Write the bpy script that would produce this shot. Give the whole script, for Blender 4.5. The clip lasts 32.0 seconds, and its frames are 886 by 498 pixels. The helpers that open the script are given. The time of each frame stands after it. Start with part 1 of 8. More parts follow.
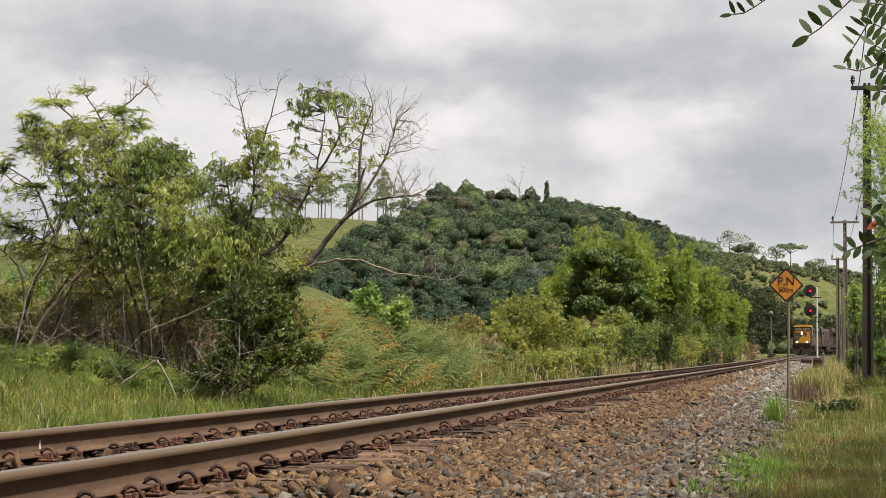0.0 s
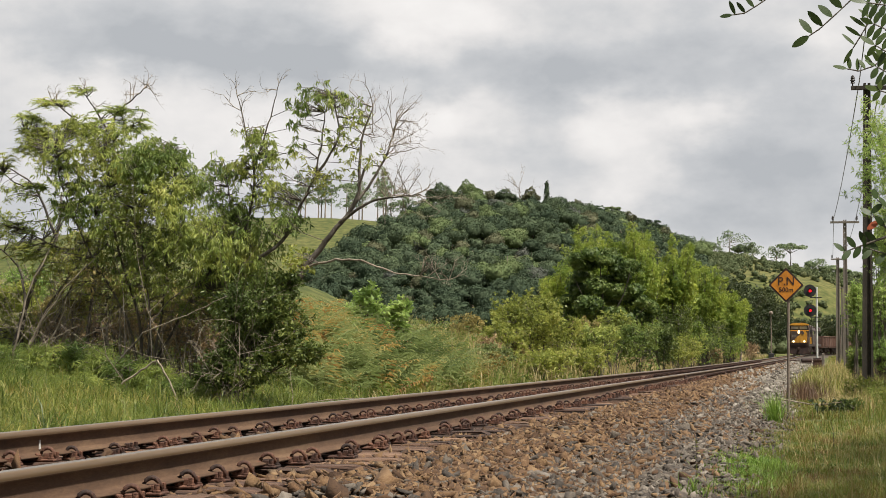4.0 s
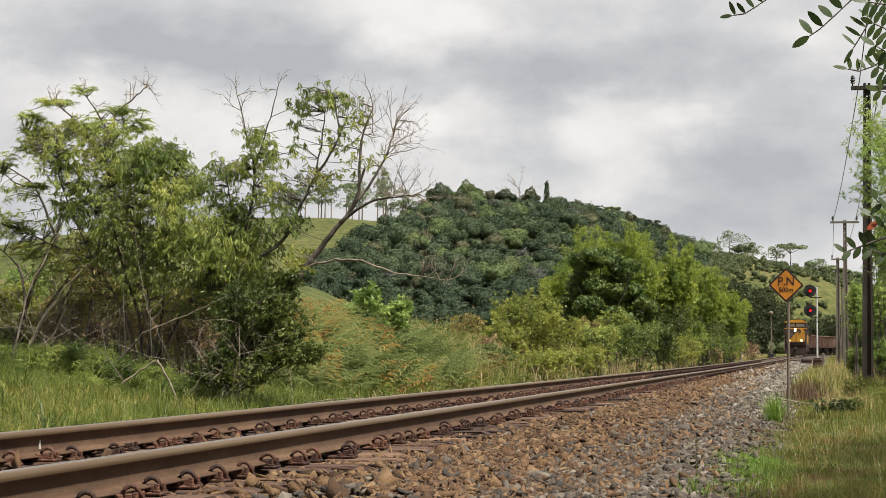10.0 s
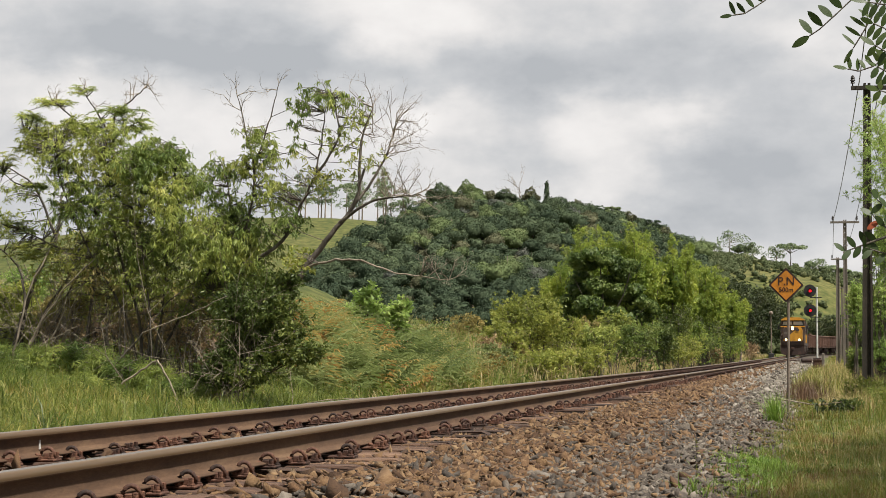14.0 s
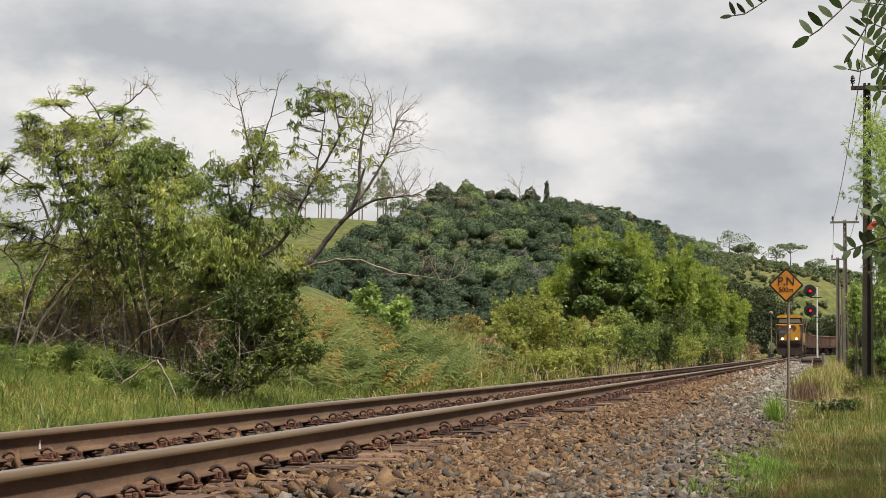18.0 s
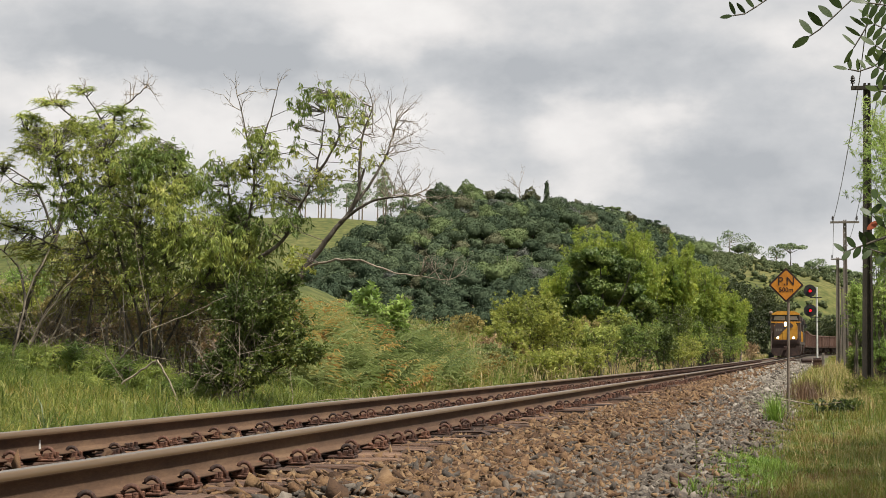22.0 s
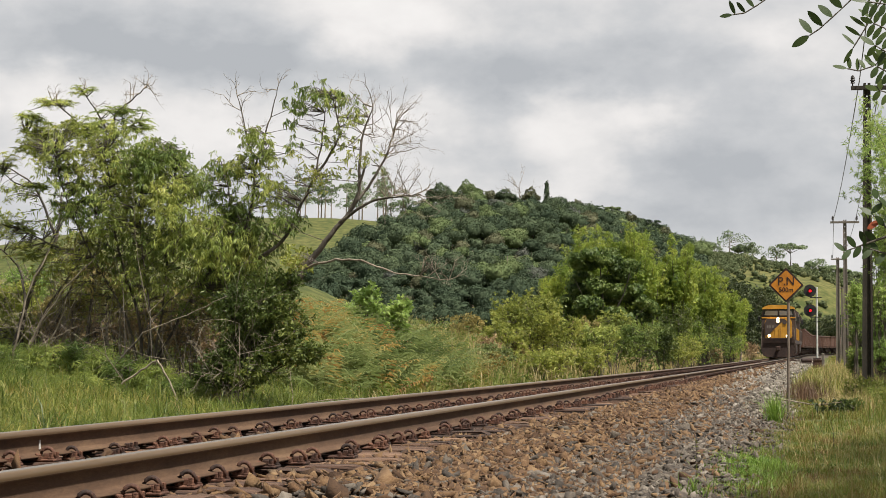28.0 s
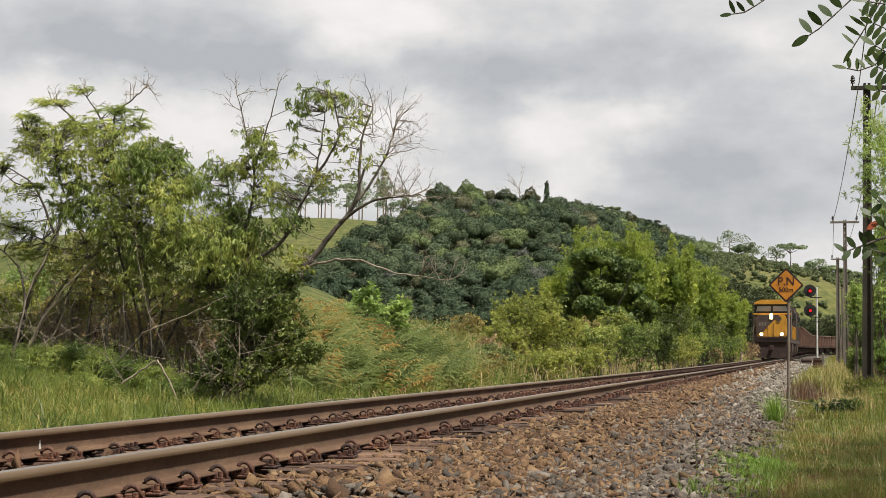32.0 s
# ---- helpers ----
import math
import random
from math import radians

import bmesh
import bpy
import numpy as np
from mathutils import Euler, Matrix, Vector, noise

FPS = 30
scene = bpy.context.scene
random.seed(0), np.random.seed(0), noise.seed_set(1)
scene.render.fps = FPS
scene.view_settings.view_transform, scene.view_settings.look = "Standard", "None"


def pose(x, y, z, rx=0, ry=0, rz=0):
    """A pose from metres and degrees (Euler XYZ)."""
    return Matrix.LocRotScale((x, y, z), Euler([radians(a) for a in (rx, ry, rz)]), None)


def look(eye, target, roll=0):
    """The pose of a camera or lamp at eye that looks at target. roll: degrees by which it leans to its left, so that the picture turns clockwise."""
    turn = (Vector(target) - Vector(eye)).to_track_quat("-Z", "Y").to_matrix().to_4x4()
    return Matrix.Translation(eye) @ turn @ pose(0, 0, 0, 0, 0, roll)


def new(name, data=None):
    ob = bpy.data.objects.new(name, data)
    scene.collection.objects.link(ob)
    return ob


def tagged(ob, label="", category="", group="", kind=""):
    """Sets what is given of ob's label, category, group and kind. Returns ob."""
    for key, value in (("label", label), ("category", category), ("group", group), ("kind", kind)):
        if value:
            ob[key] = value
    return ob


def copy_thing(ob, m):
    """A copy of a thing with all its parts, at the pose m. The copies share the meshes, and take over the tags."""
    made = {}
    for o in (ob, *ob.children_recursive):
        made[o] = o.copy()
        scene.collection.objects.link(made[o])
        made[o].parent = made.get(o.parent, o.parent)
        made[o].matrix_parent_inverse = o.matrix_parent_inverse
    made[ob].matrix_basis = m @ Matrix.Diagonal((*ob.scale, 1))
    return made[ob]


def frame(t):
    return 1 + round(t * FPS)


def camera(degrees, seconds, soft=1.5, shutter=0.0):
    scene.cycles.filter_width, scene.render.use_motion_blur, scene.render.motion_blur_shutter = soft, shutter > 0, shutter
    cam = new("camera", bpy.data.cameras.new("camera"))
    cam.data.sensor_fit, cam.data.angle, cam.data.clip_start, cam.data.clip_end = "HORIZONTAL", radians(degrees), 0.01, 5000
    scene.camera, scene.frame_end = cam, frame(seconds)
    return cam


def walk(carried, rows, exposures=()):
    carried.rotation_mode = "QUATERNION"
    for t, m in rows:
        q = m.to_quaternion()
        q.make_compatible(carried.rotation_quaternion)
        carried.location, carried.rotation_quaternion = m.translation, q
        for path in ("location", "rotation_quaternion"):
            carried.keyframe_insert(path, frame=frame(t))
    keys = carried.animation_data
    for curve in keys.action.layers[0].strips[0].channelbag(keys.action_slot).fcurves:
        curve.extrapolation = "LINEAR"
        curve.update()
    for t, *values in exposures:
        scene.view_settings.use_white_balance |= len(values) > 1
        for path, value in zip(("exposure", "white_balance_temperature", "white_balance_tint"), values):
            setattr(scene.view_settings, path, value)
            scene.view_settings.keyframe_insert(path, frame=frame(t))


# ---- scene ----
cam = camera(25.5, 32.0, soft=0.8)
EYE = pose(0, 0, 0.478, 93.139, 0, 10.465)
walk(cam, [(0.0, EYE), (32.0, EYE)], exposures=[(0.0, 0.6), (32.0, 0.6)])

# ---- world, sun ----
world = bpy.data.worlds.new("overcast_sky")
scene.world = world
world.use_nodes = True
SUN_ELEVATION, SUN_ROTATION = radians(64), radians(122)


def world_nodes():
    nt = world.node_tree
    nt.nodes.clear()
    out = nt.nodes.new("ShaderNodeOutputWorld")
    bg = nt.nodes.new("ShaderNodeBackground")
    sky = nt.nodes.new("ShaderNodeTexSky")
    sky.sky_type = "NISHITA"
    sky.sun_disc = False
    sky.sun_elevation, sky.sun_rotation = SUN_ELEVATION, SUN_ROTATION
    sky.dust_density = 3.0
    coord = nt.nodes.new("ShaderNodeTexCoord")
    cloud = nt.nodes.new("ShaderNodeTexNoise")
    cloud.inputs["Scale"].default_value = 2.2
    cloud.inputs["Detail"].default_value = 5
    ramp = nt.nodes.new("ShaderNodeValToRGB")
    ramp.color_ramp.elements[0].position, ramp.color_ramp.elements[0].color = 0.35, (4.6, 4.9, 5.2, 1)
    ramp.color_ramp.elements[1].position, ramp.color_ramp.elements[1].color = 0.66, (8.6, 8.6, 8.4, 1)
    mix = nt.nodes.new("ShaderNodeMix")
    mix.data_type = "RGBA"
    mix.inputs["Factor"].default_value = 0.86
    nt.links.new(coord.outputs["Generated"], cloud.inputs["Vector"])
    nt.links.new(cloud.outputs["Fac"], ramp.inputs["Fac"])
    nt.links.new(sky.outputs["Color"], mix.inputs["A"])
    nt.links.new(ramp.outputs["Color"], mix.inputs["B"])
    nt.links.new(mix.outputs["Result"], bg.inputs["Color"])
    bg.inputs["Strength"].default_value = 0.042
    nt.links.new(bg.outputs["Background"], out.inputs["Surface"])


world_nodes()
sun_lamp = bpy.data.lights.new("sun", "SUN")
sun_lamp.energy, sun_lamp.angle, sun_lamp.color = 5.0, radians(2), (1.0, 0.95, 0.86)
sun = new("sun", sun_lamp)
# the sky's rotation counts clockwise from +y
sun_way = Vector((math.sin(SUN_ROTATION) * math.cos(SUN_ELEVATION), math.cos(SUN_ROTATION) * math.cos(SUN_ELEVATION), math.sin(SUN_ELEVATION)))
sun.matrix_world = look(sun_way * 50, (0, 0, 0))

# ---- materials ----
def links(nt, *pairs):
    for a, b in pairs:
        nt.links.new(a, b)


def ramp_of(nt, stops):
    r = nt.nodes.new("ShaderNodeValToRGB")
    e = r.color_ramp.elements
    while len(e) < len(stops):
        e.new(0.5)
    for i, (p, c) in enumerate(stops):
        e[i].position, e[i].color = p, (*c, 1)
    return r


def surface(name, stops, scale=6.0, rough=0.8, metal=0.0, bump=0.3, fine=40.0, spread=0.0, coords="Object", stretch=(1, 1, 1), per="object", spots=None, depth=0.02):
    """A weathered surface: a large noise through a colour ramp, a fine noise for grain and relief, and a shift from piece to piece."""
    m = bpy.data.materials.new(name)
    m.use_nodes = True
    nt = m.node_tree
    b = nt.nodes["Principled BSDF"]
    tc = nt.nodes.new("ShaderNodeTexCoord")
    mp = nt.nodes.new("ShaderNodeMapping")
    mp.inputs["Scale"].default_value = stretch
    n1, n2 = nt.nodes.new("ShaderNodeTexNoise"), nt.nodes.new("ShaderNodeTexNoise")
    n1.inputs["Scale"].default_value, n1.inputs["Detail"].default_value, n1.inputs["Roughness"].default_value = scale, 6, 0.65
    n2.inputs["Scale"].default_value, n2.inputs["Detail"].default_value = fine, 3
    r = ramp_of(nt, stops)
    add = nt.nodes.new("ShaderNodeMath")
    add.operation = "MULTIPLY_ADD"
    add.inputs[1].default_value, add.inputs[2].default_value = 0.35, -0.175
    add2 = nt.nodes.new("ShaderNodeMath")
    add2.operation = "ADD"
    links(nt, (tc.outputs[coords], mp.inputs["Vector"]), (mp.outputs["Vector"], n1.inputs["Vector"]), (mp.outputs["Vector"], n2.inputs["Vector"]),
          (n2.outputs["Fac"], add.inputs[0]), (add.outputs[0], add2.inputs[0]), (n1.outputs["Fac"], add2.inputs[1]))
    fac = add2.outputs[0]
    if spread:
        if per == "object":
            src = nt.nodes.new("ShaderNodeObjectInfo").outputs["Random"]
        else:
            src = nt.nodes.new("ShaderNodeNewGeometry").outputs["Random Per Island"]
        ma = nt.nodes.new("ShaderNodeMath")
        ma.operation = "MULTIPLY_ADD"
        ma.inputs[1].default_value = spread
        ma.inputs[2].default_value = -spread / 2
        sm = nt.nodes.new("ShaderNodeMath")
        sm.operation = "ADD"
        links(nt, (src, ma.inputs[0]), (ma.outputs[0], sm.inputs[0]), (fac, sm.inputs[1]))
        fac = sm.outputs[0]
    links(nt, (fac, r.inputs["Fac"]), (r.outputs["Color"], b.inputs["Base Color"]))
    b.inputs["Roughness"].default_value, b.inputs["Metallic"].default_value = rough, metal
    if bump:
        bp = nt.nodes.new("ShaderNodeBump")
        bp.inputs["Strength"].default_value, bp.inputs["Distance"].default_value = bump, depth
        links(nt, (add2.outputs[0], bp.inputs["Height"]), (bp.outputs["Normal"], b.inputs["Normal"]))
    return m


def foliage(name, stops, through_light=0.35, rough=0.45, gloss=0.35, patch=0.25, by_piece=0.42, by_patch=1.5):
    """Leaves and blades: colour by piece and by patch, some light passing through."""
    m = bpy.data.materials.new(name)
    m.use_nodes = True
    nt = m.node_tree
    b = nt.nodes["Principled BSDF"]
    out = nt.nodes["Material Output"]
    rnd = nt.nodes.new("ShaderNodeNewGeometry").outputs["Random Per Island"]
    tc = nt.nodes.new("ShaderNodeTexCoord")
    n = nt.nodes.new("ShaderNodeTexNoise")
    n.inputs["Scale"].default_value, n.inputs["Detail"].default_value = patch, 4
    mx = nt.nodes.new("ShaderNodeMath")
    mx.operation = "MULTIPLY_ADD"
    mx.inputs[1].default_value = by_piece
    ad = nt.nodes.new("ShaderNodeMath")
    ad.operation = "MULTIPLY_ADD"
    ad.inputs[1].default_value, ad.inputs[2].default_value = by_patch, 0.29 - 0.5 * by_patch + (0.42 - by_piece) / 2
    r = ramp_of(nt, stops)
    tr = nt.nodes.new("ShaderNodeBsdfTranslucent")
    ms = nt.nodes.new("ShaderNodeMixShader")
    ms.inputs["Fac"].default_value = through_light
    links(nt, (tc.outputs["Object"], n.inputs["Vector"]), (n.outputs["Fac"], ad.inputs[0]), (rnd, mx.inputs[0]), (ad.outputs[0], mx.inputs[2]),
          (mx.outputs[0], r.inputs["Fac"]), (r.outputs["Color"], b.inputs["Base Color"]), (r.outputs["Color"], tr.inputs["Color"]),
          (b.outputs["BSDF"], ms.inputs[1]), (tr.outputs["BSDF"], ms.inputs[2]), (ms.outputs["Shader"], out.inputs["Surface"]))
    b.inputs["Roughness"].default_value = rough
    b.inputs["Specular IOR Level"].default_value = gloss
    return m


def glow(name, colour, strength):
    m = bpy.data.materials.new(name)
    m.use_nodes = True
    b = m.node_tree.nodes["Principled BSDF"]
    b.inputs["Base Color"].default_value = (*colour, 1)
    b.inputs["Emission Color"].default_value = (*colour, 1)
    b.inputs["Emission Strength"].default_value = strength
    return m


def glass(name, colour, rough=0.05):
    m = bpy.data.materials.new(name)
    m.use_nodes = True
    b = m.node_tree.nodes["Principled BSDF"]
    b.inputs["Base Color"].default_value = (*colour, 1)
    b.inputs["Roughness"].default_value = rough
    b.inputs["Specular IOR Level"].default_value = 1.0
    b.inputs["Coat Weight"].default_value = 0.6
    return m


M_RAIL_SIDE = surface("rusty_rail_steel", [(0.3, (0.048, 0.022, 0.010)), (0.52, (0.085, 0.044, 0.022)), (0.72, (0.133, 0.077, 0.040))], 3.0, 0.9, 0.0, 0.25, 60, stretch=(1, 0.25, 1))
M_RAIL_TOP = surface("worn_rail_head", [(0.3, (0.124, 0.078, 0.040)), (0.7, (0.208, 0.134, 0.072))], 2.0, 0.4, 0.3, 0.05, 80, stretch=(1, 0.05, 1))
M_RAIL_SHINE = surface("polished_running_surface", [(0.3, (0.24, 0.21, 0.18)), (0.7, (0.36, 0.32, 0.28))], 2.0, 0.34, 0.85, 0.03, 80, stretch=(1, 0.05, 1))
M_RUST = surface("rusty_fastening", [(0.3, (0.022, 0.012, 0.009)), (0.55, (0.078, 0.032, 0.019)), (0.8, (0.166, 0.075, 0.043))], 14, 0.8, 0.1, 0.4, 90, spread=0.3)
M_SLEEPER = surface("weathered_sleeper_wood", [(0.25, (0.023, 0.013, 0.009)), (0.5, (0.078, 0.040, 0.025)), (0.8, (0.195, 0.113, 0.069))], 3.0, 0.9, 0, 0.9, 22, spread=0.5, stretch=(0.35, 4, 4), depth=0.04)
M_STONE = surface("brown_ballast_stone", [(0.10, (0.036, 0.018, 0.009)), (0.42, (0.093, 0.049, 0.023)), (0.64, (0.149, 0.085, 0.040)), (0.92, (0.230, 0.151, 0.079))], 5.0, 0.95, 0, 0.9, 70, spread=0.6, per="island", depth=0.015)
M_STONE_GREY = surface("grey_ballast_stone", [(0.10, (0.029, 0.023, 0.018)), (0.45, (0.075, 0.060, 0.048)), (0.64, (0.121, 0.099, 0.077)), (0.92, (0.221, 0.188, 0.154))], 5.0, 0.95, 0, 0.9, 70, spread=0.6, per="island", depth=0.015)
M_STONE_PALE = surface("pale_grey_ballast_stone", [(0.10, (0.048, 0.039, 0.031)), (0.45, (0.140, 0.118, 0.094)), (0.64, (0.218, 0.193, 0.157)), (0.92, (0.349, 0.315, 0.271))], 5.0, 0.95, 0, 0.9, 70, spread=0.6, per="island", depth=0.015)
M_GROUND = None
M_BARK = surface("grey_brown_bark", [(0.3, (0.045, 0.036, 0.028)), (0.6, (0.12, 0.10, 0.08)), (0.85, (0.24, 0.22, 0.19))], 5, 0.9, 0, 0.7, 40, stretch=(1, 1, 0.3))
M_BARK_DARK = surface("dark_brown_bark", [(0.3, (0.018, 0.013, 0.010)), (0.7, (0.055, 0.042, 0.032))], 6, 0.9, 0, 0.6, 40, stretch=(1, 1, 0.3))
M_BARK_PALE = surface("pale_dead_bark", [(0.3, (0.138, 0.109, 0.078)), (0.7, (0.338, 0.282, 0.215))], 6, 0.9, 0, 0.6, 40, stretch=(1, 1, 0.3))
M_CONCRETE = surface("stained_concrete", [(0.25, (0.012, 0.009, 0.007)), (0.5, (0.031, 0.025, 0.018)), (0.85, (0.084, 0.065, 0.050))], 2.2, 0.9, 0, 0.4, 35, stretch=(1, 1, 0.4))
M_CONCRETE_PALE = surface("pale_concrete", [(0.25, (0.090, 0.073, 0.058)), (0.6, (0.180, 0.154, 0.130)), (0.85, (0.300, 0.259, 0.221))], 2.2, 0.9, 0, 0.4, 35, stretch=(1, 1, 0.4))
M_SIGN = surface("orange_sign_paint", [(0.25, (0.30, 0.10, 0.010)), (0.45, (0.47, 0.17, 0.012)), (0.6, (0.55, 0.21, 0.014)), (0.85, (0.60, 0.26, 0.03))], 5, 0.55, 0, 0.1, 50)
M_SIGN_BLACK = surface("faded_black_paint", [(0.3, (0.020, 0.007, 0.005)), (0.7, (0.036, 0.014, 0.008))], 8, 0.6, 0, 0.1, 60)
M_POST = surface("grey_brown_steel_post", [(0.3, (0.12, 0.085, 0.065)), (0.7, (0.26, 0.21, 0.17))], 6, 0.7, 0.2, 0.3, 60, stretch=(1, 1, 0.2))
M_WHITE_STEEL = surface("white_painted_steel", [(0.25, (0.30, 0.29, 0.27)), (0.6, (0.62, 0.61, 0.58))], 5, 0.6, 0, 0.15, 60)
M_BLACK = surface("black_enamel", [(0.3, (0.010, 0.010, 0.011)), (0.7, (0.028, 0.027, 0.027))], 5, 0.5, 0, 0.1, 60)
M_RED = glow("red_signal_light", (1.0, 0.012, 0.02), 1.3)
M_LAMP = glow("headlight_glow", (1.0, 0.86, 0.56), 4.0)
# dim warm glow that imitates the halo of light round the headlights
M_LAMP_HALO = glow("headlight_halo", (1.0, 0.62, 0.20), 0.55)
M_YELLOW = surface("dusty_yellow_paint", [(0.2, (0.309, 0.136, 0.014)), (0.5, (0.485, 0.232, 0.022)), (0.85, (0.618, 0.336, 0.052))], 1.6, 0.5, 0, 0.1, 25)
M_LOCO_GREY = surface("dusty_dark_grey_paint", [(0.2, (0.030, 0.018, 0.015)), (0.55, (0.063, 0.041, 0.034)), (0.85, (0.127, 0.083, 0.065))], 1.2, 0.6, 0, 0.1, 20)
M_LOCO_DARK = surface("grimy_underframe", [(0.2, (0.014, 0.008, 0.007)), (0.55, (0.040, 0.021, 0.016)), (0.85, (0.090, 0.044, 0.030))], 2.5, 0.8, 0, 0.3, 25)
# the pale grey base colour paints in the sky's reflection
M_WINDOW = glass("cab_window_glass", (0.30, 0.30, 0.30))
M_WAGON = surface("ore_stained_wagon_steel", [(0.2, (0.052, 0.025, 0.019)), (0.5, (0.103, 0.050, 0.035)), (0.85, (0.191, 0.106, 0.076))], 1.1, 0.85, 0, 0.2, 18, spread=0.3, stretch=(1, 1, 0.35))
M_ORE = surface("iron_ore", [(0.3, (0.045, 0.022, 0.018)), (0.7, (0.12, 0.06, 0.045))], 4, 0.95, 0, 0.8, 30)
M_WIRE = surface("dark_wire", [(0.3, (0.088, 0.088, 0.099)), (0.7, (0.220, 0.220, 0.220))], 5, 0.6, 0.4, 0)
M_CERAMIC = surface("dark_glazed_insulator", [(0.3, (0.015, 0.012, 0.01)), (0.7, (0.035, 0.025, 0.02))], 5, 0.55, 0, 0)

F_TREE = foliage("leaf_drooping_green", [(0.06, (0.099, 0.134, 0.038)), (0.33, (0.223, 0.281, 0.069)), (0.62, (0.403, 0.448, 0.113)), (0.92, (0.583, 0.566, 0.180))], 0.45, 0.5, 0.3, patch=1.6, by_piece=0.26, by_patch=1.7)
F_DARK = foliage("leaf_dark_green", [(0.08, (0.036, 0.055, 0.016)), (0.5, (0.097, 0.136, 0.031)), (0.9, (0.245, 0.271, 0.065))], 0.4, patch=0.9)
F_BUSH = foliage("leaf_yellow_green", [(0.05, (0.095, 0.116, 0.031)), (0.4, (0.292, 0.333, 0.070)), (0.7, (0.470, 0.472, 0.118)), (0.95, (0.470, 0.370, 0.177))], 0.55, patch=0.6)
F_LIME = foliage("leaf_light_green", [(0.08, (0.136, 0.209, 0.052)), (0.5, (0.318, 0.435, 0.111)), (0.92, (0.544, 0.600, 0.208))], 0.55, patch=0.8)
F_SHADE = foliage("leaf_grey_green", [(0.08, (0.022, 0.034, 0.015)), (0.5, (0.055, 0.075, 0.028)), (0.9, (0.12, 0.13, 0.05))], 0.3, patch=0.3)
F_GREEN = foliage("leaf_mid_green", [(0.06, (0.059, 0.094, 0.028)), (0.36, (0.144, 0.206, 0.054)), (0.66, (0.271, 0.334, 0.084)), (0.93, (0.410, 0.439, 0.133))], 0.45, 0.5, 0.3, patch=1.6, by_piece=0.26, by_patch=1.7)
F_BROAD = foliage("broad_tree_leaf", [(0.06, (0.032, 0.056, 0.016)), (0.36, (0.075, 0.118, 0.028)), (0.66, (0.135, 0.180, 0.044)), (0.93, (0.215, 0.250, 0.075))], 0.35, 0.5, 0.3, patch=0.9)
F_DEAD = foliage("withered_leaf", [(0.08, (0.138, 0.091, 0.052)), (0.5, (0.382, 0.261, 0.138)), (0.92, (0.650, 0.520, 0.261))], 0.3, patch=0.9)
F_BAMBOO = foliage("leaf_bamboo", [(0.08, (0.070, 0.120, 0.022)), (0.4, (0.204, 0.285, 0.047)), (0.72, (0.405, 0.464, 0.083)), (0.98, (0.650, 0.617, 0.133))], 0.5, patch=0.5)
F_FERN = foliage("fern_frond", [(0.02, (0.060, 0.084, 0.029)), (0.36, (0.152, 0.194, 0.061)), (0.62, (0.248, 0.280, 0.106)), (0.79, (0.360, 0.249, 0.072)), (0.98, (0.232, 0.107, 0.043))], 0.45, patch=0.55, by_piece=0.12, by_patch=2.5)
F_GRASS = foliage("grass_blade", [(0.08, (0.088, 0.106, 0.025)), (0.4, (0.198, 0.214, 0.044)), (0.68, (0.322, 0.290, 0.076)), (0.9, (0.396, 0.277, 0.113)), (1.0, (0.296, 0.152, 0.068))], 0.4, patch=0.7)
F_GRASS_LUSH = foliage("lush_grass_blade", [(0.06, (0.036, 0.063, 0.013)), (0.36, (0.108, 0.155, 0.030)), (0.64, (0.224, 0.255, 0.055)), (0.9, (0.375, 0.347, 0.096))], 0.4, patch=0.55)
F_GRASS_BANK = foliage("bank_grass_blade", [(0.05, (0.040, 0.065, 0.015)), (0.36, (0.109, 0.152, 0.030)), (0.66, (0.211, 0.246, 0.055)), (0.94, (0.379, 0.342, 0.097))], 0.5, patch=1.1, by_piece=0.3, by_patch=2.1)
F_VERGE = foliage("verge_grass_blade", [(0.05, (0.056, 0.093, 0.013)), (0.33, (0.136, 0.176, 0.027)), (0.56, (0.185, 0.182, 0.041)), (0.76, (0.225, 0.156, 0.052)), (0.98, (0.164, 0.082, 0.032))], 0.4, patch=2.4, by_patch=2.2)
F_RED_GRASS = foliage("withered_red_blade", [(0.08, (0.085, 0.045, 0.030)), (0.5, (0.17, 0.098, 0.062)), (0.92, (0.29, 0.19, 0.115))], 0.3, patch=2.0)
F_SCRUB = foliage("olive_scrub_leaf", [(0.08, (0.128, 0.107, 0.040)), (0.5, (0.320, 0.273, 0.092)), (0.92, (0.555, 0.429, 0.179))], 0.5, patch=0.9)
F_HILLTOP = foliage("hilltop_leaf", [(0.05, (0.063, 0.086, 0.042)), (0.5, (0.132, 0.160, 0.079)), (0.95, (0.217, 0.230, 0.116))], 0.35, 0.8, 0.1, patch=0.3)
F_FRESH = foliage("fresh_grass_blade", [(0.08, (0.075, 0.135, 0.022)), (0.5, (0.165, 0.265, 0.042)), (0.92, (0.29, 0.40, 0.08))], 0.4, patch=2.0)
F_DRY = foliage("dry_grass_blade", [(0.1, (0.234, 0.176, 0.074)), (0.5, (0.424, 0.321, 0.147)), (0.95, (0.615, 0.512, 0.264))], patch=0.8)
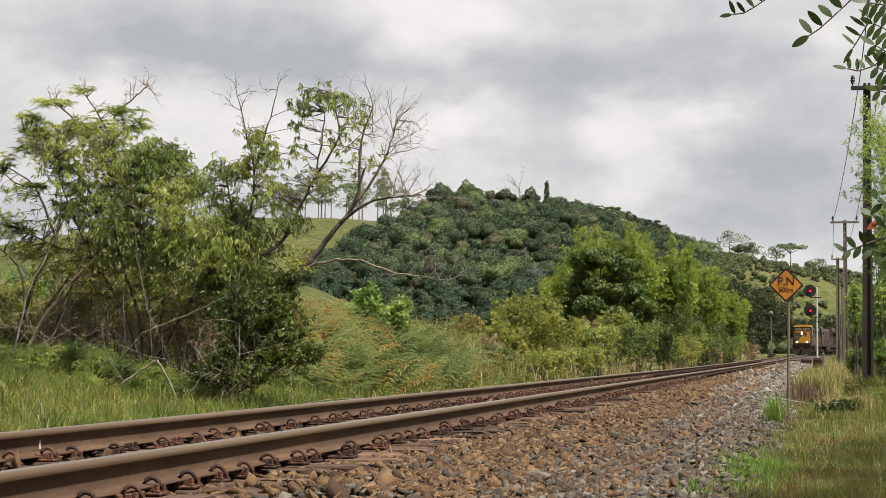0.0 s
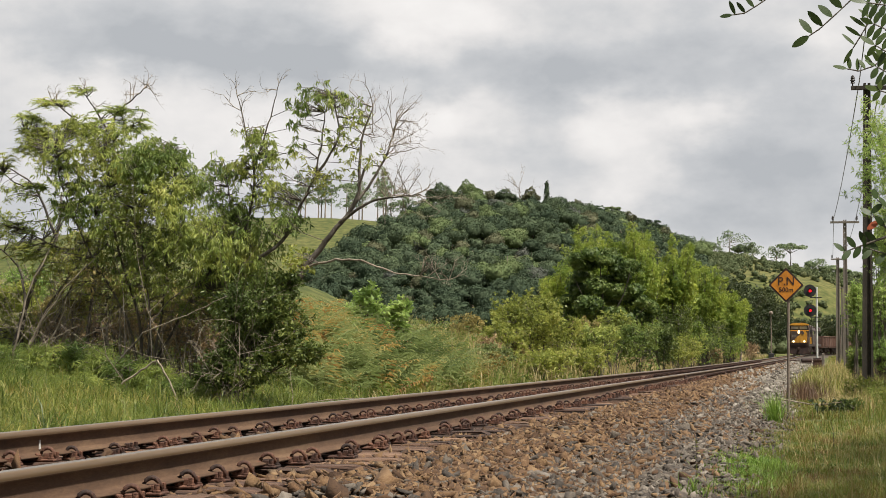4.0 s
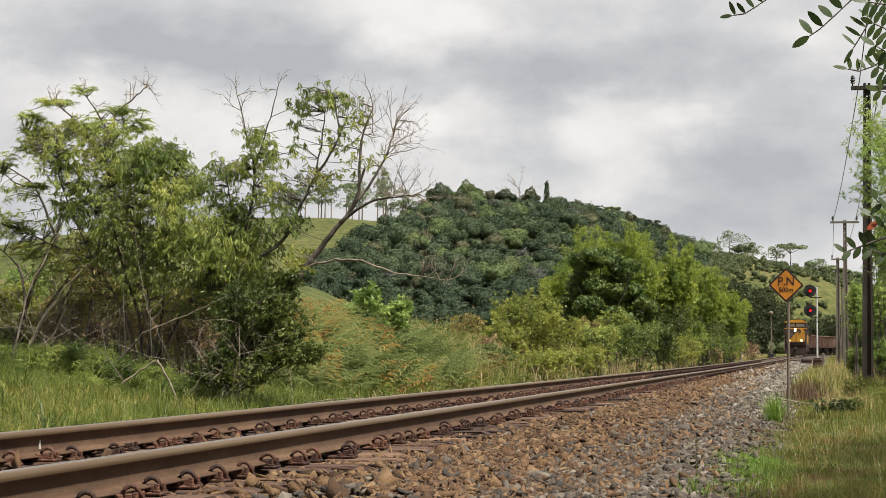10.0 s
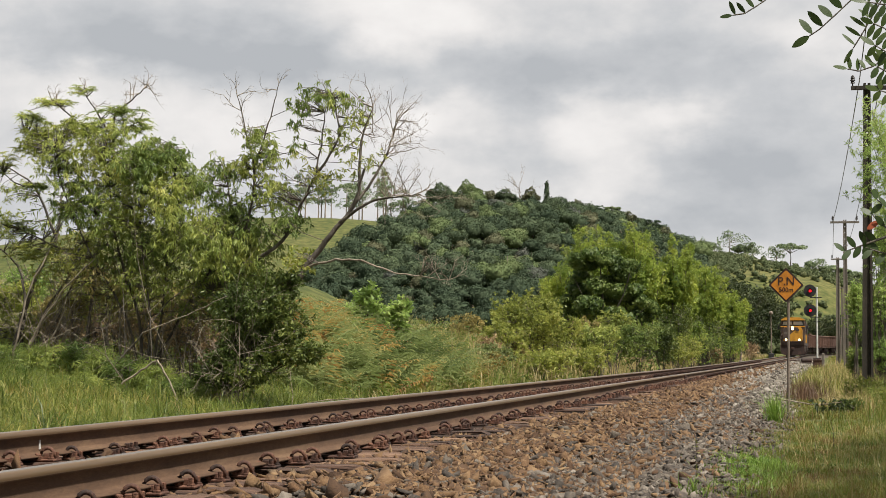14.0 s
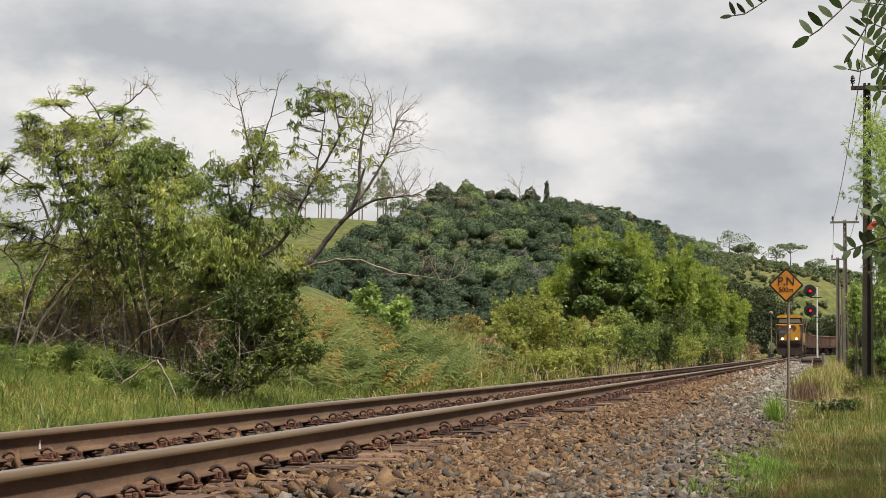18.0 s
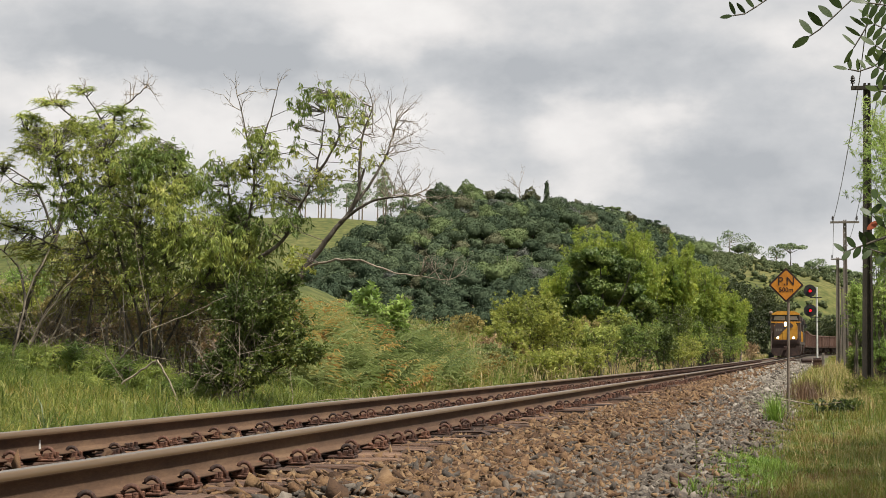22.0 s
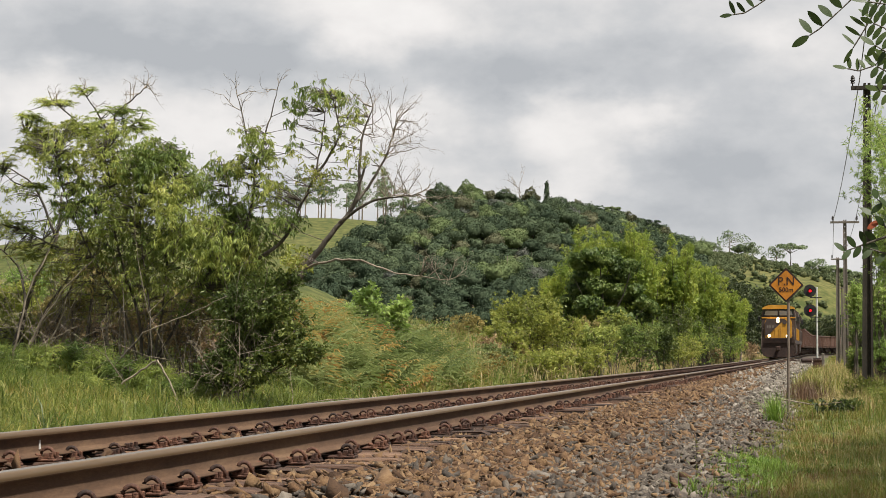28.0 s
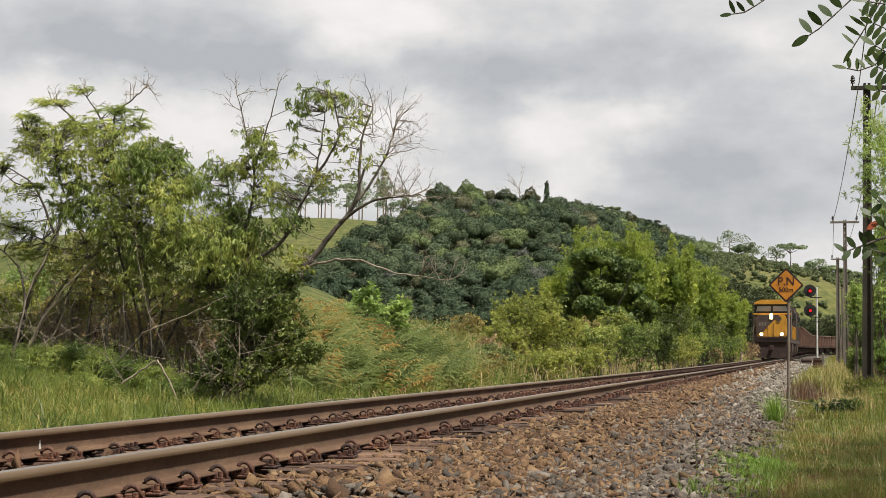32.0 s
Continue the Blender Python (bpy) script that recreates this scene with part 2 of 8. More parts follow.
# lifted and blued: the haze of distance is put into these leaf colours
FOREST_LEAVES = [
    foliage("forest_leaf", [(0.05, (0.045, 0.064, 0.041)), (0.5, (0.090, 0.120, 0.068)), (0.95, (0.150, 0.184, 0.102))], 0.25, 0.85, 0.05, patch=0.5, by_piece=0.3, by_patch=1.0),
    # also carries the shade painted along the wood's lower edge
    foliage("dark_and_shaded_forest_leaf", [(0.05, (0.034, 0.051, 0.035)), (0.5, (0.067, 0.094, 0.056)), (0.95, (0.118, 0.147, 0.088))], 0.25, 0.85, 0.05, patch=0.5, by_piece=0.3, by_patch=1.0),
    foliage("olive_forest_leaf", [(0.05, (0.066, 0.073, 0.043)), (0.5, (0.128, 0.132, 0.077)), (0.95, (0.197, 0.193, 0.117))], 0.25, 0.85, 0.05, patch=0.5, by_piece=0.3, by_patch=1.0),
    foliage("light_forest_leaf", [(0.05, (0.078, 0.108, 0.051)), (0.5, (0.150, 0.193, 0.084)), (0.95, (0.224, 0.256, 0.119))], 0.25, 0.85, 0.05, patch=0.5, by_piece=0.3, by_patch=1.0),
    foliage("grey_forest_leaf", [(0.05, (0.062, 0.072, 0.061)), (0.5, (0.119, 0.129, 0.107)), (0.95, (0.186, 0.180, 0.156))], 0.25, 0.85, 0.05, patch=0.5, by_piece=0.3, by_patch=1.0)]
# pale grey-green, lightened further to put distance haze into the colour
F_GUM = foliage("gum_leaf", [(0.05, (0.119, 0.163, 0.098)), (0.6, (0.256, 0.312, 0.177)), (0.96, (0.388, 0.425, 0.237))], 0.45, 0.7, 0.1, patch=0.2)
F_NEAR = foliage("near_leaflet", [(0.1, (0.021, 0.037, 0.011)), (0.6, (0.044, 0.072, 0.017)), (0.95, (0.096, 0.129, 0.028))], 0.3, patch=3.0)
M_RED_LEAF = foliage("red_leaf", [(0.1, (0.25, 0.05, 0.02)), (0.9, (0.38, 0.10, 0.04))], 0.3, patch=3.0)


# ---- building tools ----
def part(name, bm, material, parent=None, label="", smooth=False):
    """Links a bmesh as one mesh object, under a thing or a part where one is given."""
    me = bpy.data.meshes.new(name)
    bm.to_mesh(me)
    bm.free()
    me.materials.append(material)
    if smooth:
        me.polygons.foreach_set("use_smooth", [True] * len(me.polygons))
    ob = new(name, me)
    if parent:
        ob.parent = parent
    if label:
        ob["label"] = label
    return ob


def shared(name, me, parent=None, m=None):
    ob = new(name, me)
    if parent:
        ob.parent = parent
    if m is not None:
        ob.matrix_basis = m
    return ob


def mesh_of(name, verts, tris, material, smooth=False):
    """A mesh of triangles from two numpy arrays."""
    me = bpy.data.meshes.new(name)
    n, k = len(verts), len(tris)
    me.vertices.add(n)
    me.vertices.foreach_set("co", np.ascontiguousarray(verts, dtype=np.float32).ravel())
    me.loops.add(3 * k)
    me.loops.foreach_set("vertex_index", np.ascontiguousarray(tris, dtype=np.int32).ravel())
    me.polygons.add(k)
    me.polygons.foreach_set("loop_start", np.arange(0, 3 * k, 3, dtype=np.int32))
    if smooth:
        me.polygons.foreach_set("use_smooth", np.ones(k, dtype=bool))
    me.update(calc_edges=True)
    me.validate()
    me.materials.append(material)
    return me


def box(bm, x0, x1, y0, y1, z0, z1, bevel=0.0):
    vs = [bm.verts.new((x, y, z)) for x in (x0, x1) for y in (y0, y1) for z in (z0, z1)]
    fs = [(0, 1, 3, 2), (4, 6, 7, 5), (0, 4, 5, 1), (2, 3, 7, 6), (0, 2, 6, 4), (1, 5, 7, 3)]
    faces = [bm.faces.new([vs[i] for i in f]) for f in fs]
    if bevel:
        edges = list({e for f in faces for e in f.edges})
        bmesh.ops.bevel(bm, geom=edges, offset=bevel, segments=1, affect="EDGES")
    return bm


def tube(bm, pts, radii, sides=8, caps=True):
    """A round bar along a line of points."""
    rings = []
    for i, p in enumerate(pts):
        p = Vector(p)
        a = Vector(pts[max(i - 1, 0)])
        b = Vector(pts[min(i + 1, len(pts) - 1)])
        d = (b - a).normalized()
        side = d.cross(Vector((0, 0, 1)) if abs(d.z) < 0.9 else Vector((0, 1, 0))).normalized()
        up = side.cross(d)
        r = radii[i] if hasattr(radii, "__len__") else radii
        rings.append([bm.verts.new(p + r * (math.cos(2 * math.pi * k / sides) * side + math.sin(2 * math.pi * k / sides) * up)) for k in range(sides)])
    for a, b in zip(rings, rings[1:]):
        for k in range(sides):
            bm.faces.new((a[k], a[(k + 1) % sides], b[(k + 1) % sides], b[k]))
    if caps:
        bm.faces.new(rings[0][::-1])
        bm.faces.new(rings[-1])
    return bm


def prism(bm, outline, y0, y1):
    """An outline of (x, z) drawn out along y."""
    a = [bm.verts.new((x, y0, z)) for x, z in outline]
    b = [bm.verts.new((x, y1, z)) for x, z in outline]
    n = len(outline)
    bm.faces.new(a)
    bm.faces.new(b[::-1])
    for i in range(n):
        bm.faces.new((a[i], b[i], b[(i + 1) % n], a[(i + 1) % n]))
    bmesh.ops.recalc_face_normals(bm, faces=bm.faces[:])
    return bm


def lathe(bm, profile, sides=16, axis="z", at=(0, 0, 0)):
    """A turned body: (radius, height) pairs about an axis."""
    rings = []
    for r, h in profile:
        ring = []
        for k in range(sides):
            c, s = r * math.cos(2 * math.pi * k / sides), r * math.sin(2 * math.pi * k / sides)
            p = {"z": (c, s, h), "y": (c, h, s), "x": (h, c, s)}[axis]
            ring.append(bm.verts.new(Vector(p) + Vector(at)))
        rings.append(ring)
    for a, b in zip(rings, rings[1:]):
        for k in range(sides):
            bm.faces.new((a[k], a[(k + 1) % sides], b[(k + 1) % sides], b[k]))
    bm.faces.new(rings[0][::-1])
    bm.faces.new(rings[-1])
    bmesh.ops.recalc_face_normals(bm, faces=bm.faces[:])
    return bm


def thing(name, label, category, at=None, group="", kind=""):
    ob = new(name)
    ob.empty_display_size = 0.2
    if at is not None:
        ob.matrix_basis = at
    return tagged(ob, label, category, group, kind)


def unit(v):
    return v / np.maximum(np.linalg.norm(v, axis=-1, keepdims=True), 1e-9)


def leaf_mesh(base, way, length, width, rng, fold=0.25, bend=0.25, flat=0.0):
    """Leaves as folded diamonds of four corners: where each starts, which way it points."""
    n = len(base)
    way = unit(way)
    side = unit(np.cross(way, rng.normal(size=(n, 3)) * (1 - flat) + np.array([0, 0, flat])))
    up = np.cross(side, way)
    L = np.broadcast_to(np.asarray(length, float), (n,))[:, None]
    W = np.broadcast_to(np.asarray(width, float), (n,))[:, None]
    mid = base + way * L * 0.45
    tip = base + way * L - np.array([0, 0, 1.0]) * L * bend * rng.random((n, 1))
    v = np.stack([base, mid + side * W / 2 + up * W * fold, tip, mid - side * W / 2 + up * W * fold], 1).reshape(-1, 3)
    o = np.arange(n)[:, None] * 4
    t = np.concatenate([o + [0, 1, 2], o + [0, 2, 3]], 1).reshape(-1, 3)
    return v, t


def blade_mesh(base, height, width, rng, lean=0.5, droop=0.6, a=None):
    """Grass blades of three narrowing pieces that lean and droop."""
    n = len(base)
    a = rng.random(n) * 2 * math.pi if a is None else a
    out = np.stack([np.cos(a), np.sin(a), np.zeros(n)], 1)
    b = a + math.pi / 2 + rng.normal(size=n) * 0.5
    side = np.stack([np.cos(b), np.sin(b), np.zeros(n)], 1)
    H = np.broadcast_to(np.asarray(height, float), (n,))[:, None]
    W = np.broadcast_to(np.asarray(width, float), (n,))[:, None]
    k = lean * rng.random((n, 1)) ** 0.7
    up = np.array([0, 0, 1.0])
    p1 = base + up * H * 0.5 + out * H * k * 0.35
    p2 = base + up * H * (0.98 - droop * k * 0.75) + out * H * k * 1.15
    p1 = p1 + 0
    v = np.stack([base - side * W / 2, base + side * W / 2, p1 - side * W * 0.42, p1 + side * W * 0.42, p2], 1).reshape(-1, 3)
    o = np.arange(n)[:, None] * 5
    t = np.concatenate([o + [0, 1, 3], o + [0, 3, 2], o + [2, 3, 4]], 1).reshape(-1, 3)
    return v, t


def gather(*pairs):
    vs, ts, n = [], [], 0
    for v, t in pairs:
        vs.append(v)
        ts.append(t + n)
        n += len(v)
    return np.concatenate(vs), np.concatenate(ts)


def stick_mesh(segments, sides=5):
    """Tapered sticks: rows of p0 (3), p1 (3), r0, r1."""
    s = np.asarray(segments, float)
    p0, p1, r0, r1 = s[:, 0:3], s[:, 3:6], s[:, 6:7], s[:, 7:8]
    d = unit(p1 - p0)
    ref = np.where(np.abs(d[:, 2:3]) < 0.9, np.array([[0, 0, 1.0]]), np.array([[1.0, 0, 0]]))
    e1 = unit(np.cross(d, ref))
    e2 = np.cross(d, e1)
    n = len(s)
    rings = []
    for p, r in ((p0, r0), (p1, r1)):
        for k in range(sides):
            a = 2 * math.pi * k / sides
            rings.append(p + r * (math.cos(a) * e1 + math.sin(a) * e2))
    v = np.stack(rings, 1).reshape(-1, 3)
    f = []
    for k in range(sides):
        k2 = (k + 1) % sides
        f += [[k, k2, sides + k2], [k, sides + k2, sides + k]]
    t = (np.arange(n)[:, None, None] * 2 * sides + np.array(f)[None]).reshape(-1, 3)
    return v, t


def bent(points, r0, r1, rng, steps=5, wobble=0.04):
    """A limb through some points, rounded and slightly crooked: its segments and the places along it."""
    pts = [Vector(p) for p in points]
    line = []
    for i in range(len(pts) - 1):
        a, b, c, d = pts[max(i - 1, 0)], pts[i], pts[i + 1], pts[min(i + 2, len(pts) - 1)]
        for j in range(steps):
            t = j / steps
            q = 0.5 * ((2 * b) + (c - a) * t + (2 * a - 5 * b + 4 * c - d) * t * t + (3 * b - a - 3 * c + d) * t * t * t)
            line.append(np.array(q) + rng.normal(size=3) * wobble * (1 if line else 0))
    line.append(np.array(pts[-1]))
    n = len(line) - 1
    rr = [r0 + (r1 - r0) * i / n for i in range(n + 1)]
    return [np.concatenate([line[i], line[i + 1], [rr[i], rr[i + 1]]]) for i in range(n)], line


# ---- plan of the line ----
GAUGE_HALF = 0.835
CURVE_AT, CURVE_RADIUS = 300.0, 355.0


def track_x(y):
    ease = 0.0195 * 9 * math.log1p(math.exp(min((y - 66) / 9, 60))) - 0.008 * 20 * math.log1p(math.exp(min((y - 150) / 20, 60)))
    over = max(0.0, y - CURVE_AT)
    return -4.12 + ease + CURVE_RADIUS - math.sqrt(max(CURVE_RADIUS ** 2 - over ** 2, 1.0))


def track_z(y):
    return 0.0034 * 12 * math.log1p(math.exp(min((y - 75) / 12, 60)))


def track_table():
    ys = np.concatenate([np.arange(-40, 300, 1.0), np.arange(300, 560, 0.5)])
    xs = np.array([track_x(y) for y in ys])
    zs = np.array([track_z(y) for y in ys])
    s = np.concatenate([[0], np.cumsum(np.hypot(np.diff(xs), np.diff(ys)))]) - 40
    return ys, xs, zs, s


TY, TX, TZ, TS = track_table()


def on_track(s):
    """The place and the heading (degrees from +y, clockwise) s metres along the line."""
    x, y, z = np.interp(s, TS, TX), np.interp(s, TS, TY), np.interp(s, TS, TZ)
    x2, y2 = np.interp(s + 0.5, TS, TX), np.interp(s + 0.5, TS, TY)
    x1, y1 = np.interp(s - 0.5, TS, TX), np.interp(s - 0.5, TS, TY)
    return x, y, z, math.degrees(math.atan2(x2 - x1, y2 - y1))


# ---- lie of the land ----
def smooth(e0, e1, v):
    t = np.clip((v - e0) / (e1 - e0), 0, 1)
    return t * t * (3 - 2 * t)


def bump_noise(x, y, k, seed=0.0):
    return (np.sin(x * k + 1.3 + seed) * np.sin(y * k * 1.13 + 0.7 + seed * 2) + 0.5 * np.sin(x * k * 2.3 + y * k * 1.7 + seed * 3) + 0.25 * np.sin(x * k * 5.1 - y * k * 4.3 + seed)) / 1.75


def hill(x, y, cx, cy, h, sx, sy, turn=0.0):
    c, s = math.cos(radians(turn)), math.sin(radians(turn))
    u, v = (x - cx) * c + (y - cy) * s, -(x - cx) * s + (y - cy) * c
    return h * np.exp(-0.5 * ((u / sx) ** 2 + (v / sy) ** 2))


def land(x, y):
    """Height of the ground: ballast bed, cess, banks, valley and hills."""
    x, y = np.asarray(x, float), np.asarray(y, float)
    lat = x - np.interp(y, TY, TX)
    zt = np.interp(y, TY, TZ)
    near = np.interp(lat, [-60, -22, -14, -9, -5.5, -3.4, -1.75, 1.75, 3.4, 4.6, 7, 14, 60],
                     [-3.0, -1.2, 0.45, 0.0, -0.42, -0.54, -0.36, -0.36, -0.57, -0.58, -0.5, 0.2, 1.5])
    near = near + zt + 0.04 * bump_noise(x, y, 1.9) * smooth(1.7, 3.0, np.abs(lat)) + 0.12 * bump_noise(x, y, 0.35) * smooth(4, 9, np.abs(lat))
    near = near + 0.85 * smooth(33, 42, y) * (1 - smooth(78, 120, y)) * smooth(4.2, 6.6, -lat) * (1 - smooth(12, 20, -lat))
    r = np.hypot(x, y)
    far = smooth(230, 470, r)
    hills = np.maximum(np.maximum(hill(x, y, *FOREST_HILL), hill(x, y, *MEADOW_HILL)), hill(x, y, *RIGHT_HILL)) * far
    cx, cy, h, sx, sy = SPUR
    hills = np.maximum(hills, h * np.exp(-0.5 * (np.maximum(x - cx, 0) / sx) ** 2 - 0.5 * ((y - cy) / sy) ** 2))
    hills = hills * smooth(9, 60, np.abs(lat) + 0.25 * np.maximum(0, y - 420))
    wave = 1.2 * bump_noise(x, y, 0.02) * far
    return near * (1 - 0.6 * far) + hills + wave * smooth(15, 60, np.abs(lat))


FOREST_HILL = (-70.47, 460, 33, 49, 90, 0)
MEADOW_HILL = (-173.38, 640, 47.5, 129, 120, 0)
RIGHT_HILL = (-29.43, 540, 28.3, 56, 90, 0)
SPUR = (-55.9, 200, 11.5, 12, 40)

# ---- ground ----
def ground_material():
    m = bpy.data.materials.new("grass_and_earth")
    m.use_nodes = True
    nt = m.node_tree
    b = nt.nodes["Principled BSDF"]
    tc = nt.nodes.new("ShaderNodeTexCoord")
    n1, n2, n3 = (nt.nodes.new("ShaderNodeTexNoise") for _ in range(3))
    for n, sc, dt in ((n1, 0.02, 6), (n2, 0.45, 6), (n3, 9.0, 4)):
        n.inputs["Scale"].default_value, n.inputs["Detail"].default_value = sc, dt
        nt.links.new(tc.outputs["Object"], n.inputs["Vector"])
    r1 = ramp_of(nt, [(0.3, (0.044, 0.060, 0.019)), (0.5, (0.080, 0.087, 0.031)), (0.7, (0.142, 0.126, 0.052))])
    r2 = ramp_of(nt, [(0.38, (0.035, 0.052, 0.016)), (0.5, (0.085, 0.095, 0.030)), (0.62, (0.155, 0.145, 0.052))])
    mx = nt.nodes.new("ShaderNodeMix")
    mx.data_type = "RGBA"
    mx.inputs["Factor"].default_value = 0.55
    m2 = nt.nodes.new("ShaderNodeMix")
    m2.data_type, m2.blend_type = "RGBA", "OVERLAY"
    m2.inputs["Factor"].default_value = 0.35
    bp = nt.nodes.new("ShaderNodeBump")
    bp.inputs["Strength"].default_value, bp.inputs["Distance"].default_value = 0.25, 0.1
    links(nt, (n1.outputs["Fac"], r1.inputs["Fac"]), (n2.outputs["Fac"], r2.inputs["Fac"]), (r1.outputs["Color"], mx.inputs["A"]), (r2.outputs["Color"], mx.inputs["B"]),
          (mx.outputs["Result"], m2.inputs["A"]), (n3.outputs["Color"], m2.inputs["B"]), (m2.outputs["Result"], b.inputs["Base Color"]),
          (n2.outputs["Fac"], bp.inputs["Height"]), (bp.outputs["Normal"], b.inputs["Normal"]))
    b.inputs["Roughness"].default_value = 0.95
    b.inputs["Specular IOR Level"].default_value = 0.1
    return m


M_GROUND = ground_material()
M_BED = surface("ballast_bed_fines", [(0.25, (0.023, 0.017, 0.012)), (0.5, (0.059, 0.044, 0.032)), (0.8, (0.117, 0.092, 0.070))], 9.0, 0.95, 0, 0.9, 45, depth=0.04)


def make_ground():
    angles = np.radians(np.concatenate([np.arange(-180, -30, 3), np.arange(-30, 14, 0.22), np.arange(14, 180, 3)]))
    radii = np.concatenate([np.geomspace(0.4, 120, 170), np.geomspace(123, 3000, 110)])
    A, R_ = np.meshgrid(angles, radii)
    x, y = R_ * np.sin(A), R_ * np.cos(A)
    z = land(x, y)
    v = np.stack([x, y, z], -1).reshape(-1, 3)
    na, nr = len(angles), len(radii)
    i = np.arange(nr - 1)[:, None] * na + np.arange(na)[None]
    j = np.arange(nr - 1)[:, None] * na + (np.arange(na)[None] + 1) % na
    q = np.stack([i, j, j + na, i, j + na, i + na], -1).reshape(-1, 3)
    v = np.concatenate([v, [[0, 0, float(land(0, 0))]]])
    k = np.arange(na)
    fan = np.stack([np.full(na, len(v) - 1), k, (k + 1) % na], 1)
    me = mesh_of("ground", v, np.concatenate([q[:, ::-1], fan]), M_GROUND, True)
    tagged(new("ground", me), "rolling grassland with green and yellowed grass", "ground", kind="structure")


make_ground()


def make_bed():
    """The ballast bed under the stones, a low bank with sloping shoulders."""
    ys = np.concatenate([np.arange(-38, 2, 1.0), np.arange(2, 60, 0.4), np.arange(60, 470, 2.0)])
    lats = np.array([-3.5, -2.9, -2.3, -1.75, -1.4, -0.9, 0, 0.9, 1.4, 1.7, 2.2, 2.6, 3.0, 3.4, 3.7])
    tx, tz = np.interp(ys, TY, TX), np.interp(ys, TY, TZ)
    h = np.interp(lats, [-3.5, -1.75, -1.4, 1.4, 1.7, 3.4, 3.7], [-0.56, -0.26, -0.30, -0.30, -0.26, -0.54, -0.62])
    X = tx[:, None] + lats[None]
    Z = tz[:, None] + h[None] + 0.02 * bump_noise(X, ys[:, None] + 0 * X, 4.0)
    v = np.stack([X, ys[:, None] + 0 * X, Z], -1).reshape(-1, 3)
    n = len(lats)
    i = (np.arange(len(ys) - 1)[:, None] * n + np.arange(n - 1)[None]).reshape(-1, 1)
    t = np.concatenate([i + [0, 1, n + 1], i + [0, n + 1, n]], 1).reshape(-1, 3)
    me = mesh_of("ballast_bed", v, t, M_BED, True)
    tagged(new("ballast_bed", me), "low bank of brown and grey crushed stone under the rails", "ballast", kind="structure")


make_bed()

# ---- track ----
track = thing("railway_track", "single broad-gauge railway track with rusty rails on wooden sleepers", "railway track", kind="structure")
RAIL = [(0.036, 0.0), (0.037, -0.032), (0.032, -0.040), (0.009, -0.050), (0.009, -0.135), (0.02, -0.147), (0.075, -0.160), (0.075, -0.172),
        (-0.075, -0.172), (-0.075, -0.160), (-0.02, -0.147), (-0.009, -0.135), (-0.009, -0.050), (-0.032, -0.040), (-0.037, -0.032), (-0.036, 0.0), (-0.028, 0.006), (0.028, 0.006)]


def make_rail(lat):
    ss = np.concatenate([np.arange(-36, 80, 1.0), np.arange(80, 470, 3.0)])
    n = len(RAIL)
    v = []
    for s in ss:
        x, y, z, h = on_track(s)
        c, si = math.cos(radians(h)), math.sin(radians(h))
        w = 0.006 * math.sin(s * 0.31 + lat) * (s > 30)
        for px, pz in RAIL:
            v.append((x + (lat + px + w) * c, y - (lat + px) * si, z + pz - 0.006))
    i = np.arange(len(ss) - 1)[:, None] * n + np.arange(n)[None]
    j = np.arange(len(ss) - 1)[:, None] * n + (np.arange(n)[None] + 1) % n
    t = np.stack([i, j, j + n, i, j + n, i + n], -1).reshape(-1, 3)
    me = mesh_of("rail", np.array(v), t, M_RAIL_SIDE)
    me.materials.append(M_RAIL_TOP)
    me.materials.append(M_RAIL_SHINE)
    # the worn head: its top and both its sides
    strip = np.tile(np.repeat(np.arange(n), 2), len(ss) - 1)
    me.polygons.foreach_set("material_index", (np.isin(strip, [0, n - 4, n - 3, n - 1]) + 2 * (strip == n - 2)).astype(np.int32))
    ob = new("rail", me)
    ob.parent = track
    return ob


for lat in (-GAUGE_HALF, GAUGE_HALF):
    make_rail(lat)


def sleeper_mesh(seed):
    rng = random.Random(seed)
    bm = bmesh.new()
    L, w = 1.42, 0.12
    cols = [-L, -1.25, -0.5, 0.2, 0.9, 1.3, L]
    prof = [(-w, -0.16), (-w, -0.012), (-w + 0.012, 0), (w - 0.012, 0), (w, -0.012), (w, -0.16)]
    rings = []
    for i, x in enumerate(cols):
        jx = rng.uniform(-0.10, 0.06) if i in (0, len(cols) - 1) else 0
        rings.append([bm.verts.new((x + jx + rng.uniform(-.01, .01), py + rng.uniform(-.018, .018), pz - (rng.uniform(0, .05) if i in (0, len(cols) - 1) else rng.uniform(0, .006)))) for py, pz in prof])
    for a, b in zip(rings, rings[1:]):
        for k in range(len(prof)):
            k2 = (k + 1) % len(prof)
            bm.faces.new((a[k], b[k], b[k2], a[k2]))
    bm.faces.new(rings[0])
    bm.faces.new(rings[-1][::-1])
    bmesh.ops.recalc_face_normals(bm, faces=bm.faces[:])
    me = bpy.data.meshes.new("sleeper")
    bm.to_mesh(me)
    bm.free()
    me.materials.append(M_SLEEPER)
    return me


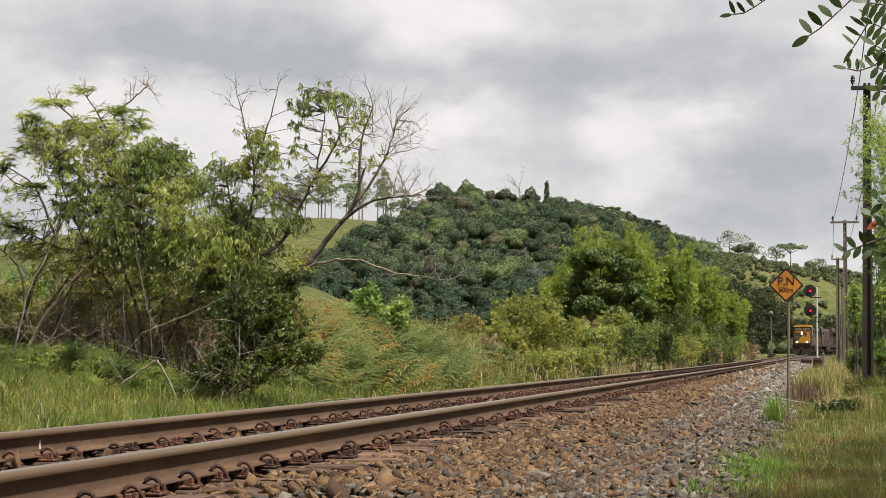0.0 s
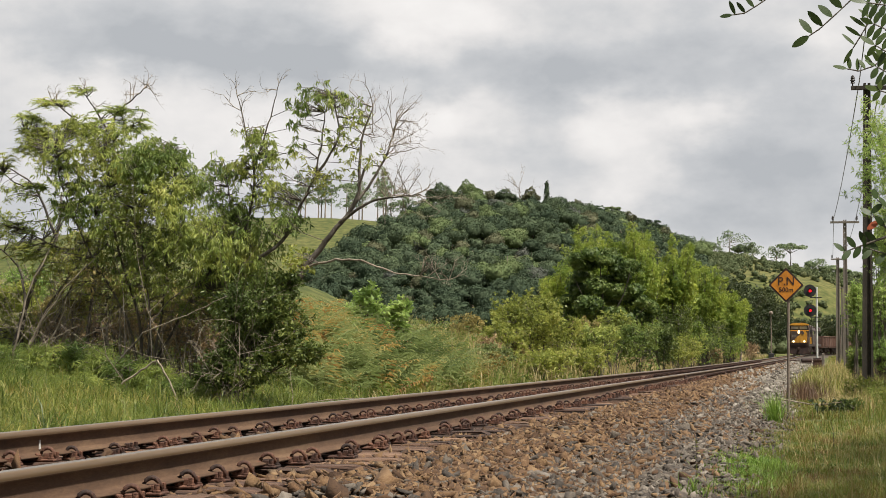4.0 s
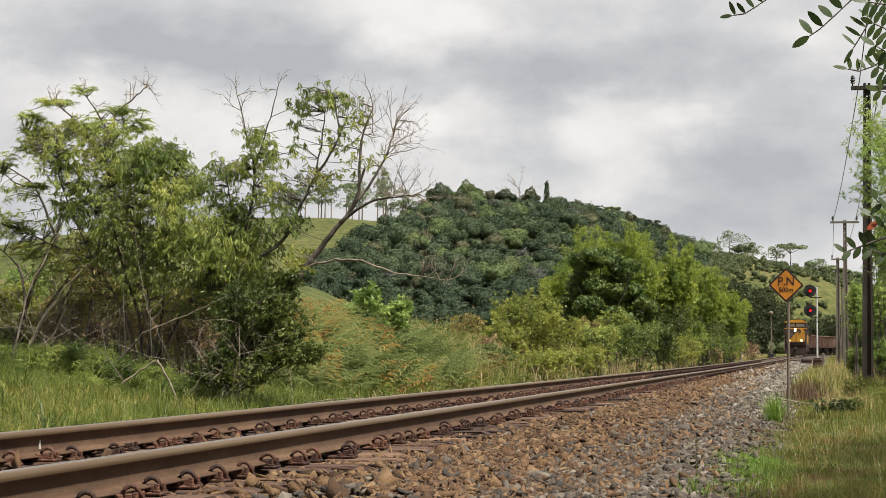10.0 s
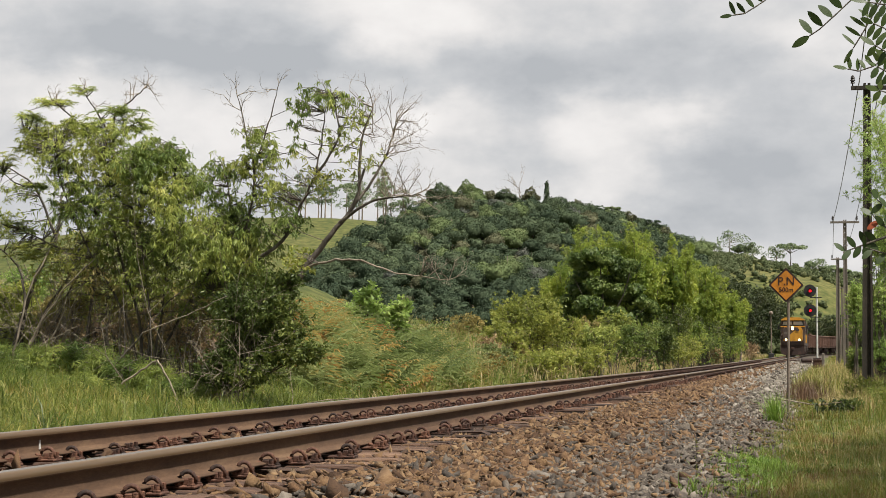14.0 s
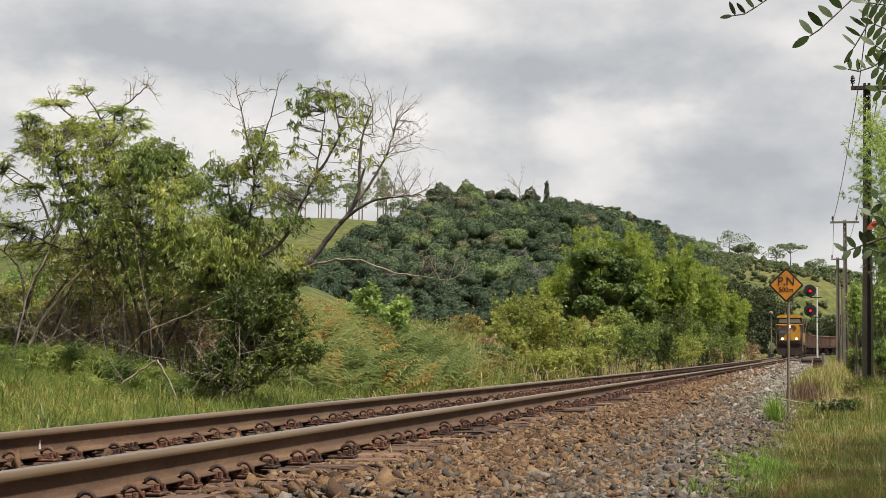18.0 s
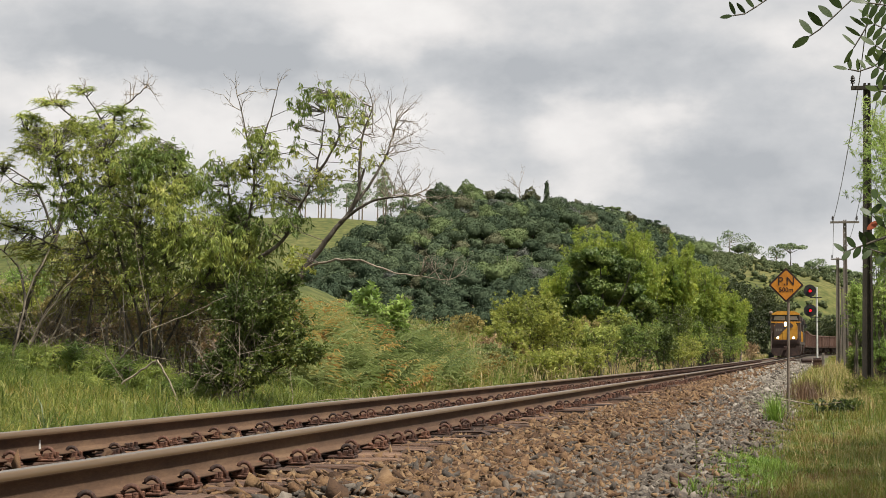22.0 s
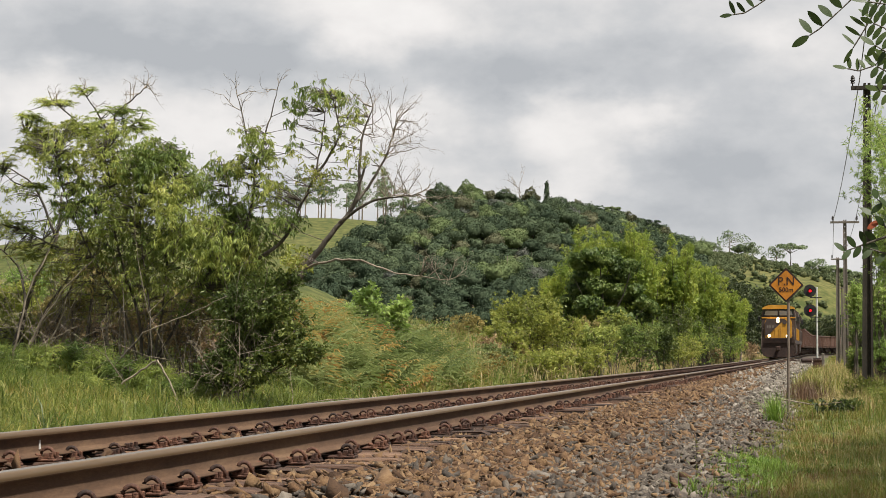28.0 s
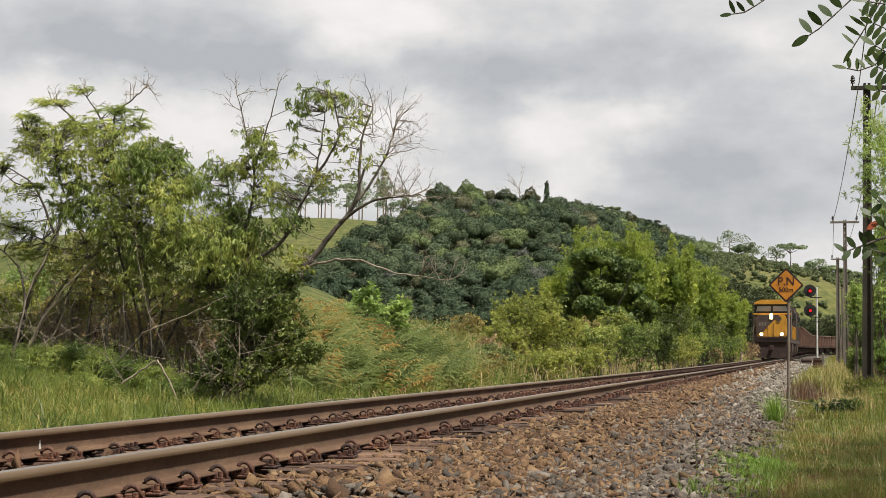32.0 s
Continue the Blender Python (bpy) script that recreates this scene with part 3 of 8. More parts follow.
def plate_mesh():
    """A ribbed steel baseplate with four screw heads."""
    bm = bmesh.new()
    box(bm, -0.18, 0.18, -0.075, 0.075, 0, 0.015, 0.004)
    for sx in (-1, 1):
        box(bm, sx * 0.084 - 0.008, sx * 0.084 + 0.008, -0.075, 0.075, 0.014, 0.034)
        box(bm, sx * 0.112 - 0.022, sx * 0.112 + 0.022, -0.026, 0.026, 0.012, 0.05, 0.006)
        for sy in (-1, 1):
            lathe(bm, [(0.024, 0.016), (0.024, 0.024), (0.015, 0.026), (0.015, 0.055), (0.011, 0.058)], 6, at=(sx * 0.155, sy * 0.052, 0))
    me = bpy.data.meshes.new("baseplate")
    bm.to_mesh(me)
    bm.free()
    me.materials.append(M_RUST)
    return me


def clip_mesh():
    """A spring clip: a bar bent into a tall loop over the plate's shoulder, its toe on the rail foot."""
    bm = bmesh.new()
    pts = []
    for k in range(9):
        a = math.pi * (k / 8)
        pts.append((0.118 - 0.041 * math.cos(a), -0.02 + 0.03 * k / 8, 0.034 + 0.050 * math.sin(a)))
    pts = [(0.066, -0.06, 0.034), (0.070, -0.04, 0.034)] + pts + [(0.148, 0.03, 0.030), (0.135, 0.06, 0.028), (0.10, 0.065, 0.032)]
    tube(bm, pts, 0.0135, 6)
    me = bpy.data.meshes.new("spring_clip")
    bm.to_mesh(me)
    bm.free()
    me.materials.append(M_RUST)
    me.polygons.foreach_set("use_smooth", [True] * len(me.polygons))
    return me


SLEEPER_MESHES = [sleeper_mesh(i) for i in range(6)]
PLATE, CLIP = plate_mesh(), clip_mesh()
PITCH = 0.54


def make_sleepers():
    rng = random.Random(5)
    far_plates = []
    for k in range(-30, 270):
        s = 6.15 + k * PITCH
        x, y, z, h = on_track(s + rng.uniform(-0.014, 0.014))
        tie = shared("sleeper", SLEEPER_MESHES[k % 6], track, pose(x + rng.uniform(-.06, .07), y, z - 0.203 + rng.uniform(-.022, .002), rng.uniform(-2, 2), rng.uniform(-.5, .5), -h + rng.uniform(-0.9, 0.9)))
        if 5 < s < 62:
            for lat in (-GAUGE_HALF, GAUGE_HALF):
                shared("baseplate", PLATE, tie, pose(lat, 0, 0.002, 0, 0, rng.uniform(-2, 2)))
                for side in (1, -1):
                    if lat > 0 and side < 0:
                        continue
                    if lat < 0 and side < 0 and s > 20:
                        continue
                    if rng.random() < 0.03:
                        continue
                    flip = pose(lat, rng.uniform(-.01, .01), 0.004, rng.uniform(-5, 5), 0, (0 if side > 0 else 180) + rng.uniform(-7, 7))
                    shared("spring_clip", CLIP, tie, flip)
    # the rest of the sleepers and fastenings up the line
    rows = []
    vs, ts = [], []
    n = 0
    tmp_clip = np.array([v.co[:] for v in CLIP.vertices])
    CLIP.calc_loop_triangles()
    tri_clip = np.array([t.vertices[:] for t in CLIP.loop_triangles])
    for k in range(103, 270):
        s = 6.15 + k * PITCH
        x, y, z, h = on_track(s)
        for lat in (-GAUGE_HALF, GAUGE_HALF):
            for fl in ((1, -1) if lat < 0 else (1,)):
                vs.append(tmp_clip * [fl, 1, 1] * 1.1 + [x + lat, y, z - 0.198])
                ts.append(tri_clip + n)
                n += len(tmp_clip)
    ob = new("far_fastenings", mesh_of("far_fastenings", np.concatenate(vs), np.concatenate(ts), M_RUST))
    ob.parent = track
    tagged(ob, kind="stuff")


make_sleepers()


def rail_joints():
    """Bolted joint bars where two rails meet, and a dab of old paint on one rail."""
    for lat, s in ((GAUGE_HALF, 54.0), (-GAUGE_HALF, 45.6)):
        x, y, z, h = on_track(s)
        for sx in (-1, 1):
            bm = bmesh.new()
            box(bm, min(sx * 0.010, sx * 0.034), max(sx * 0.010, sx * 0.034), -0.35, 0.35, -0.14, -0.048, 0.005)
            for k in range(4):
                lathe(bm, [(0.016, sx * 0.03), (0.016, sx * 0.055), (0.01, sx * 0.058)], 6, "x", (0, -0.25 + 0.166 * k, -0.095))
            ob = part("joint_bar", bm, M_RUST, track)
            ob.matrix_basis = pose(x + lat, y, z, 0, 0, -h)
    x, y, z = (-4.84, 12.20, -0.10)
    bm = bmesh.new()
    box(bm, -0.003, 0.003, -0.012, 0.012, -0.03, 0.03)
    ob = part("paint_mark", bm, M_WHITE_STEEL, track)
    ob.matrix_basis = pose(track_x(12.2) - GAUGE_HALF + 0.011, y, z)


rail_joints()


def make_stones():
    """Crushed stone: broken convex lumps, laid over the bed and between the sleepers."""
    rng = np.random.default_rng(3)
    base = np.array([[x, y, z] for x in (-.8, .8) for y in (-.8, .8) for z in (-.75, .75)], float)
    faces = np.array([[0, 1, 3], [0, 3, 2], [4, 6, 7], [4, 7, 5], [0, 4, 5], [0, 5, 1], [2, 3, 7], [2, 7, 6], [0, 2, 6], [0, 6, 4], [1, 5, 7], [1, 7, 3]])

    def lay(y0, y1, l0, l1, per_m2, size):
        n = int((y1 - y0) * (l1 - l0) * per_m2)
        y = y0 + (y1 - y0) * rng.random(n)
        lat = l0 + (l1 - l0) * rng.random(n)
        tx, tz = np.interp(y, TY, TX), np.interp(y, TY, TZ)
        h = np.interp(lat, [-3.5, -1.75, -1.4, 1.4, 1.7, 3.4, 4.2], [-0.56, -0.25, -0.265, -0.265, -0.245, -0.53, -0.60])
        between = np.abs(((y - 6.15 + PITCH / 2) / PITCH) % 1 - 0.5) * PITCH
        keep = (np.abs(lat) > 1.36) | (between > 0.11) | ((np.abs(lat) > 1.0) & (rng.random(n) < 0.3))
        keep &= (np.abs(np.abs(lat) - GAUGE_HALF) > 0.09)
        fade = np.clip((l1 - lat) / 0.7, 0, 1) + 0.35 * bump_noise(tx + lat, y, 3.1) if l1 > 3.2 else np.ones(n)
        keep &= rng.random(n) < fade + 0.08
        y, lat, tx, tz, h = y[keep], lat[keep], tx[keep], tz[keep], h[keep]
        n = len(y)
        size = size * (0.55 + 0.9 * rng.random(n) ** 1.6)
        z = tz + h + size * (-0.45 + 1.45 * rng.random(n)) + 0.02 * bump_noise(tx + lat, y, 4.0)
        sc = size[:, None] * (0.5 + 0.8 * rng.random((n, 3))) * [1.5, 1.1, 0.52]
        q = rng.normal(size=(n, 4))
        q[:, 1:3] *= 0.24
        q /= np.linalg.norm(q, axis=1, keepdims=True)
        a, b, c, d = q.T
        rot = np.stack([1 - 2 * (c * c + d * d), 2 * (b * c - a * d), 2 * (b * d + a * c), 2 * (b * c + a * d), 1 - 2 * (b * b + d * d), 2 * (c * d - a * b),
                        2 * (b * d - a * c), 2 * (c * d + a * b), 1 - 2 * (b * b + c * c)], 1).reshape(n, 3, 3)
        lumps = (base[None] + rng.normal(size=(n, 8, 3)) * [0.42, 0.42, 0.22]) * sc[:, None]
        v = np.einsum("nij,nkj->nki", rot, lumps) + np.stack([tx + lat, y, z], 1)[:, None]
        t = faces[None] + np.arange(n)[:, None, None] * 8
        return v.reshape(-1, 3), t.reshape(-1, 3)

    def heap(name, label, mat, *lots):
        v, t = gather(*lots)
        tagged(new(name, mesh_of(name, v, t, mat)), label, "ballast", kind="stuff")

    heap("brown_ballast", "loose crushed brown stones beside the rails", M_STONE, lay(10.3, 17, 1.42, 2.9, 2000, 0.0195), lay(10.3, 17, 1.42, 2.9, 60, 0.030), lay(-12, 10.3, -1.7, 3.5, 55, 0.036), lay(8, 24, 0.95, 1.42, 800, 0.022), lay(8, 18, -0.8, 0.8, 120, 0.032), lay(17, 32, 1.4, 2.9, 900, 0.0225),
         lay(32, 62, 1.2, 2.8, 320, 0.032), lay(62, 130, 1.2, 2.3, 60, 0.055), lay(9, 40, -0.8, 0.8, 60, 0.034), lay(8, 40, 2.8, 3.8, 110, 0.026))
    heap("grey_ballast", "loose crushed grey stones at the edge of the ballast", M_STONE_GREY, lay(10.3, 17, 2.3, 3.85, 1600, 0.0195), lay(10.3, 17, 2.0, 3.85, 50, 0.030), lay(8, 40, 1.4, 2.7, 90, 0.023), lay(17, 32, 2.4, 3.95, 620, 0.0245),
         lay(32, 48, 2.3, 4.1, 330, 0.030))
    heap("pale_ballast", "loose pale grey stones heaped on the ballast shoulder up the line", M_STONE_PALE, lay(44, 64, 2.1, 4.1, 250, 0.033), lay(62, 130, 1.6, 4.1, 40, 0.058), lay(30, 46, 2.2, 4.0, 50, 0.034), lay(105, 175, 1.4, 4.0, 22, 0.07))


make_stones()

# ---- sky in view ----
def cloud_material():
    """Overcast: heaps and grey bases of cloud, each a soft-edged place in the sky broken up by noise."""
    m = bpy.data.materials.new("drifting_clouds")
    m.use_nodes = True
    nt = m.node_tree
    nt.nodes.remove(nt.nodes["Principled BSDF"])
    out = nt.nodes["Material Output"]

    def node(kind, **set_to):
        n = nt.nodes.new(kind)
        for k, v in set_to.items():
            n.inputs[k].default_value = v
        return n

    def maths(op, a, b, c=None):
        n = nt.nodes.new("ShaderNodeMath")
        n.operation = op
        for i, q in enumerate((a, b, c)):
            if q is None:
                continue
            if isinstance(q, (int, float)):
                n.inputs[i].default_value = q
            else:
                nt.links.new(q, n.inputs[i])
        return n.outputs[0]

    tc = nt.nodes.new("ShaderNodeTexCoord")
    mp = node("ShaderNodeMapping", Scale=(1 / 2600, 1 / 2600, 1 / 2600))
    flat = node("ShaderNodeMapping", Scale=(1.0, 1.0, 1.7), Location=(0.17, 0.83, 0.62))
    broad, fine, wisps = node("ShaderNodeTexNoise", Scale=11.0, Detail=6, Roughness=0.5), node("ShaderNodeTexNoise", Scale=42.0, Detail=5, Roughness=0.55), node("ShaderNodeTexNoise", Scale=16.0, Detail=5, Roughness=0.55)
    links(nt, (tc.outputs["Object"], mp.inputs["Vector"]), (mp.outputs["Vector"], flat.inputs["Vector"]), *[(flat.outputs["Vector"], n.inputs["Vector"]) for n in (broad, fine, wisps)])
    # ragged edges
    shift = nt.nodes.new("ShaderNodeVectorMath")
    shift.operation = "MULTIPLY_ADD"
    shift.inputs[1].default_value, shift.inputs[2].default_value = (0.06, 0.0, 0.05), (-0.03, 0.0, -0.025)
    ragged = nt.nodes.new("ShaderNodeVectorMath")
    links(nt, (wisps.outputs["Color"], shift.inputs[0]), (shift.outputs[0], ragged.inputs[0]), (mp.outputs["Vector"], ragged.inputs[1]))
    apart = nt.nodes.new("ShaderNodeSeparateXYZ")
    nt.links.new(ragged.outputs[0], apart.inputs[0])
    value = maths("MULTIPLY_ADD", broad.outputs["Fac"], 0.75, 0.12)
    value = maths("MULTIPLY_ADD", fine.outputs["Fac"], 0.34, maths("ADD", value, -0.17))
    for x, z, w, h, much in [(-0.183, 0.172, 0.038, 0.020, 0.41), (-0.186, 0.120, 0.022, 0.012, 0.32), (-0.065, 0.122, 0.026, 0.014, 0.35), (-0.116, 0.117, 0.029, 0.017, 0.30), (-0.092, 0.088, 0.032, 0.017, 0.41), (-0.364, 0.140, 0.055, 0.016, 0.35), (-0.282, 0.109, 0.066, 0.020, 0.16), (-0.219, 0.169, 0.035, 0.017, 0.14), (-0.005, 0.161, 0.035, 0.017, 0.11), (-0.313, 0.156, 0.098, 0.020, -0.35), (-0.107, 0.146, 0.095, 0.020, -0.27), (-0.025, 0.136, 0.055, 0.017, -0.14), (-0.037, 0.103, 0.055, 0.022, -0.27), (-0.034, 0.070, 0.075, 0.017, -0.22), (-0.243, 0.138, 0.046, 0.014, -0.22), (-0.148, 0.098, 0.035, 0.014, -0.08)]:
        dx = maths("MULTIPLY", maths("SUBTRACT", apart.outputs[0], x), 1 / w)
        dz = maths("MULTIPLY", maths("SUBTRACT", apart.outputs[2], z), 1 / h)
        d2 = maths("ADD", maths("MULTIPLY", dx, dx), maths("MULTIPLY", dz, dz))
        value = maths("MULTIPLY_ADD", maths("POWER", 2.718, maths("MULTIPLY", d2, -1.1)), much, value)
    r1 = ramp_of(nt, [(0.18, (0.415, 0.432, 0.456)), (0.38, (0.520, 0.530, 0.546)), (0.56, (0.650, 0.642, 0.640)), (0.72, (0.750, 0.730, 0.718)), (0.90, (0.815, 0.795, 0.778))])
    em = node("ShaderNodeEmission", Strength=0.755)
    links(nt, (value, r1.inputs["Fac"]), (r1.outputs["Color"], em.inputs["Color"]), (em.outputs["Emission"], out.inputs["Surface"]))
    return m


def make_clouds():
    az, el = np.radians(np.arange(-50, 31, 2.0)), np.radians(np.arange(-3, 31, 2.0))
    A, E_ = np.meshgrid(az, el)
    v = 2600 * np.stack([np.sin(A) * np.cos(E_), np.cos(A) * np.cos(E_), np.sin(E_)], -1).reshape(-1, 3)
    n = len(az)
    i = (np.arange(len(el) - 1)[:, None] * n + np.arange(n - 1)[None]).reshape(-1, 1)
    t = np.concatenate([i + [0, 1, n + 1], i + [0, n + 1, n]], 1).reshape(-1, 3)
    me = mesh_of("backdrop_clouds", v, t, cloud_material(), True)
    return tagged(new("backdrop_clouds", me), "grey and white overcast clouds drifting slowly", "sky", kind="structure")


clouds = make_clouds()


# ---- train ----
def wheelset(parent, y, r=0.5):
    bm = bmesh.new()
    for sx in (-1, 1):
        lathe(bm, [(r + 0.028, sx * 0.765), (r + 0.028, sx * 0.795), (r, sx * 0.80), (r - 0.01, sx * 0.90), (r - 0.09, sx * 0.90), (r - 0.1, sx * 0.87), (0.14, sx * 0.87), (0.12, sx * 0.93)], 20, "x")
    lathe(bm, [(0.085, -0.9), (0.085, 0.9)], 8, "x")
    ob = part("wheelset", bm, M_LOCO_DARK, parent)
    ob.location = (0, y, r)
    return ob


def bogie(parent, y, axles, r=0.5):
    """Side frames, bolster and axle boxes, with their wheelsets."""
    half = max(abs(a) for a in axles) + 0.55
    bm = bmesh.new()
    for sx in (-1, 1):
        prism(bm, [(sx * 1.02, 0.42), (sx * 1.16, 0.42), (sx * 1.16, 0.78), (sx * 1.02, 0.78)], y - half, y + half)
        for a in axles:
            box(bm, min(sx * 1.0, sx * 1.24), max(sx * 1.0, sx * 1.24), y + a - 0.17, y + a + 0.17, 0.34, 0.72, 0.02)
    box(bm, -1.05, 1.05, y - 0.25, y + 0.25, 0.5, 0.9)
    ob = part("bogie_frame", bm, M_LOCO_DARK, parent)
    return ob, [wheelset(parent, y + a, r) for a in axles]


def rail_bar(parent, pts, name="handrail", mat=None, r=0.02):
    return part(name, tube(bmesh.new(), pts, r, 6), mat or M_WHITE_STEEL, parent)


def locomotive(yellow):
    name = "locomotive"
    th = thing(name, "yellow-fronted dusty diesel freight locomotive with lit headlights" if yellow else "dark grey diesel freight locomotive coupled behind the leading one", "locomotive")
    nose = M_YELLOW if yellow else M_LOCO_GREY
    L = 22.0
    # underframe, pilot, coupler
    bm = bmesh.new()
    box(bm, -1.42, 1.42, 0.25, L - 0.25, 1.22, 1.58, 0.03)
    part("underframe", bm, M_LOCO_DARK, th)
    bm = bmesh.new()
    prism(bm, [(-1.28, 0.22), (-1.05, 0.10), (1.05, 0.10), (1.28, 0.22), (1.46, 0.62), (1.48, 1.30), (-1.48, 1.30), (-1.46, 0.62)], 0.14, 0.42)
    part("pilot", bm, M_LOCO_DARK, th, "grimy black snowplough pilot")
    bm = bmesh.new()
    prism(bm, [(-1.40, 1.28), (1.40, 1.28), (1.36, 1.62), (1.22, 1.74), (-1.22, 1.74), (-1.36, 1.62)], 0.10, 0.5)
    for k in range(5):
        box(bm, -1.18, 1.18, 0.03, 0.11, 1.34 + 0.07 * k, 1.37 + 0.07 * k)
    part("anticlimber", bm, M_LOCO_DARK, th)
    bm = bmesh.new()
    box(bm, -0.12, 0.12, -0.35, 0.3, 0.72, 0.98, 0.04)
    box(bm, -0.19, 0.19, -0.45, -0.28, 0.66, 1.04, 0.05)
    part("coupler", bm, M_RUST, th)
    for sx in (-1, 1):
        for k in range(4):
            bm = bmesh.new()
            box(bm, sx * 1.2 - 0.2, sx * 1.2 + 0.2, 0.15 + 0.1 * k, 0.42 + 0.1 * k, 0.42 + 0.29 * k, 0.46 + 0.29 * k)
            part("step", bm, M_LOCO_DARK, th)
        rail_bar(th, [(sx * 1.40, 0.12, 0.55), (sx * 1.42, 0.10, 1.6), (sx * 1.38, 0.15, 2.5), (sx * 1.2, 0.35, 2.62)], mat=M_POST, r=0.02)
        rail_bar(th, [(sx * 1.44, 3.6, 1.6), (sx * 1.44, 3.6, 2.6), (sx * 1.44, 9, 2.62), (sx * 1.44, 15, 2.62), (sx * 1.44, L - 0.6, 2.6), (sx * 1.44, L - 0.5, 1.6)], mat=nose)
        for k in range(8):
            rail_bar(th, [(sx * 1.44, 5.2 + 2 * k, 1.58), (sx * 1.44, 5.2 + 2 * k, 2.62)], "stanchion", nose, 0.018)
    # low nose with sloping cheeks
    bm = bmesh.new()
    prism(bm, [(-1.02, 1.62), (1.02, 1.62), (1.16, 1.9), (1.16, 3.1), (0.98, 3.44), (-0.98, 3.44), (-1.16, 3.1), (-1.16, 1.9)], 0.55, 1.95)
    part("nose", bm, nose, th, "yellow low nose with dark diagonal band" if yellow else "")
    bm = bmesh.new()
    prism(bm, [(-0.30, 1.66), (0.30, 1.66), (0.30, 3.05), (-0.30, 3.05)], 0.515, 0.56)
    part("nose_door", bm, nose, th)
    if yellow:
        bm = bmesh.new()
        prism(bm, [(-1.14, 1.95), (-1.14, 3.08), (-0.97, 3.41), (0.62, 3.41), (0.25, 3.05), (-0.42, 2.45), (-0.75, 2.05)], 0.500, 0.546)
        part("diagonal_band", bm, M_LOCO_GREY, th, "dark grey diagonal paint band")
        bm = bmesh.new()
        lathe(bm, [(0.20, 0.49), (0.20, 0.50), (0.02, 0.502)], 20, "y", (0.56, 0, 3.12))
        part("emblem", bm, M_LOCO_GREY, th)
        for k in range(3):
            bm = bmesh.new()
            box(bm, -0.98 + 0.22 * k, -0.84 + 0.22 * k, 0.488, 0.498, 2.58, 2.84)
            part("marking", bm, M_CONCRETE_PALE, th)
    bm = bmesh.new()
    tube(bm, [(0.16, 0.46, 1.75), (0.16, 0.44, 2.2), (0.16, 0.44, 2.75)], 0.018, 6)
    part("grab_iron", bm, M_LOCO_DARK, th)
    # cab with splayed front, roof and windscreens
    bm = bmesh.new()
    prism(bm, [(-1.47, 1.6), (1.47, 1.6), (1.47, 3.75), (1.30, 4.28), (-1.30, 4.28), (-1.47, 3.75)], 1.7, 4.6)
    part("cab", bm, M_LOCO_GREY, th)
    for sx in (-1, 1):
        bm = bmesh.new()
        a, b = sorted((sx * 1.17, sx * 1.46))
        prism(bm, [(a, 1.62), (b, 1.62), (b, 3.40), (a, 3.40)], 1.66, 1.702)
        part("cab_front_panel", bm, M_LOCO_GREY, th)
    bm = bmesh.new()
    box(bm, -1.46, 1.46, 1.62, 1.70, 3.46, 3.57, 0.01)
    part("cab_front_band", bm, nose, th)
    bm = bmesh.new()
    prism(bm, [(-1.40, 4.27), (1.40, 4.27), (1.34, 4.42), (0.85, 4.62), (-0.85, 4.62), (-1.34, 4.42)], 1.45, 4.8)
    part("cab_roof", bm, M_YELLOW if yellow else M_LOCO_GREY, th, "sun-bleached yellow cab roof" if yellow else "")
    for sx in (-1, 1):
        bm = bmesh.new()
        a, b = sorted((sx * 0.08, sx * 1.32))
        prism(bm, [(a - 0.06, 3.60), (b + 0.06, 3.60), (b + 0.06 - (0.14 if sx > 0 else 0), 4.26), (a - 0.06 + (0.14 if sx < 0 else 0), 4.26)], 1.655, 1.70)
        part("windscreen_frame", bm, M_BLACK, th)
        bm = bmesh.new()
        a, b = (a, b - 0.1) if sx > 0 else (a + 0.1, b)
        prism(bm, [(a, 3.72), (b, 3.72), (b - (0.12 if sx > 0 else 0.0), 4.12), (a + (0.12 if sx < 0 else 0.0), 4.12)], 1.635, 1.66)
        part("windscreen", bm, M_WINDOW, th, "sloping windscreen, sky reflection put into its pale grey")
        bm = bmesh.new()
        box(bm, min(sx * 1.468, sx * 1.49), max(sx * 1.468, sx * 1.49), 2.4, 3.9, 3.0, 3.72)
        part("side_window", bm, M_WINDOW, th)
        bm = bmesh.new()
        tube(bm, [(sx * 1.45, 2.2, 3.7), (sx * 1.7, 2.15, 3.75), (sx * 1.7, 2.15, 3.3)], 0.02, 6)
        box(bm, sx * 1.70 - 0.11, sx * 1.70 + 0.11, 2.12, 2.17, 3.2, 3.62, 0.01)
        part("mirror", bm, M_BLACK, th)
    # lamps
    for lx, lz, r in ((-0.02, 3.20, 0.115), (-0.02, 3.40, 0.115), (-0.78, 1.92, 0.115), (0.78, 1.92, 0.115)):
        bm = bmesh.new()
        lathe(bm, [(r + 0.05, 0.56), (r + 0.05, 0.47), (r, 0.465)], 18, "y", (lx, 0, lz))
        lamp = part("headlight", bm, M_BLACK, th)
        bm = bmesh.new()
        lathe(bm, [(r, 0.47), (r, 0.455), (r * 0.6, 0.435), (0.01, 0.43)], 18, "y", (lx, 0, lz))
        part("lens", bm, M_LAMP if yellow else M_WINDOW, lamp, "glowing headlight lens" if yellow else "")
        # added glowing ring: the lamp's halo of light, built as a shape
        if yellow:
            bm = bmesh.new()
            lathe(bm, [(r + 0.035, 0.462), (r + 0.032, 0.452), (r + 0.004, 0.460)], 18, "y", (lx, 0, lz))
            part("halo_ring", bm, M_LAMP_HALO, lamp, "warm glowing ring that stands in for the lamp's halo")
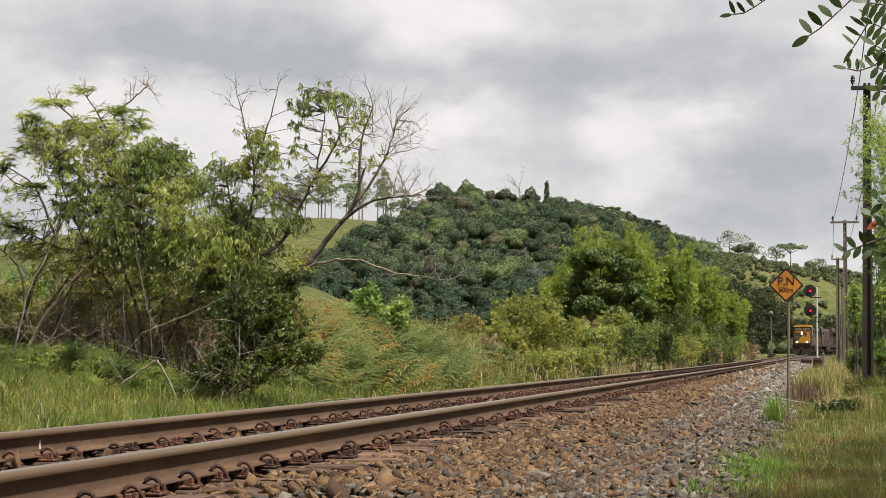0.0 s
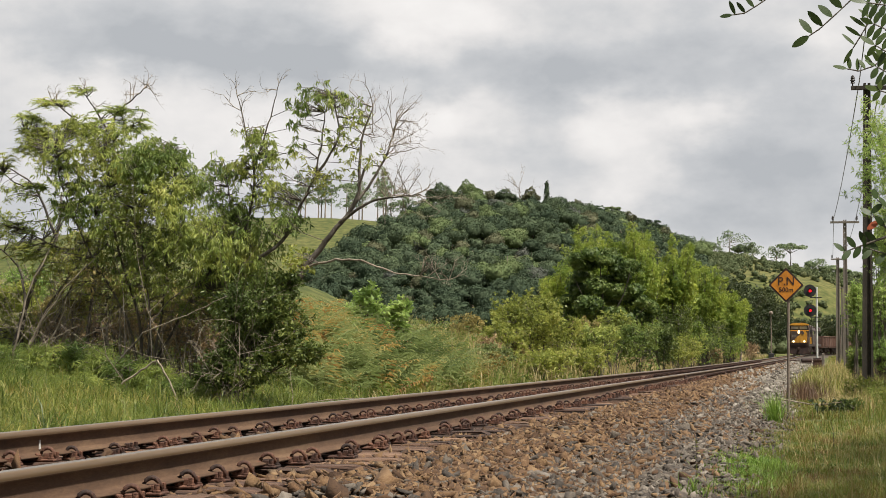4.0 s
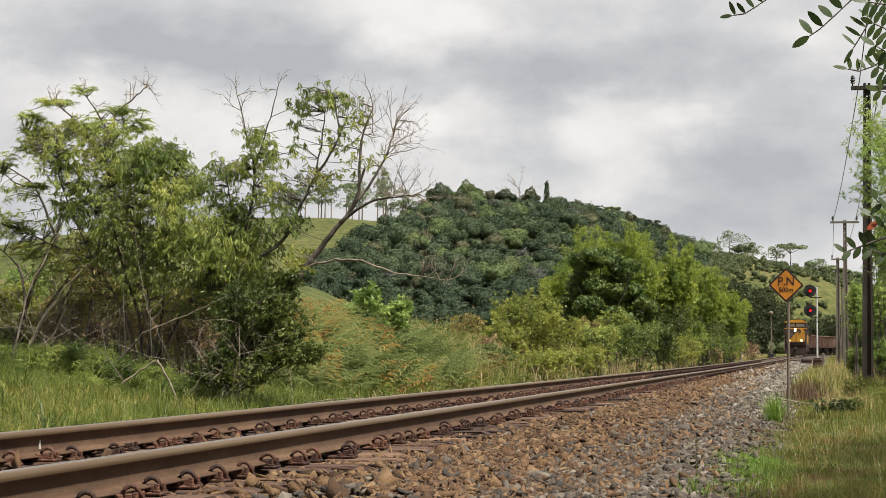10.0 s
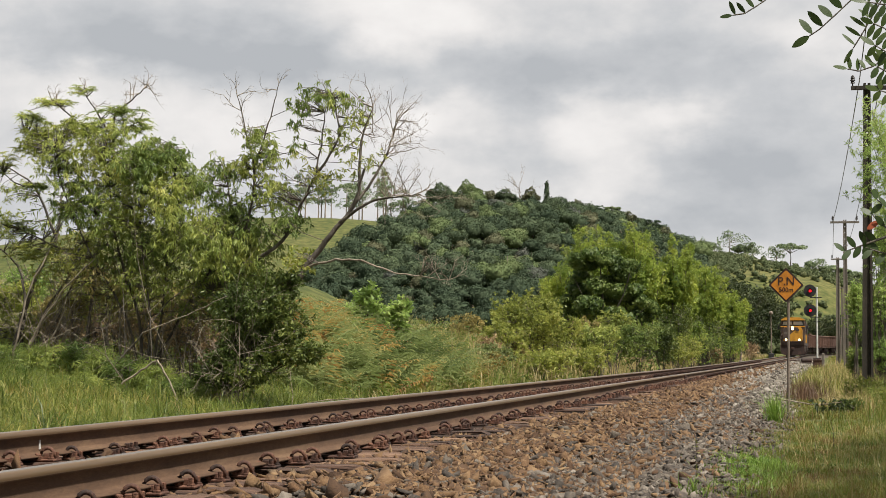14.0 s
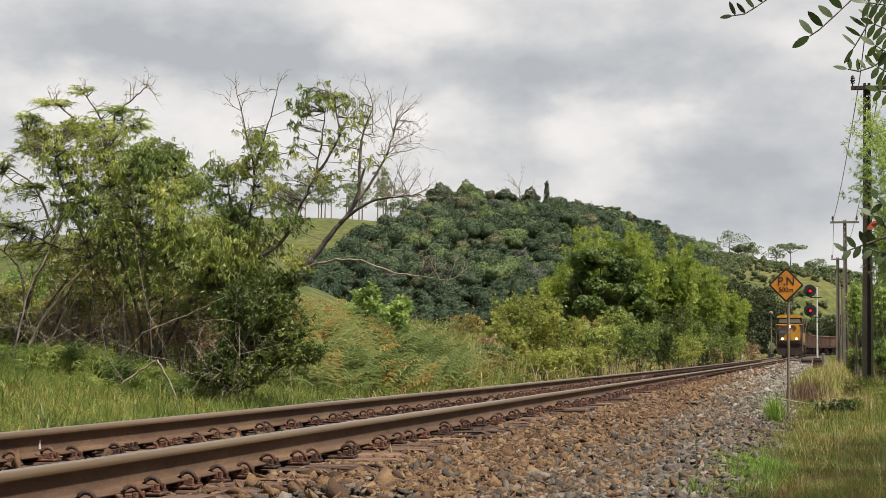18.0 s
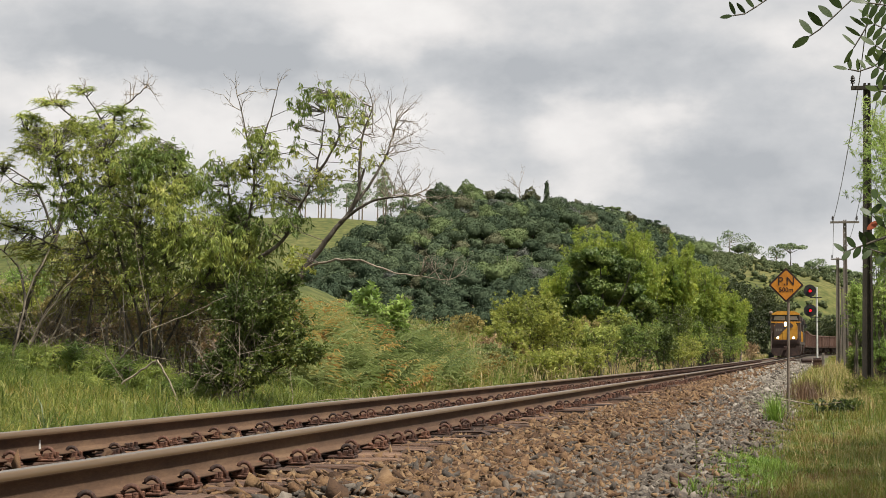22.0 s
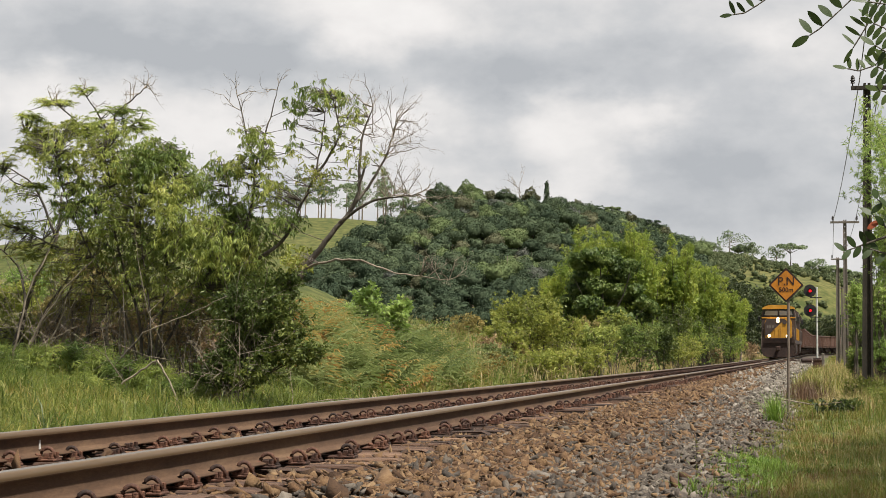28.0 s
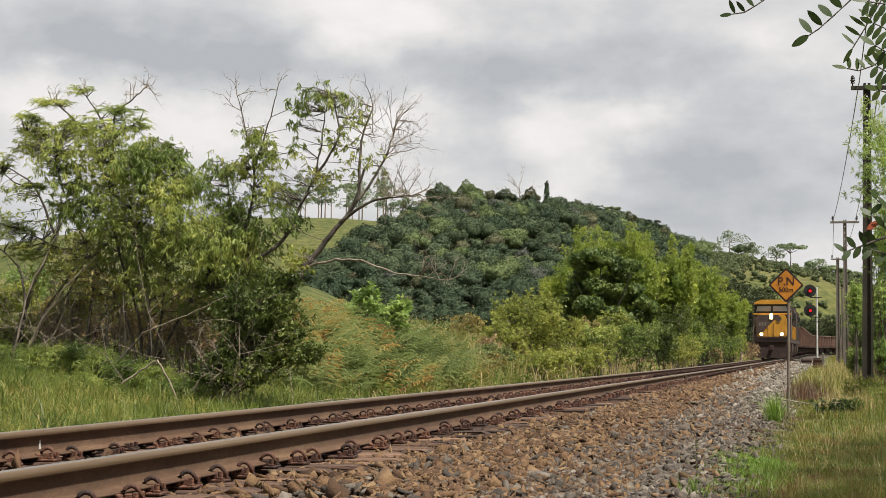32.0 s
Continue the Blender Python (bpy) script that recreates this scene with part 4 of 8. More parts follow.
    # long hood, radiator wings, fans, exhaust
    bm = bmesh.new()
    prism(bm, [(-0.95, 1.58), (0.95, 1.58), (0.95, 3.95), (0.75, 4.22), (-0.75, 4.22), (-0.95, 3.95)], 4.6, 20.6)
    part("long_hood", bm, M_LOCO_GREY, th)
    for k in range(12):
        for sx in (-1, 1):
            bm = bmesh.new()
            box(bm, min(sx * 0.945, sx * 0.965), max(sx * 0.945, sx * 0.965), 5.0 + 1.05 * k, 5.95 + 1.05 * k, 1.75, 3.55, 0.006)
            part("hood_door", bm, M_LOCO_GREY, th)
    bm = bmesh.new()
    prism(bm, [(-1.0, 3.3), (1.0, 3.3), (1.45, 3.75), (1.45, 4.2), (1.2, 4.45), (-1.2, 4.45), (-1.45, 4.2), (-1.45, 3.75)], 16.4, 20.4)
    part("radiator_wing", bm, M_LOCO_GREY, th)
    bm = bmesh.new()
    lathe(bm, [(0.33, 4.15), (0.30, 4.5), (0.2, 4.5)], 14, at=(0, 11.5, 0))
    part("exhaust_stack", bm, M_LOCO_DARK, th)
    bm = bmesh.new()
    prism(bm, [(-1.3, 0.35), (1.3, 0.35), (1.4, 0.6), (1.4, 1.2), (-1.4, 1.2), (-1.4, 0.6)], 8.4, 13.4)
    part("fuel_tank", bm, M_LOCO_DARK, th)
    sets = []
    for y in (4.1, 17.9):
        sets += bogie(th, y, (-1.85, 0, 1.85), 0.52)[1]
    return th, sets


def wagon():
    th = thing("ore_wagon", "rust-brown open ore wagon with ribbed steel sides, loaded", "wagon", group="wagons of the ore train")
    L = 9.6
    bm = bmesh.new()
    prism(bm, [(-1.46, 0.98), (1.46, 0.98), (1.58, 1.35), (1.58, 2.95), (1.50, 2.95), (1.50, 1.4), (1.4, 1.06), (-1.4, 1.06), (-1.50, 1.4), (-1.50, 2.95), (-1.58, 2.95), (-1.58, 1.35)], 0.45, L - 0.45)
    part("tub", bm, M_WAGON, th)
    for y in (0.42, L - 0.5):
        bm = bmesh.new()
        box(bm, -1.55, 1.55, y, y + 0.08, 1.0, 2.95, 0.01)
        part("end_wall", bm, M_WAGON, th)
    for sx in (-1, 1):
        for k in range(7):
            bm = bmesh.new()
            y = 0.5 + (L - 1.15) * k / 6
            box(bm, min(sx * 1.575, sx * 1.68), max(sx * 1.575, sx * 1.68), y, y + 0.15, 1.2, 2.9)
            part("rib", bm, M_WAGON, th)
        bm = bmesh.new()
        box(bm, min(sx * 1.5, sx * 1.70), max(sx * 1.5, sx * 1.70), 0.4, L - 0.4, 2.86, 3.02, 0.02)
        part("top_rail", bm, M_WAGON, th)
    v = []
    bm = bmesh.new()
    rng = random.Random(4)
    nx, ny = 6, 12
    grid = [[bm.verts.new((-1.49 + 2.98 * i / nx, 0.5 + (L - 1.0) * j / ny, 2.55 + 0.42 * math.sin(math.pi * i / nx) * (0.5 + 0.5 * math.sin(math.pi * j / ny)) + rng.uniform(-.05, .05))) for j in range(ny + 1)] for i in range(nx + 1)]
    for i in range(nx):
        for j in range(ny):
            bm.faces.new((grid[i][j], grid[i + 1][j], grid[i + 1][j + 1], grid[i][j + 1]))
    part("ore_load", bm, M_ORE, th, "heaped dark red iron ore")
    bm = bmesh.new()
    box(bm, -0.3, 0.3, 0, L, 0.8, 1.0)
    part("centre_sill", bm, M_LOCO_DARK, th)
    for y in (1.7, L - 1.7):
        bogie(th, y, (-0.85, 0.85), 0.46)
    return th


lead_loco, lead_axles = locomotive(True)
second_loco, second_axles = locomotive(False)
first_wagon = wagon()
wagons = [first_wagon] + [copy_thing(first_wagon, pose(0, 0, 0)) for _ in range(19)]


def front_at(t):
    """How far up the line the train's front is."""
    return 310.2 - 5.2 * t + 0.0093 * t * t


def ride(th, offset, length):
    rows = []
    for k in range(17):
        t = 2.0 * k
        s = front_at(t) + offset
        x, y, z, _ = on_track(s)
        x2, y2, z2, _ = on_track(s + length)
        h = math.degrees(math.atan2(x2 - x, y2 - y))
        rows.append((t, pose(x, y, z, math.degrees(math.atan2(z2 - z, length)), 0, -h)))
    walk(th, rows)


def motions():
    ride(lead_loco, 0.0, 22.0)
    ride(second_loco, 22.6, 22.0)
    for i, w in enumerate(wagons):
        ride(w, 45.2 + 9.9 * i, 9.6)
    # the wheels of the two engines roll
    for axle in lead_axles + second_axles:
        x, y, z = axle.location
        rows = []
        for k in range(230):
            t = 32.0 * k / 229
            turn = (front_at(t) - front_at(0)) / 0.52
            rows.append((t, pose(x, y, z, math.degrees(turn), 0, 0)))
        walk(axle, rows)
    # the clouds drift to the left
    walk(clouds, [(t, pose(0, 0, 0, 0, 0, 2.0 * (t - 14) / 32)) for t in (0.0, 16.0, 32.0)])
    for ob, amp, period, phase in SWAYING:
        base = ob.matrix_basis.copy()
        rows = []
        for k in range(33):
            a = 2 * math.pi * (k / period) + phase
            rows.append((float(k), base @ pose(0, 0, 0, amp * math.sin(a), amp * (0.6 * math.sin(1.7 * a + 1) + 0.4 * math.sin(0.6 * a)), 0)))
        walk(ob, rows)


SWAYING = []

# ---- lineside things ----
def warning_sign():
    x, y, z = (-0.31, 36.00, -0.65)
    th = thing("level_crossing_sign", "weathered orange diamond sign with dark border on a tall steel post", "sign", pose(x, y, z - 0.05, 0, 0.6, 3))
    bm = bmesh.new()
    tube(bm, [(0, 0, 0), (0, 0, 2.34)], 0.024, 12)
    part("post", bm, M_POST, th)
    d = Matrix.Translation((-0.045, -0.045, 2.465))
    def diamond(r, y0, y1):
        bm = bmesh.new()
        c = r * 0.16
        prism(bm, [(-r, -c * .3), (-r, c * .3), (-c * .3, r), (c * .3, r), (r, c * .3), (r, -c * .3), (c * .3, -r), (-c * .3, -r)], y0, y1)
        bm.transform(d)
        return bm
    plate = part("plate", diamond(0.305, 0, 0.012), M_SIGN_BLACK, th, "dark-bordered diamond plate")
    part("face", diamond(0.262, -0.005, 0.004), M_SIGN, plate, "weathered orange face with rust stains")
    part("back", diamond(0.29, 0.014, 0.018), M_POST, plate)
    def words(text, size, dx, dz):
        cu = bpy.data.curves.new("lettering", "FONT")
        cu.body, cu.size, cu.align_x, cu.align_y, cu.extrude, cu.offset = text, size, "CENTER", "CENTER", 0.002, size * 0.004
        cu.materials.append(M_SIGN_BLACK)
        ob = new("lettering", cu)
        ob.parent = th
        ob.matrix_basis = d @ pose(dx, -0.009, dz, 90, 0, 0)
        ob["label"] = "dark painted letters"
        bpy.context.view_layer.update()
        me = bpy.data.meshes.new_from_object(ob)
        mesh_ob = new("lettering", me)
        mesh_ob.parent = th
        mesh_ob.matrix_basis = ob.matrix_basis
        mesh_ob["label"] = "dark painted letters"
        bpy.data.objects.remove(ob)
    words("P.N", 0.207, 0.0, 0.065)
    words("500m", 0.115, 0.0, -0.085)


warning_sign()


def signal():
    x, y, z = (0.75, 125.00, 0.13)
    th = thing("railway_signal", "colour-light signal with two round black targets showing red", "signal", pose(x, y, z - 0.1))
    bm = bmesh.new()
    tube(bm, [(0, 0, 0), (0, 0, 4.8)], 0.062, 12)
    part("mast", bm, M_WHITE_STEEL, th, "white-painted steel mast")
    bm = bmesh.new()
    box(bm, -0.25, 0.25, -0.25, 0.25, -0.2, 0.35, 0.02)
    part("mast_base", bm, M_LOCO_DARK, th)
    for zc in (4.55, 3.32):
        bm = bmesh.new()
        lathe(bm, [(0.39, 0), (0.39, 0.02), (0.36, 0.03)], 28, "y", (-0.42, -0.30, zc))
        head = part("target", bm, M_BLACK, th, "round black target board")
        bm = bmesh.new()
        lathe(bm, [(0.2, 0.02), (0.18, 0.3), (0.1, 0.35)], 16, "y", (-0.42, -0.30, zc))
        part("lamp_case", bm, M_BLACK, head)
        bm = bmesh.new()
        lathe(bm, [(0.082, -0.004), (0.066, -0.025), (0.01, -0.038)], 16, "y", (-0.40, -0.30, zc - 0.01))
        part("lens", bm, M_RED, head, "glowing red lens")
        bm = bmesh.new()
        for k in range(9):
            a0, a1 = math.pi * (k / 9), math.pi * ((k + 1) / 9)
            r = 0.16
            q = [bm.verts.new((-0.42 + r * math.cos(a), yy, zc + r * math.sin(a))) for a, yy in ((a0, -0.16), (a1, -0.16), (a1, -0.55), (a0, -0.55))]
            bm.faces.new(q)
        part("hood", bm, M_BLACK, head)
        bm = bmesh.new()
        box(bm, -0.42, 0.30, -0.06, 0.06, zc - 0.45, zc - 0.38)
        part("platform", bm, M_BLACK, th)
        bm = bmesh.new()
        tube(bm, [(0, -0.02, zc - 0.05), (-0.42, -0.12, zc - 0.05)], 0.04, 8)
        part("bracket", bm, M_WHITE_STEEL, th)
    for zc in (1.95, 2.6):
        bm = bmesh.new()
        box(bm, -0.22, 0.22, -0.05, 0.05, zc, zc + 0.05)
        part("step", bm, M_BLACK, th)
    # the switch machine and boxes at its foot
    x, y, z = (0.10, 118.00, 0.18)
    th = thing("point_machine", "low dark cast-iron point machine beside the rail", "railway equipment", pose(x, y, z - 0.12, 0, 0, 5))
    bm = bmesh.new()
    box(bm, -0.36, 0.3, -0.25, 0.25, 0.06, 0.30, 0.07)
    part("casing", bm, M_LOCO_DARK, th)
    bm = bmesh.new()
    box(bm, -0.42, 0.4, -0.3, 0.3, 0, 0.06, 0.02)
    part("bed_plate", bm, M_LOCO_DARK, th)
    bm = bmesh.new()
    tube(bm, [(-0.4, 0, 0.2), (-1.3, 0.1, 0.14)], 0.03, 6)
    part("rod", bm, M_RUST, th)
    x, y, z = (0.72, 108.00, 0.05)
    th = thing("cable_trough", "low rusty brown cable box beside the signal", "cable box", pose(x, y, z, 0, 0, 0))
    bm = bmesh.new()
    box(bm, -0.3, 0.3, -0.3, 0.3, -0.2, 0.2, 0.03)
    part("box_body", bm, M_WAGON, th)
    bm = bmesh.new()
    box(bm, -0.33, 0.33, -0.33, 0.33, 0.2, 0.25, 0.01)
    part("lid", bm, M_WAGON, th)
    x, y, z = (0.93, 105.00, -0.08)
    th = thing("marker_post", "short pale concrete marker post in the grass", "post", pose(x, y, z))
    bm = bmesh.new()
    box(bm, -0.07, 0.07, -0.07, 0.07, -0.1, 0.72, 0.02)
    part("post_body", bm, M_CONCRETE_PALE, th)


signal()


def small_post(px, py, pz, h, head):
    th = thing("lineside_post", "slim dark lineside post with a small lamp head" if head else "slim dark lineside post with a small box", "post", pose(px, py, pz - 0.1))
    bm = bmesh.new()
    tube(bm, [(0, 0, 0), (0, 0, h)], [0.07, 0.05], 8)
    part("pole", bm, M_POST, th)
    bm = bmesh.new()
    if head:
        lathe(bm, [(0.05, h - .1), (0.22, h), (0.24, h + 0.15), (0.10, h + 0.3)], 12)
    else:
        box(bm, -0.11, 0.13, -0.08, 0.08, h - 0.3, h - 0.06, 0.02)
    part("lamp_head" if head else "box_head", bm, M_BLACK if not head else M_POST, th)
    bm = bmesh.new()
    box(bm, -0.3, 0.3, -0.25, 0.25, -0.2, 0.45, 0.04) if head else box(bm, -0.11, 0.11, -0.11, 0.11, -0.1, 0.22, 0.03)
    part("foot", bm, M_BLACK if head else M_POST, th)


small_post(*(-4.48, 140.00, 0.08), 2.75, False)
small_post(*(-3.60, 215.00, 0.48), 4.7, True)


def utility_pole(at, h, arm, mat, lean, width=0.30):
    """A tapered pole of H section with bolt holes, a crossarm and insulators."""
    th = thing("utility_pole", "tall weathered concrete utility pole with a crossarm and insulators", "utility pole", pose(*at, 0, lean, 0), group="poles along the line")
    bm = bmesh.new()
    top = width * 0.62
    for sx in (-1, 1):
        a = [bm.verts.new((sx * width * k, yy * width * 0.4, 0)) for k, yy in ((0.5, -1), (0.5, 1), (0.28, 1), (0.28, -1))]
        b = [bm.verts.new((sx * top * k, yy * top * 0.4, h)) for k, yy in ((0.5, -1), (0.5, 1), (0.28, 1), (0.28, -1))]
        bm.faces.new(a)
        bm.faces.new(b)
        for i in range(4):
            bm.faces.new((a[i], a[(i + 1) % 4], b[(i + 1) % 4], b[i]))
    bmesh.ops.recalc_face_normals(bm, faces=bm.faces[:])
    flanges = part("flange", bm, mat, th)
    # the web, pierced by a row of holes: solid blocks between them
    bm = bmesh.new()
    n = int(h / 0.32)
    for k in range(n):
        z0, z1 = h * k / n, h * (k + 1) / n - 0.05
        w0, w1 = 0.6 * (width + (top - width) * z0 / h), 0.6 * (width + (top - width) * z1 / h)
        box(bm, -w1 / 2, w1 / 2, -0.05, 0.05, z0, z1)
        gap = 0.022 if z0 > h - 2.6 else 0.0
        box(bm, -w1 / 2, -gap, -0.05, 0.05, z1, z1 + 0.05)
        box(bm, gap, w1 / 2, -0.05, 0.05, z1, z1 + 0.05)
    part("web", bm, mat, th)
    bm = bmesh.new()
    box(bm, arm[0], arm[1], -0.14, -0.04, h - 0.19, h - 0.08, 0.008)
    part("crossarm", bm, mat, th)
    for ix in arm[2]:
        bm = bmesh.new()
        z0 = h - 0.08
        lathe(bm, [(0.016, z0), (0.016, z0 + 0.06), (0.065, z0 + 0.075), (0.035, z0 + 0.125), (0.07, z0 + 0.14), (0.04, z0 + 0.19), (0.06, z0 + 0.205), (0.035, z0 + 0.27), (0.014, z0 + 0.29)], 12, at=(ix, -0.09, 0))
        part("insulator", bm, M_CERAMIC, th)
    return th


utility_pole((1.62, 53.00, -0.73), 8.47, (-0.42, 0.55, (-0.37, 0.5)), M_CONCRETE, 0.45)
utility_pole((2.12, 105.00, -0.26), 7.92, (-0.75, 0.75, (-0.62, 0.62)), M_CONCRETE_PALE, 0.0, 0.28)
utility_pole((2.48, 152.00, -0.42), 8.42, (-0.5, 0.5, (-0.42, 0.42)), M_CONCRETE_PALE, 0.2, 0.36)
utility_pole((3.59, 196.00, -0.29), 7.6, (-0.5, 0.5, (-0.42, 0.42)), M_CONCRETE_PALE, 0.0, 0.26)


def wires():
    spans = [((0.9, -8, 9.2), (1.50, 53.00, 7.86), (1.54, 105.00, 7.71), (2.15, 152.00, 8.18)), ((2.2, -8, 9.2), (2.01, 53.00, 7.70), (2.67, 105.00, 7.69), (2.79, 152.00, 8.00))]
    for line in spans:
        bm = bmesh.new()
        pts = []
        for a, b in zip(line, line[1:]):
            a, b = Vector(a), Vector(b)
            sag = 0.006 * (b - a).length
            for k in range(10):
                f = k / 10
                p = a.lerp(b, f)
                p.z -= 4 * sag * f * (1 - f)
                pts.append(p)
        pts.append(Vector(line[-1]))
        tube(bm, pts, 0.014, 5)
        th = part("overhead_wire", bm, M_WIRE)
        tagged(th, "thin dark overhead wire strung between poles", "wire", "wires between the poles")


wires()


def pale_rock():
    """A whitish rock showing through the ferns."""
    x, y, z = (-10.83, 60.00, 0.78)
    rng = random.Random(9)
    bm = bmesh.new()
    bmesh.ops.create_icosphere(bm, subdivisions=2, radius=1.0)
    for v in bm.verts:
        k = 1 + rng.uniform(-0.16, 0.16)
        v.co = Vector((v.co.x * 0.30 * k, v.co.y * 0.22 * k, v.co.z * 0.4 * k))
    ob = part("pale_rock", bm, M_CONCRETE_PALE)
    ob.location = (x, y, z - 0.3)
    tagged(ob, "pale whitish rock showing through the ferns", "rock")


pale_rock()

# ---- plants ----
def cluster_leaves(centres, spread, per, length, width, droop, rng, out=0.5, whorl=7):
    """Leaves in whorls at the twig tips round each centre, spreading from the tip and drooping."""
    n, k = len(centres), max(1, round(per / whorl))
    s = np.repeat(np.broadcast_to(np.asarray(spread, float), (n,)), k)[:, None]
    off = unit(rng.normal(size=(n * k, 3))) * rng.random((n * k, 1)) ** 0.5
    tip = np.repeat(centres, k, 0) + off * s
    axis = unit(off + [0, 0, 0.35 - 0.5 * droop] + rng.normal(size=off.shape) * 0.3)
    tip, axis = np.repeat(tip, whorl, 0), np.repeat(axis, whorl, 0)
    ring = unit(np.cross(axis, rng.normal(size=axis.shape)))
    m = len(tip)
    base = tip - axis * length * 0.9 * rng.random((m, 1))
    way = ring * 0.75 + axis * (0.35 + out * rng.random((m, 1))) + np.array([0, 0, -droop])
    return leaf_mesh(base, way, length * (0.6 + 0.7 * rng.random(m)), width * (0.7 + 0.6 * rng.random(m)), rng)


def feathery(centres, reach, rng, fronds=6, pairs=8):
    """Level sprays of feather-shaped leaves, each a rib with paired leaflets."""
    base, way, size = [], [], []
    for c in centres:
        turn = 2 * math.pi * rng.random()
        for k in range(fronds):
            a = turn + 2 * math.pi * (k + 0.5 * rng.random()) / fronds
            d = np.array([math.cos(a), math.sin(a), 0.25 * rng.normal() + 0.1])
            sd = np.array([-math.sin(a), math.cos(a), 0.1 * rng.normal()])
            ln = reach * (0.6 + 0.6 * rng.random())
            for j in range(pairs):
                f = (j + 0.6) / pairs
                p = c + d * ln * f - np.array([0, 0, 0.35 * ln * f * f])
                for sg in (-1, 1):
                    base.append(p)
                    way.append(sg * sd + d * 0.45 - np.array([0, 0, 0.25]))
                    size.append(ln * (0.34 - 0.16 * f))
    base, way, size = np.array(base), np.array(way), np.array(size)
    return leaf_mesh(base, way, size, size * 0.36, rng, 0.12, 0.3, 0.85)


def in_ball(n, rng, hollow=0.45):
    d = unit(rng.normal(size=(n, 3)))
    r = hollow + (1 - hollow) * rng.random((n, 1)) ** 0.7
    return d * r


def twigs_to(centres, places, rng, r=0.0055):
    """Thin crooked twigs from the nearest lower place on the limbs to each leaf cluster."""
    segs = []
    P = np.asarray(places)
    for c in centres:
        d = np.linalg.norm(P - c, axis=1) + 0.8 * np.maximum(0, P[:, 2] - c[2])
        a = P[np.argmin(d)]
        m = (a + c) / 2 + rng.normal(size=3) * 0.08 * np.linalg.norm(c - a)
        segs += [np.concatenate([a, m, [r * 1.5, r]]), np.concatenate([m, c, [r, r * 0.5]])]
    return segs


def bare_twigs(places, rng, n, length, r=0.012, up=0.5, forks=3, aim=None):
    segs = []
    for _ in range(n):
        p = np.array(places[rng.integers(len(places))])
        d = unit(rng.normal(size=3) + np.array([0, 0, up]) + (0 if aim is None else np.array(aim)))
        L = length * (0.6 + 0.6 * rng.random())
        stack = [(p, d, L, r, forks)]
        while stack:
            p, d, L, rr, k = stack.pop()
            for j in range(3):
                q = p + d * L / 3
                segs.append(np.concatenate([p, q, [rr, rr * 0.8]]))
                p, rr = q, rr * 0.8
                d = unit(d + rng.normal(size=3) * 0.22 + np.array([0, 0, 0.05]))
                if k > 0:
                    stack.append((p, unit(d + rng.normal(size=3) * 0.6), L * 0.55, rr * 0.75, k - 1))
    return segs


def tree(name, label, category, limbs, crowns, seed, bare=None, bark=None, group="", sway=None, sprays=()):
    """limbs: (points, r0, r1); crowns: (centre, radii, clusters, spread, per, length, width, droop, leaf); sprays: (centre, radii, count, reach, leaf); bare: (limb numbers, count, length, aim)."""
    rng = np.random.default_rng(seed)
    base = Vector(limbs[0][0][0])
    th = thing(name, label, category, pose(*base), group)
    by_limb, places, lines = [], [], []
    for pts, r0, r1, *_ in limbs:
        s, line = bent(pts, r0, r1, rng, wobble=0.008)
        by_limb.append(s)
        lines.append(line)
        places += line[2:]
    shift = np.array(base)
    tw = []
    meshes = {}
    for centre, radii, n, spread, per, length, width, droop, leaf in crowns:
        c = np.array(centre) + in_ball(n, rng, 0.15) * np.array(radii)
        c = c[c[:, 2] > land(c[:, 0], c[:, 1]) + 0.1]
        tw += twigs_to(c, places, rng)
        meshes.setdefault(leaf, []).append(cluster_leaves(c, spread * (0.6 + 0.8 * rng.random(len(c))), per, length, width, droop, rng))
    for centre, radii, n, reach, leaf in sprays:
        c = np.array(centre) + in_ball(n, rng, 0.2) * np.array(radii)
        tw += twigs_to(c, places, rng, 0.008)
        meshes.setdefault(leaf, []).append(feathery(c, reach, rng))
    for k, s in enumerate(by_limb):
        v, t = stick_mesh(s, 7)
        shared("trunk" if k == 0 else "limb", mesh_of("limb", v - shift, t, limbs[k][3] if len(limbs[k]) > 3 else bark or M_BARK, True), th)
    if tw:
        v, t = stick_mesh(tw, 3)
        tagged(shared("twig_tangle", mesh_of("twig_tangle", v - shift, t, bark or M_BARK), th), kind="stuff")
    for k, (leaf, got) in enumerate(meshes.items()):
        v, t = gather(*got)
        ob = shared("crown", mesh_of("crown", v - shift, t, leaf), th)
        if sway:
            SWAYING.append((ob, sway * (1 + 0.2 * k), 5.0 + 0.7 * (seed % 5), seed))
    for nums, count, length, aim in (bare or []):
        pl = [p for i in nums for p in lines[i][len(lines[i]) // 2:]]
        v, t = stick_mesh(bare_twigs(pl, rng, count, length, 0.0085, aim=aim), 4)
        tagged(shared("bare_twig_tangle", mesh_of("bare_twig_tangle", v - shift, t, M_BARK_PALE), th), kind="stuff")
    return th


def ball(steps):
    bm = bmesh.new()
    bmesh.ops.create_icosphere(bm, subdivisions=steps, radius=1.0)
    bm.verts.ensure_lookup_table()
    v = np.array([v.co[:] for v in bm.verts])
    f = np.array([[v.index for v in f.verts] for f in bm.faces])
    bm.free()
    return v, f


BALL, ROUGH_BALL = ball(2), ball(1)


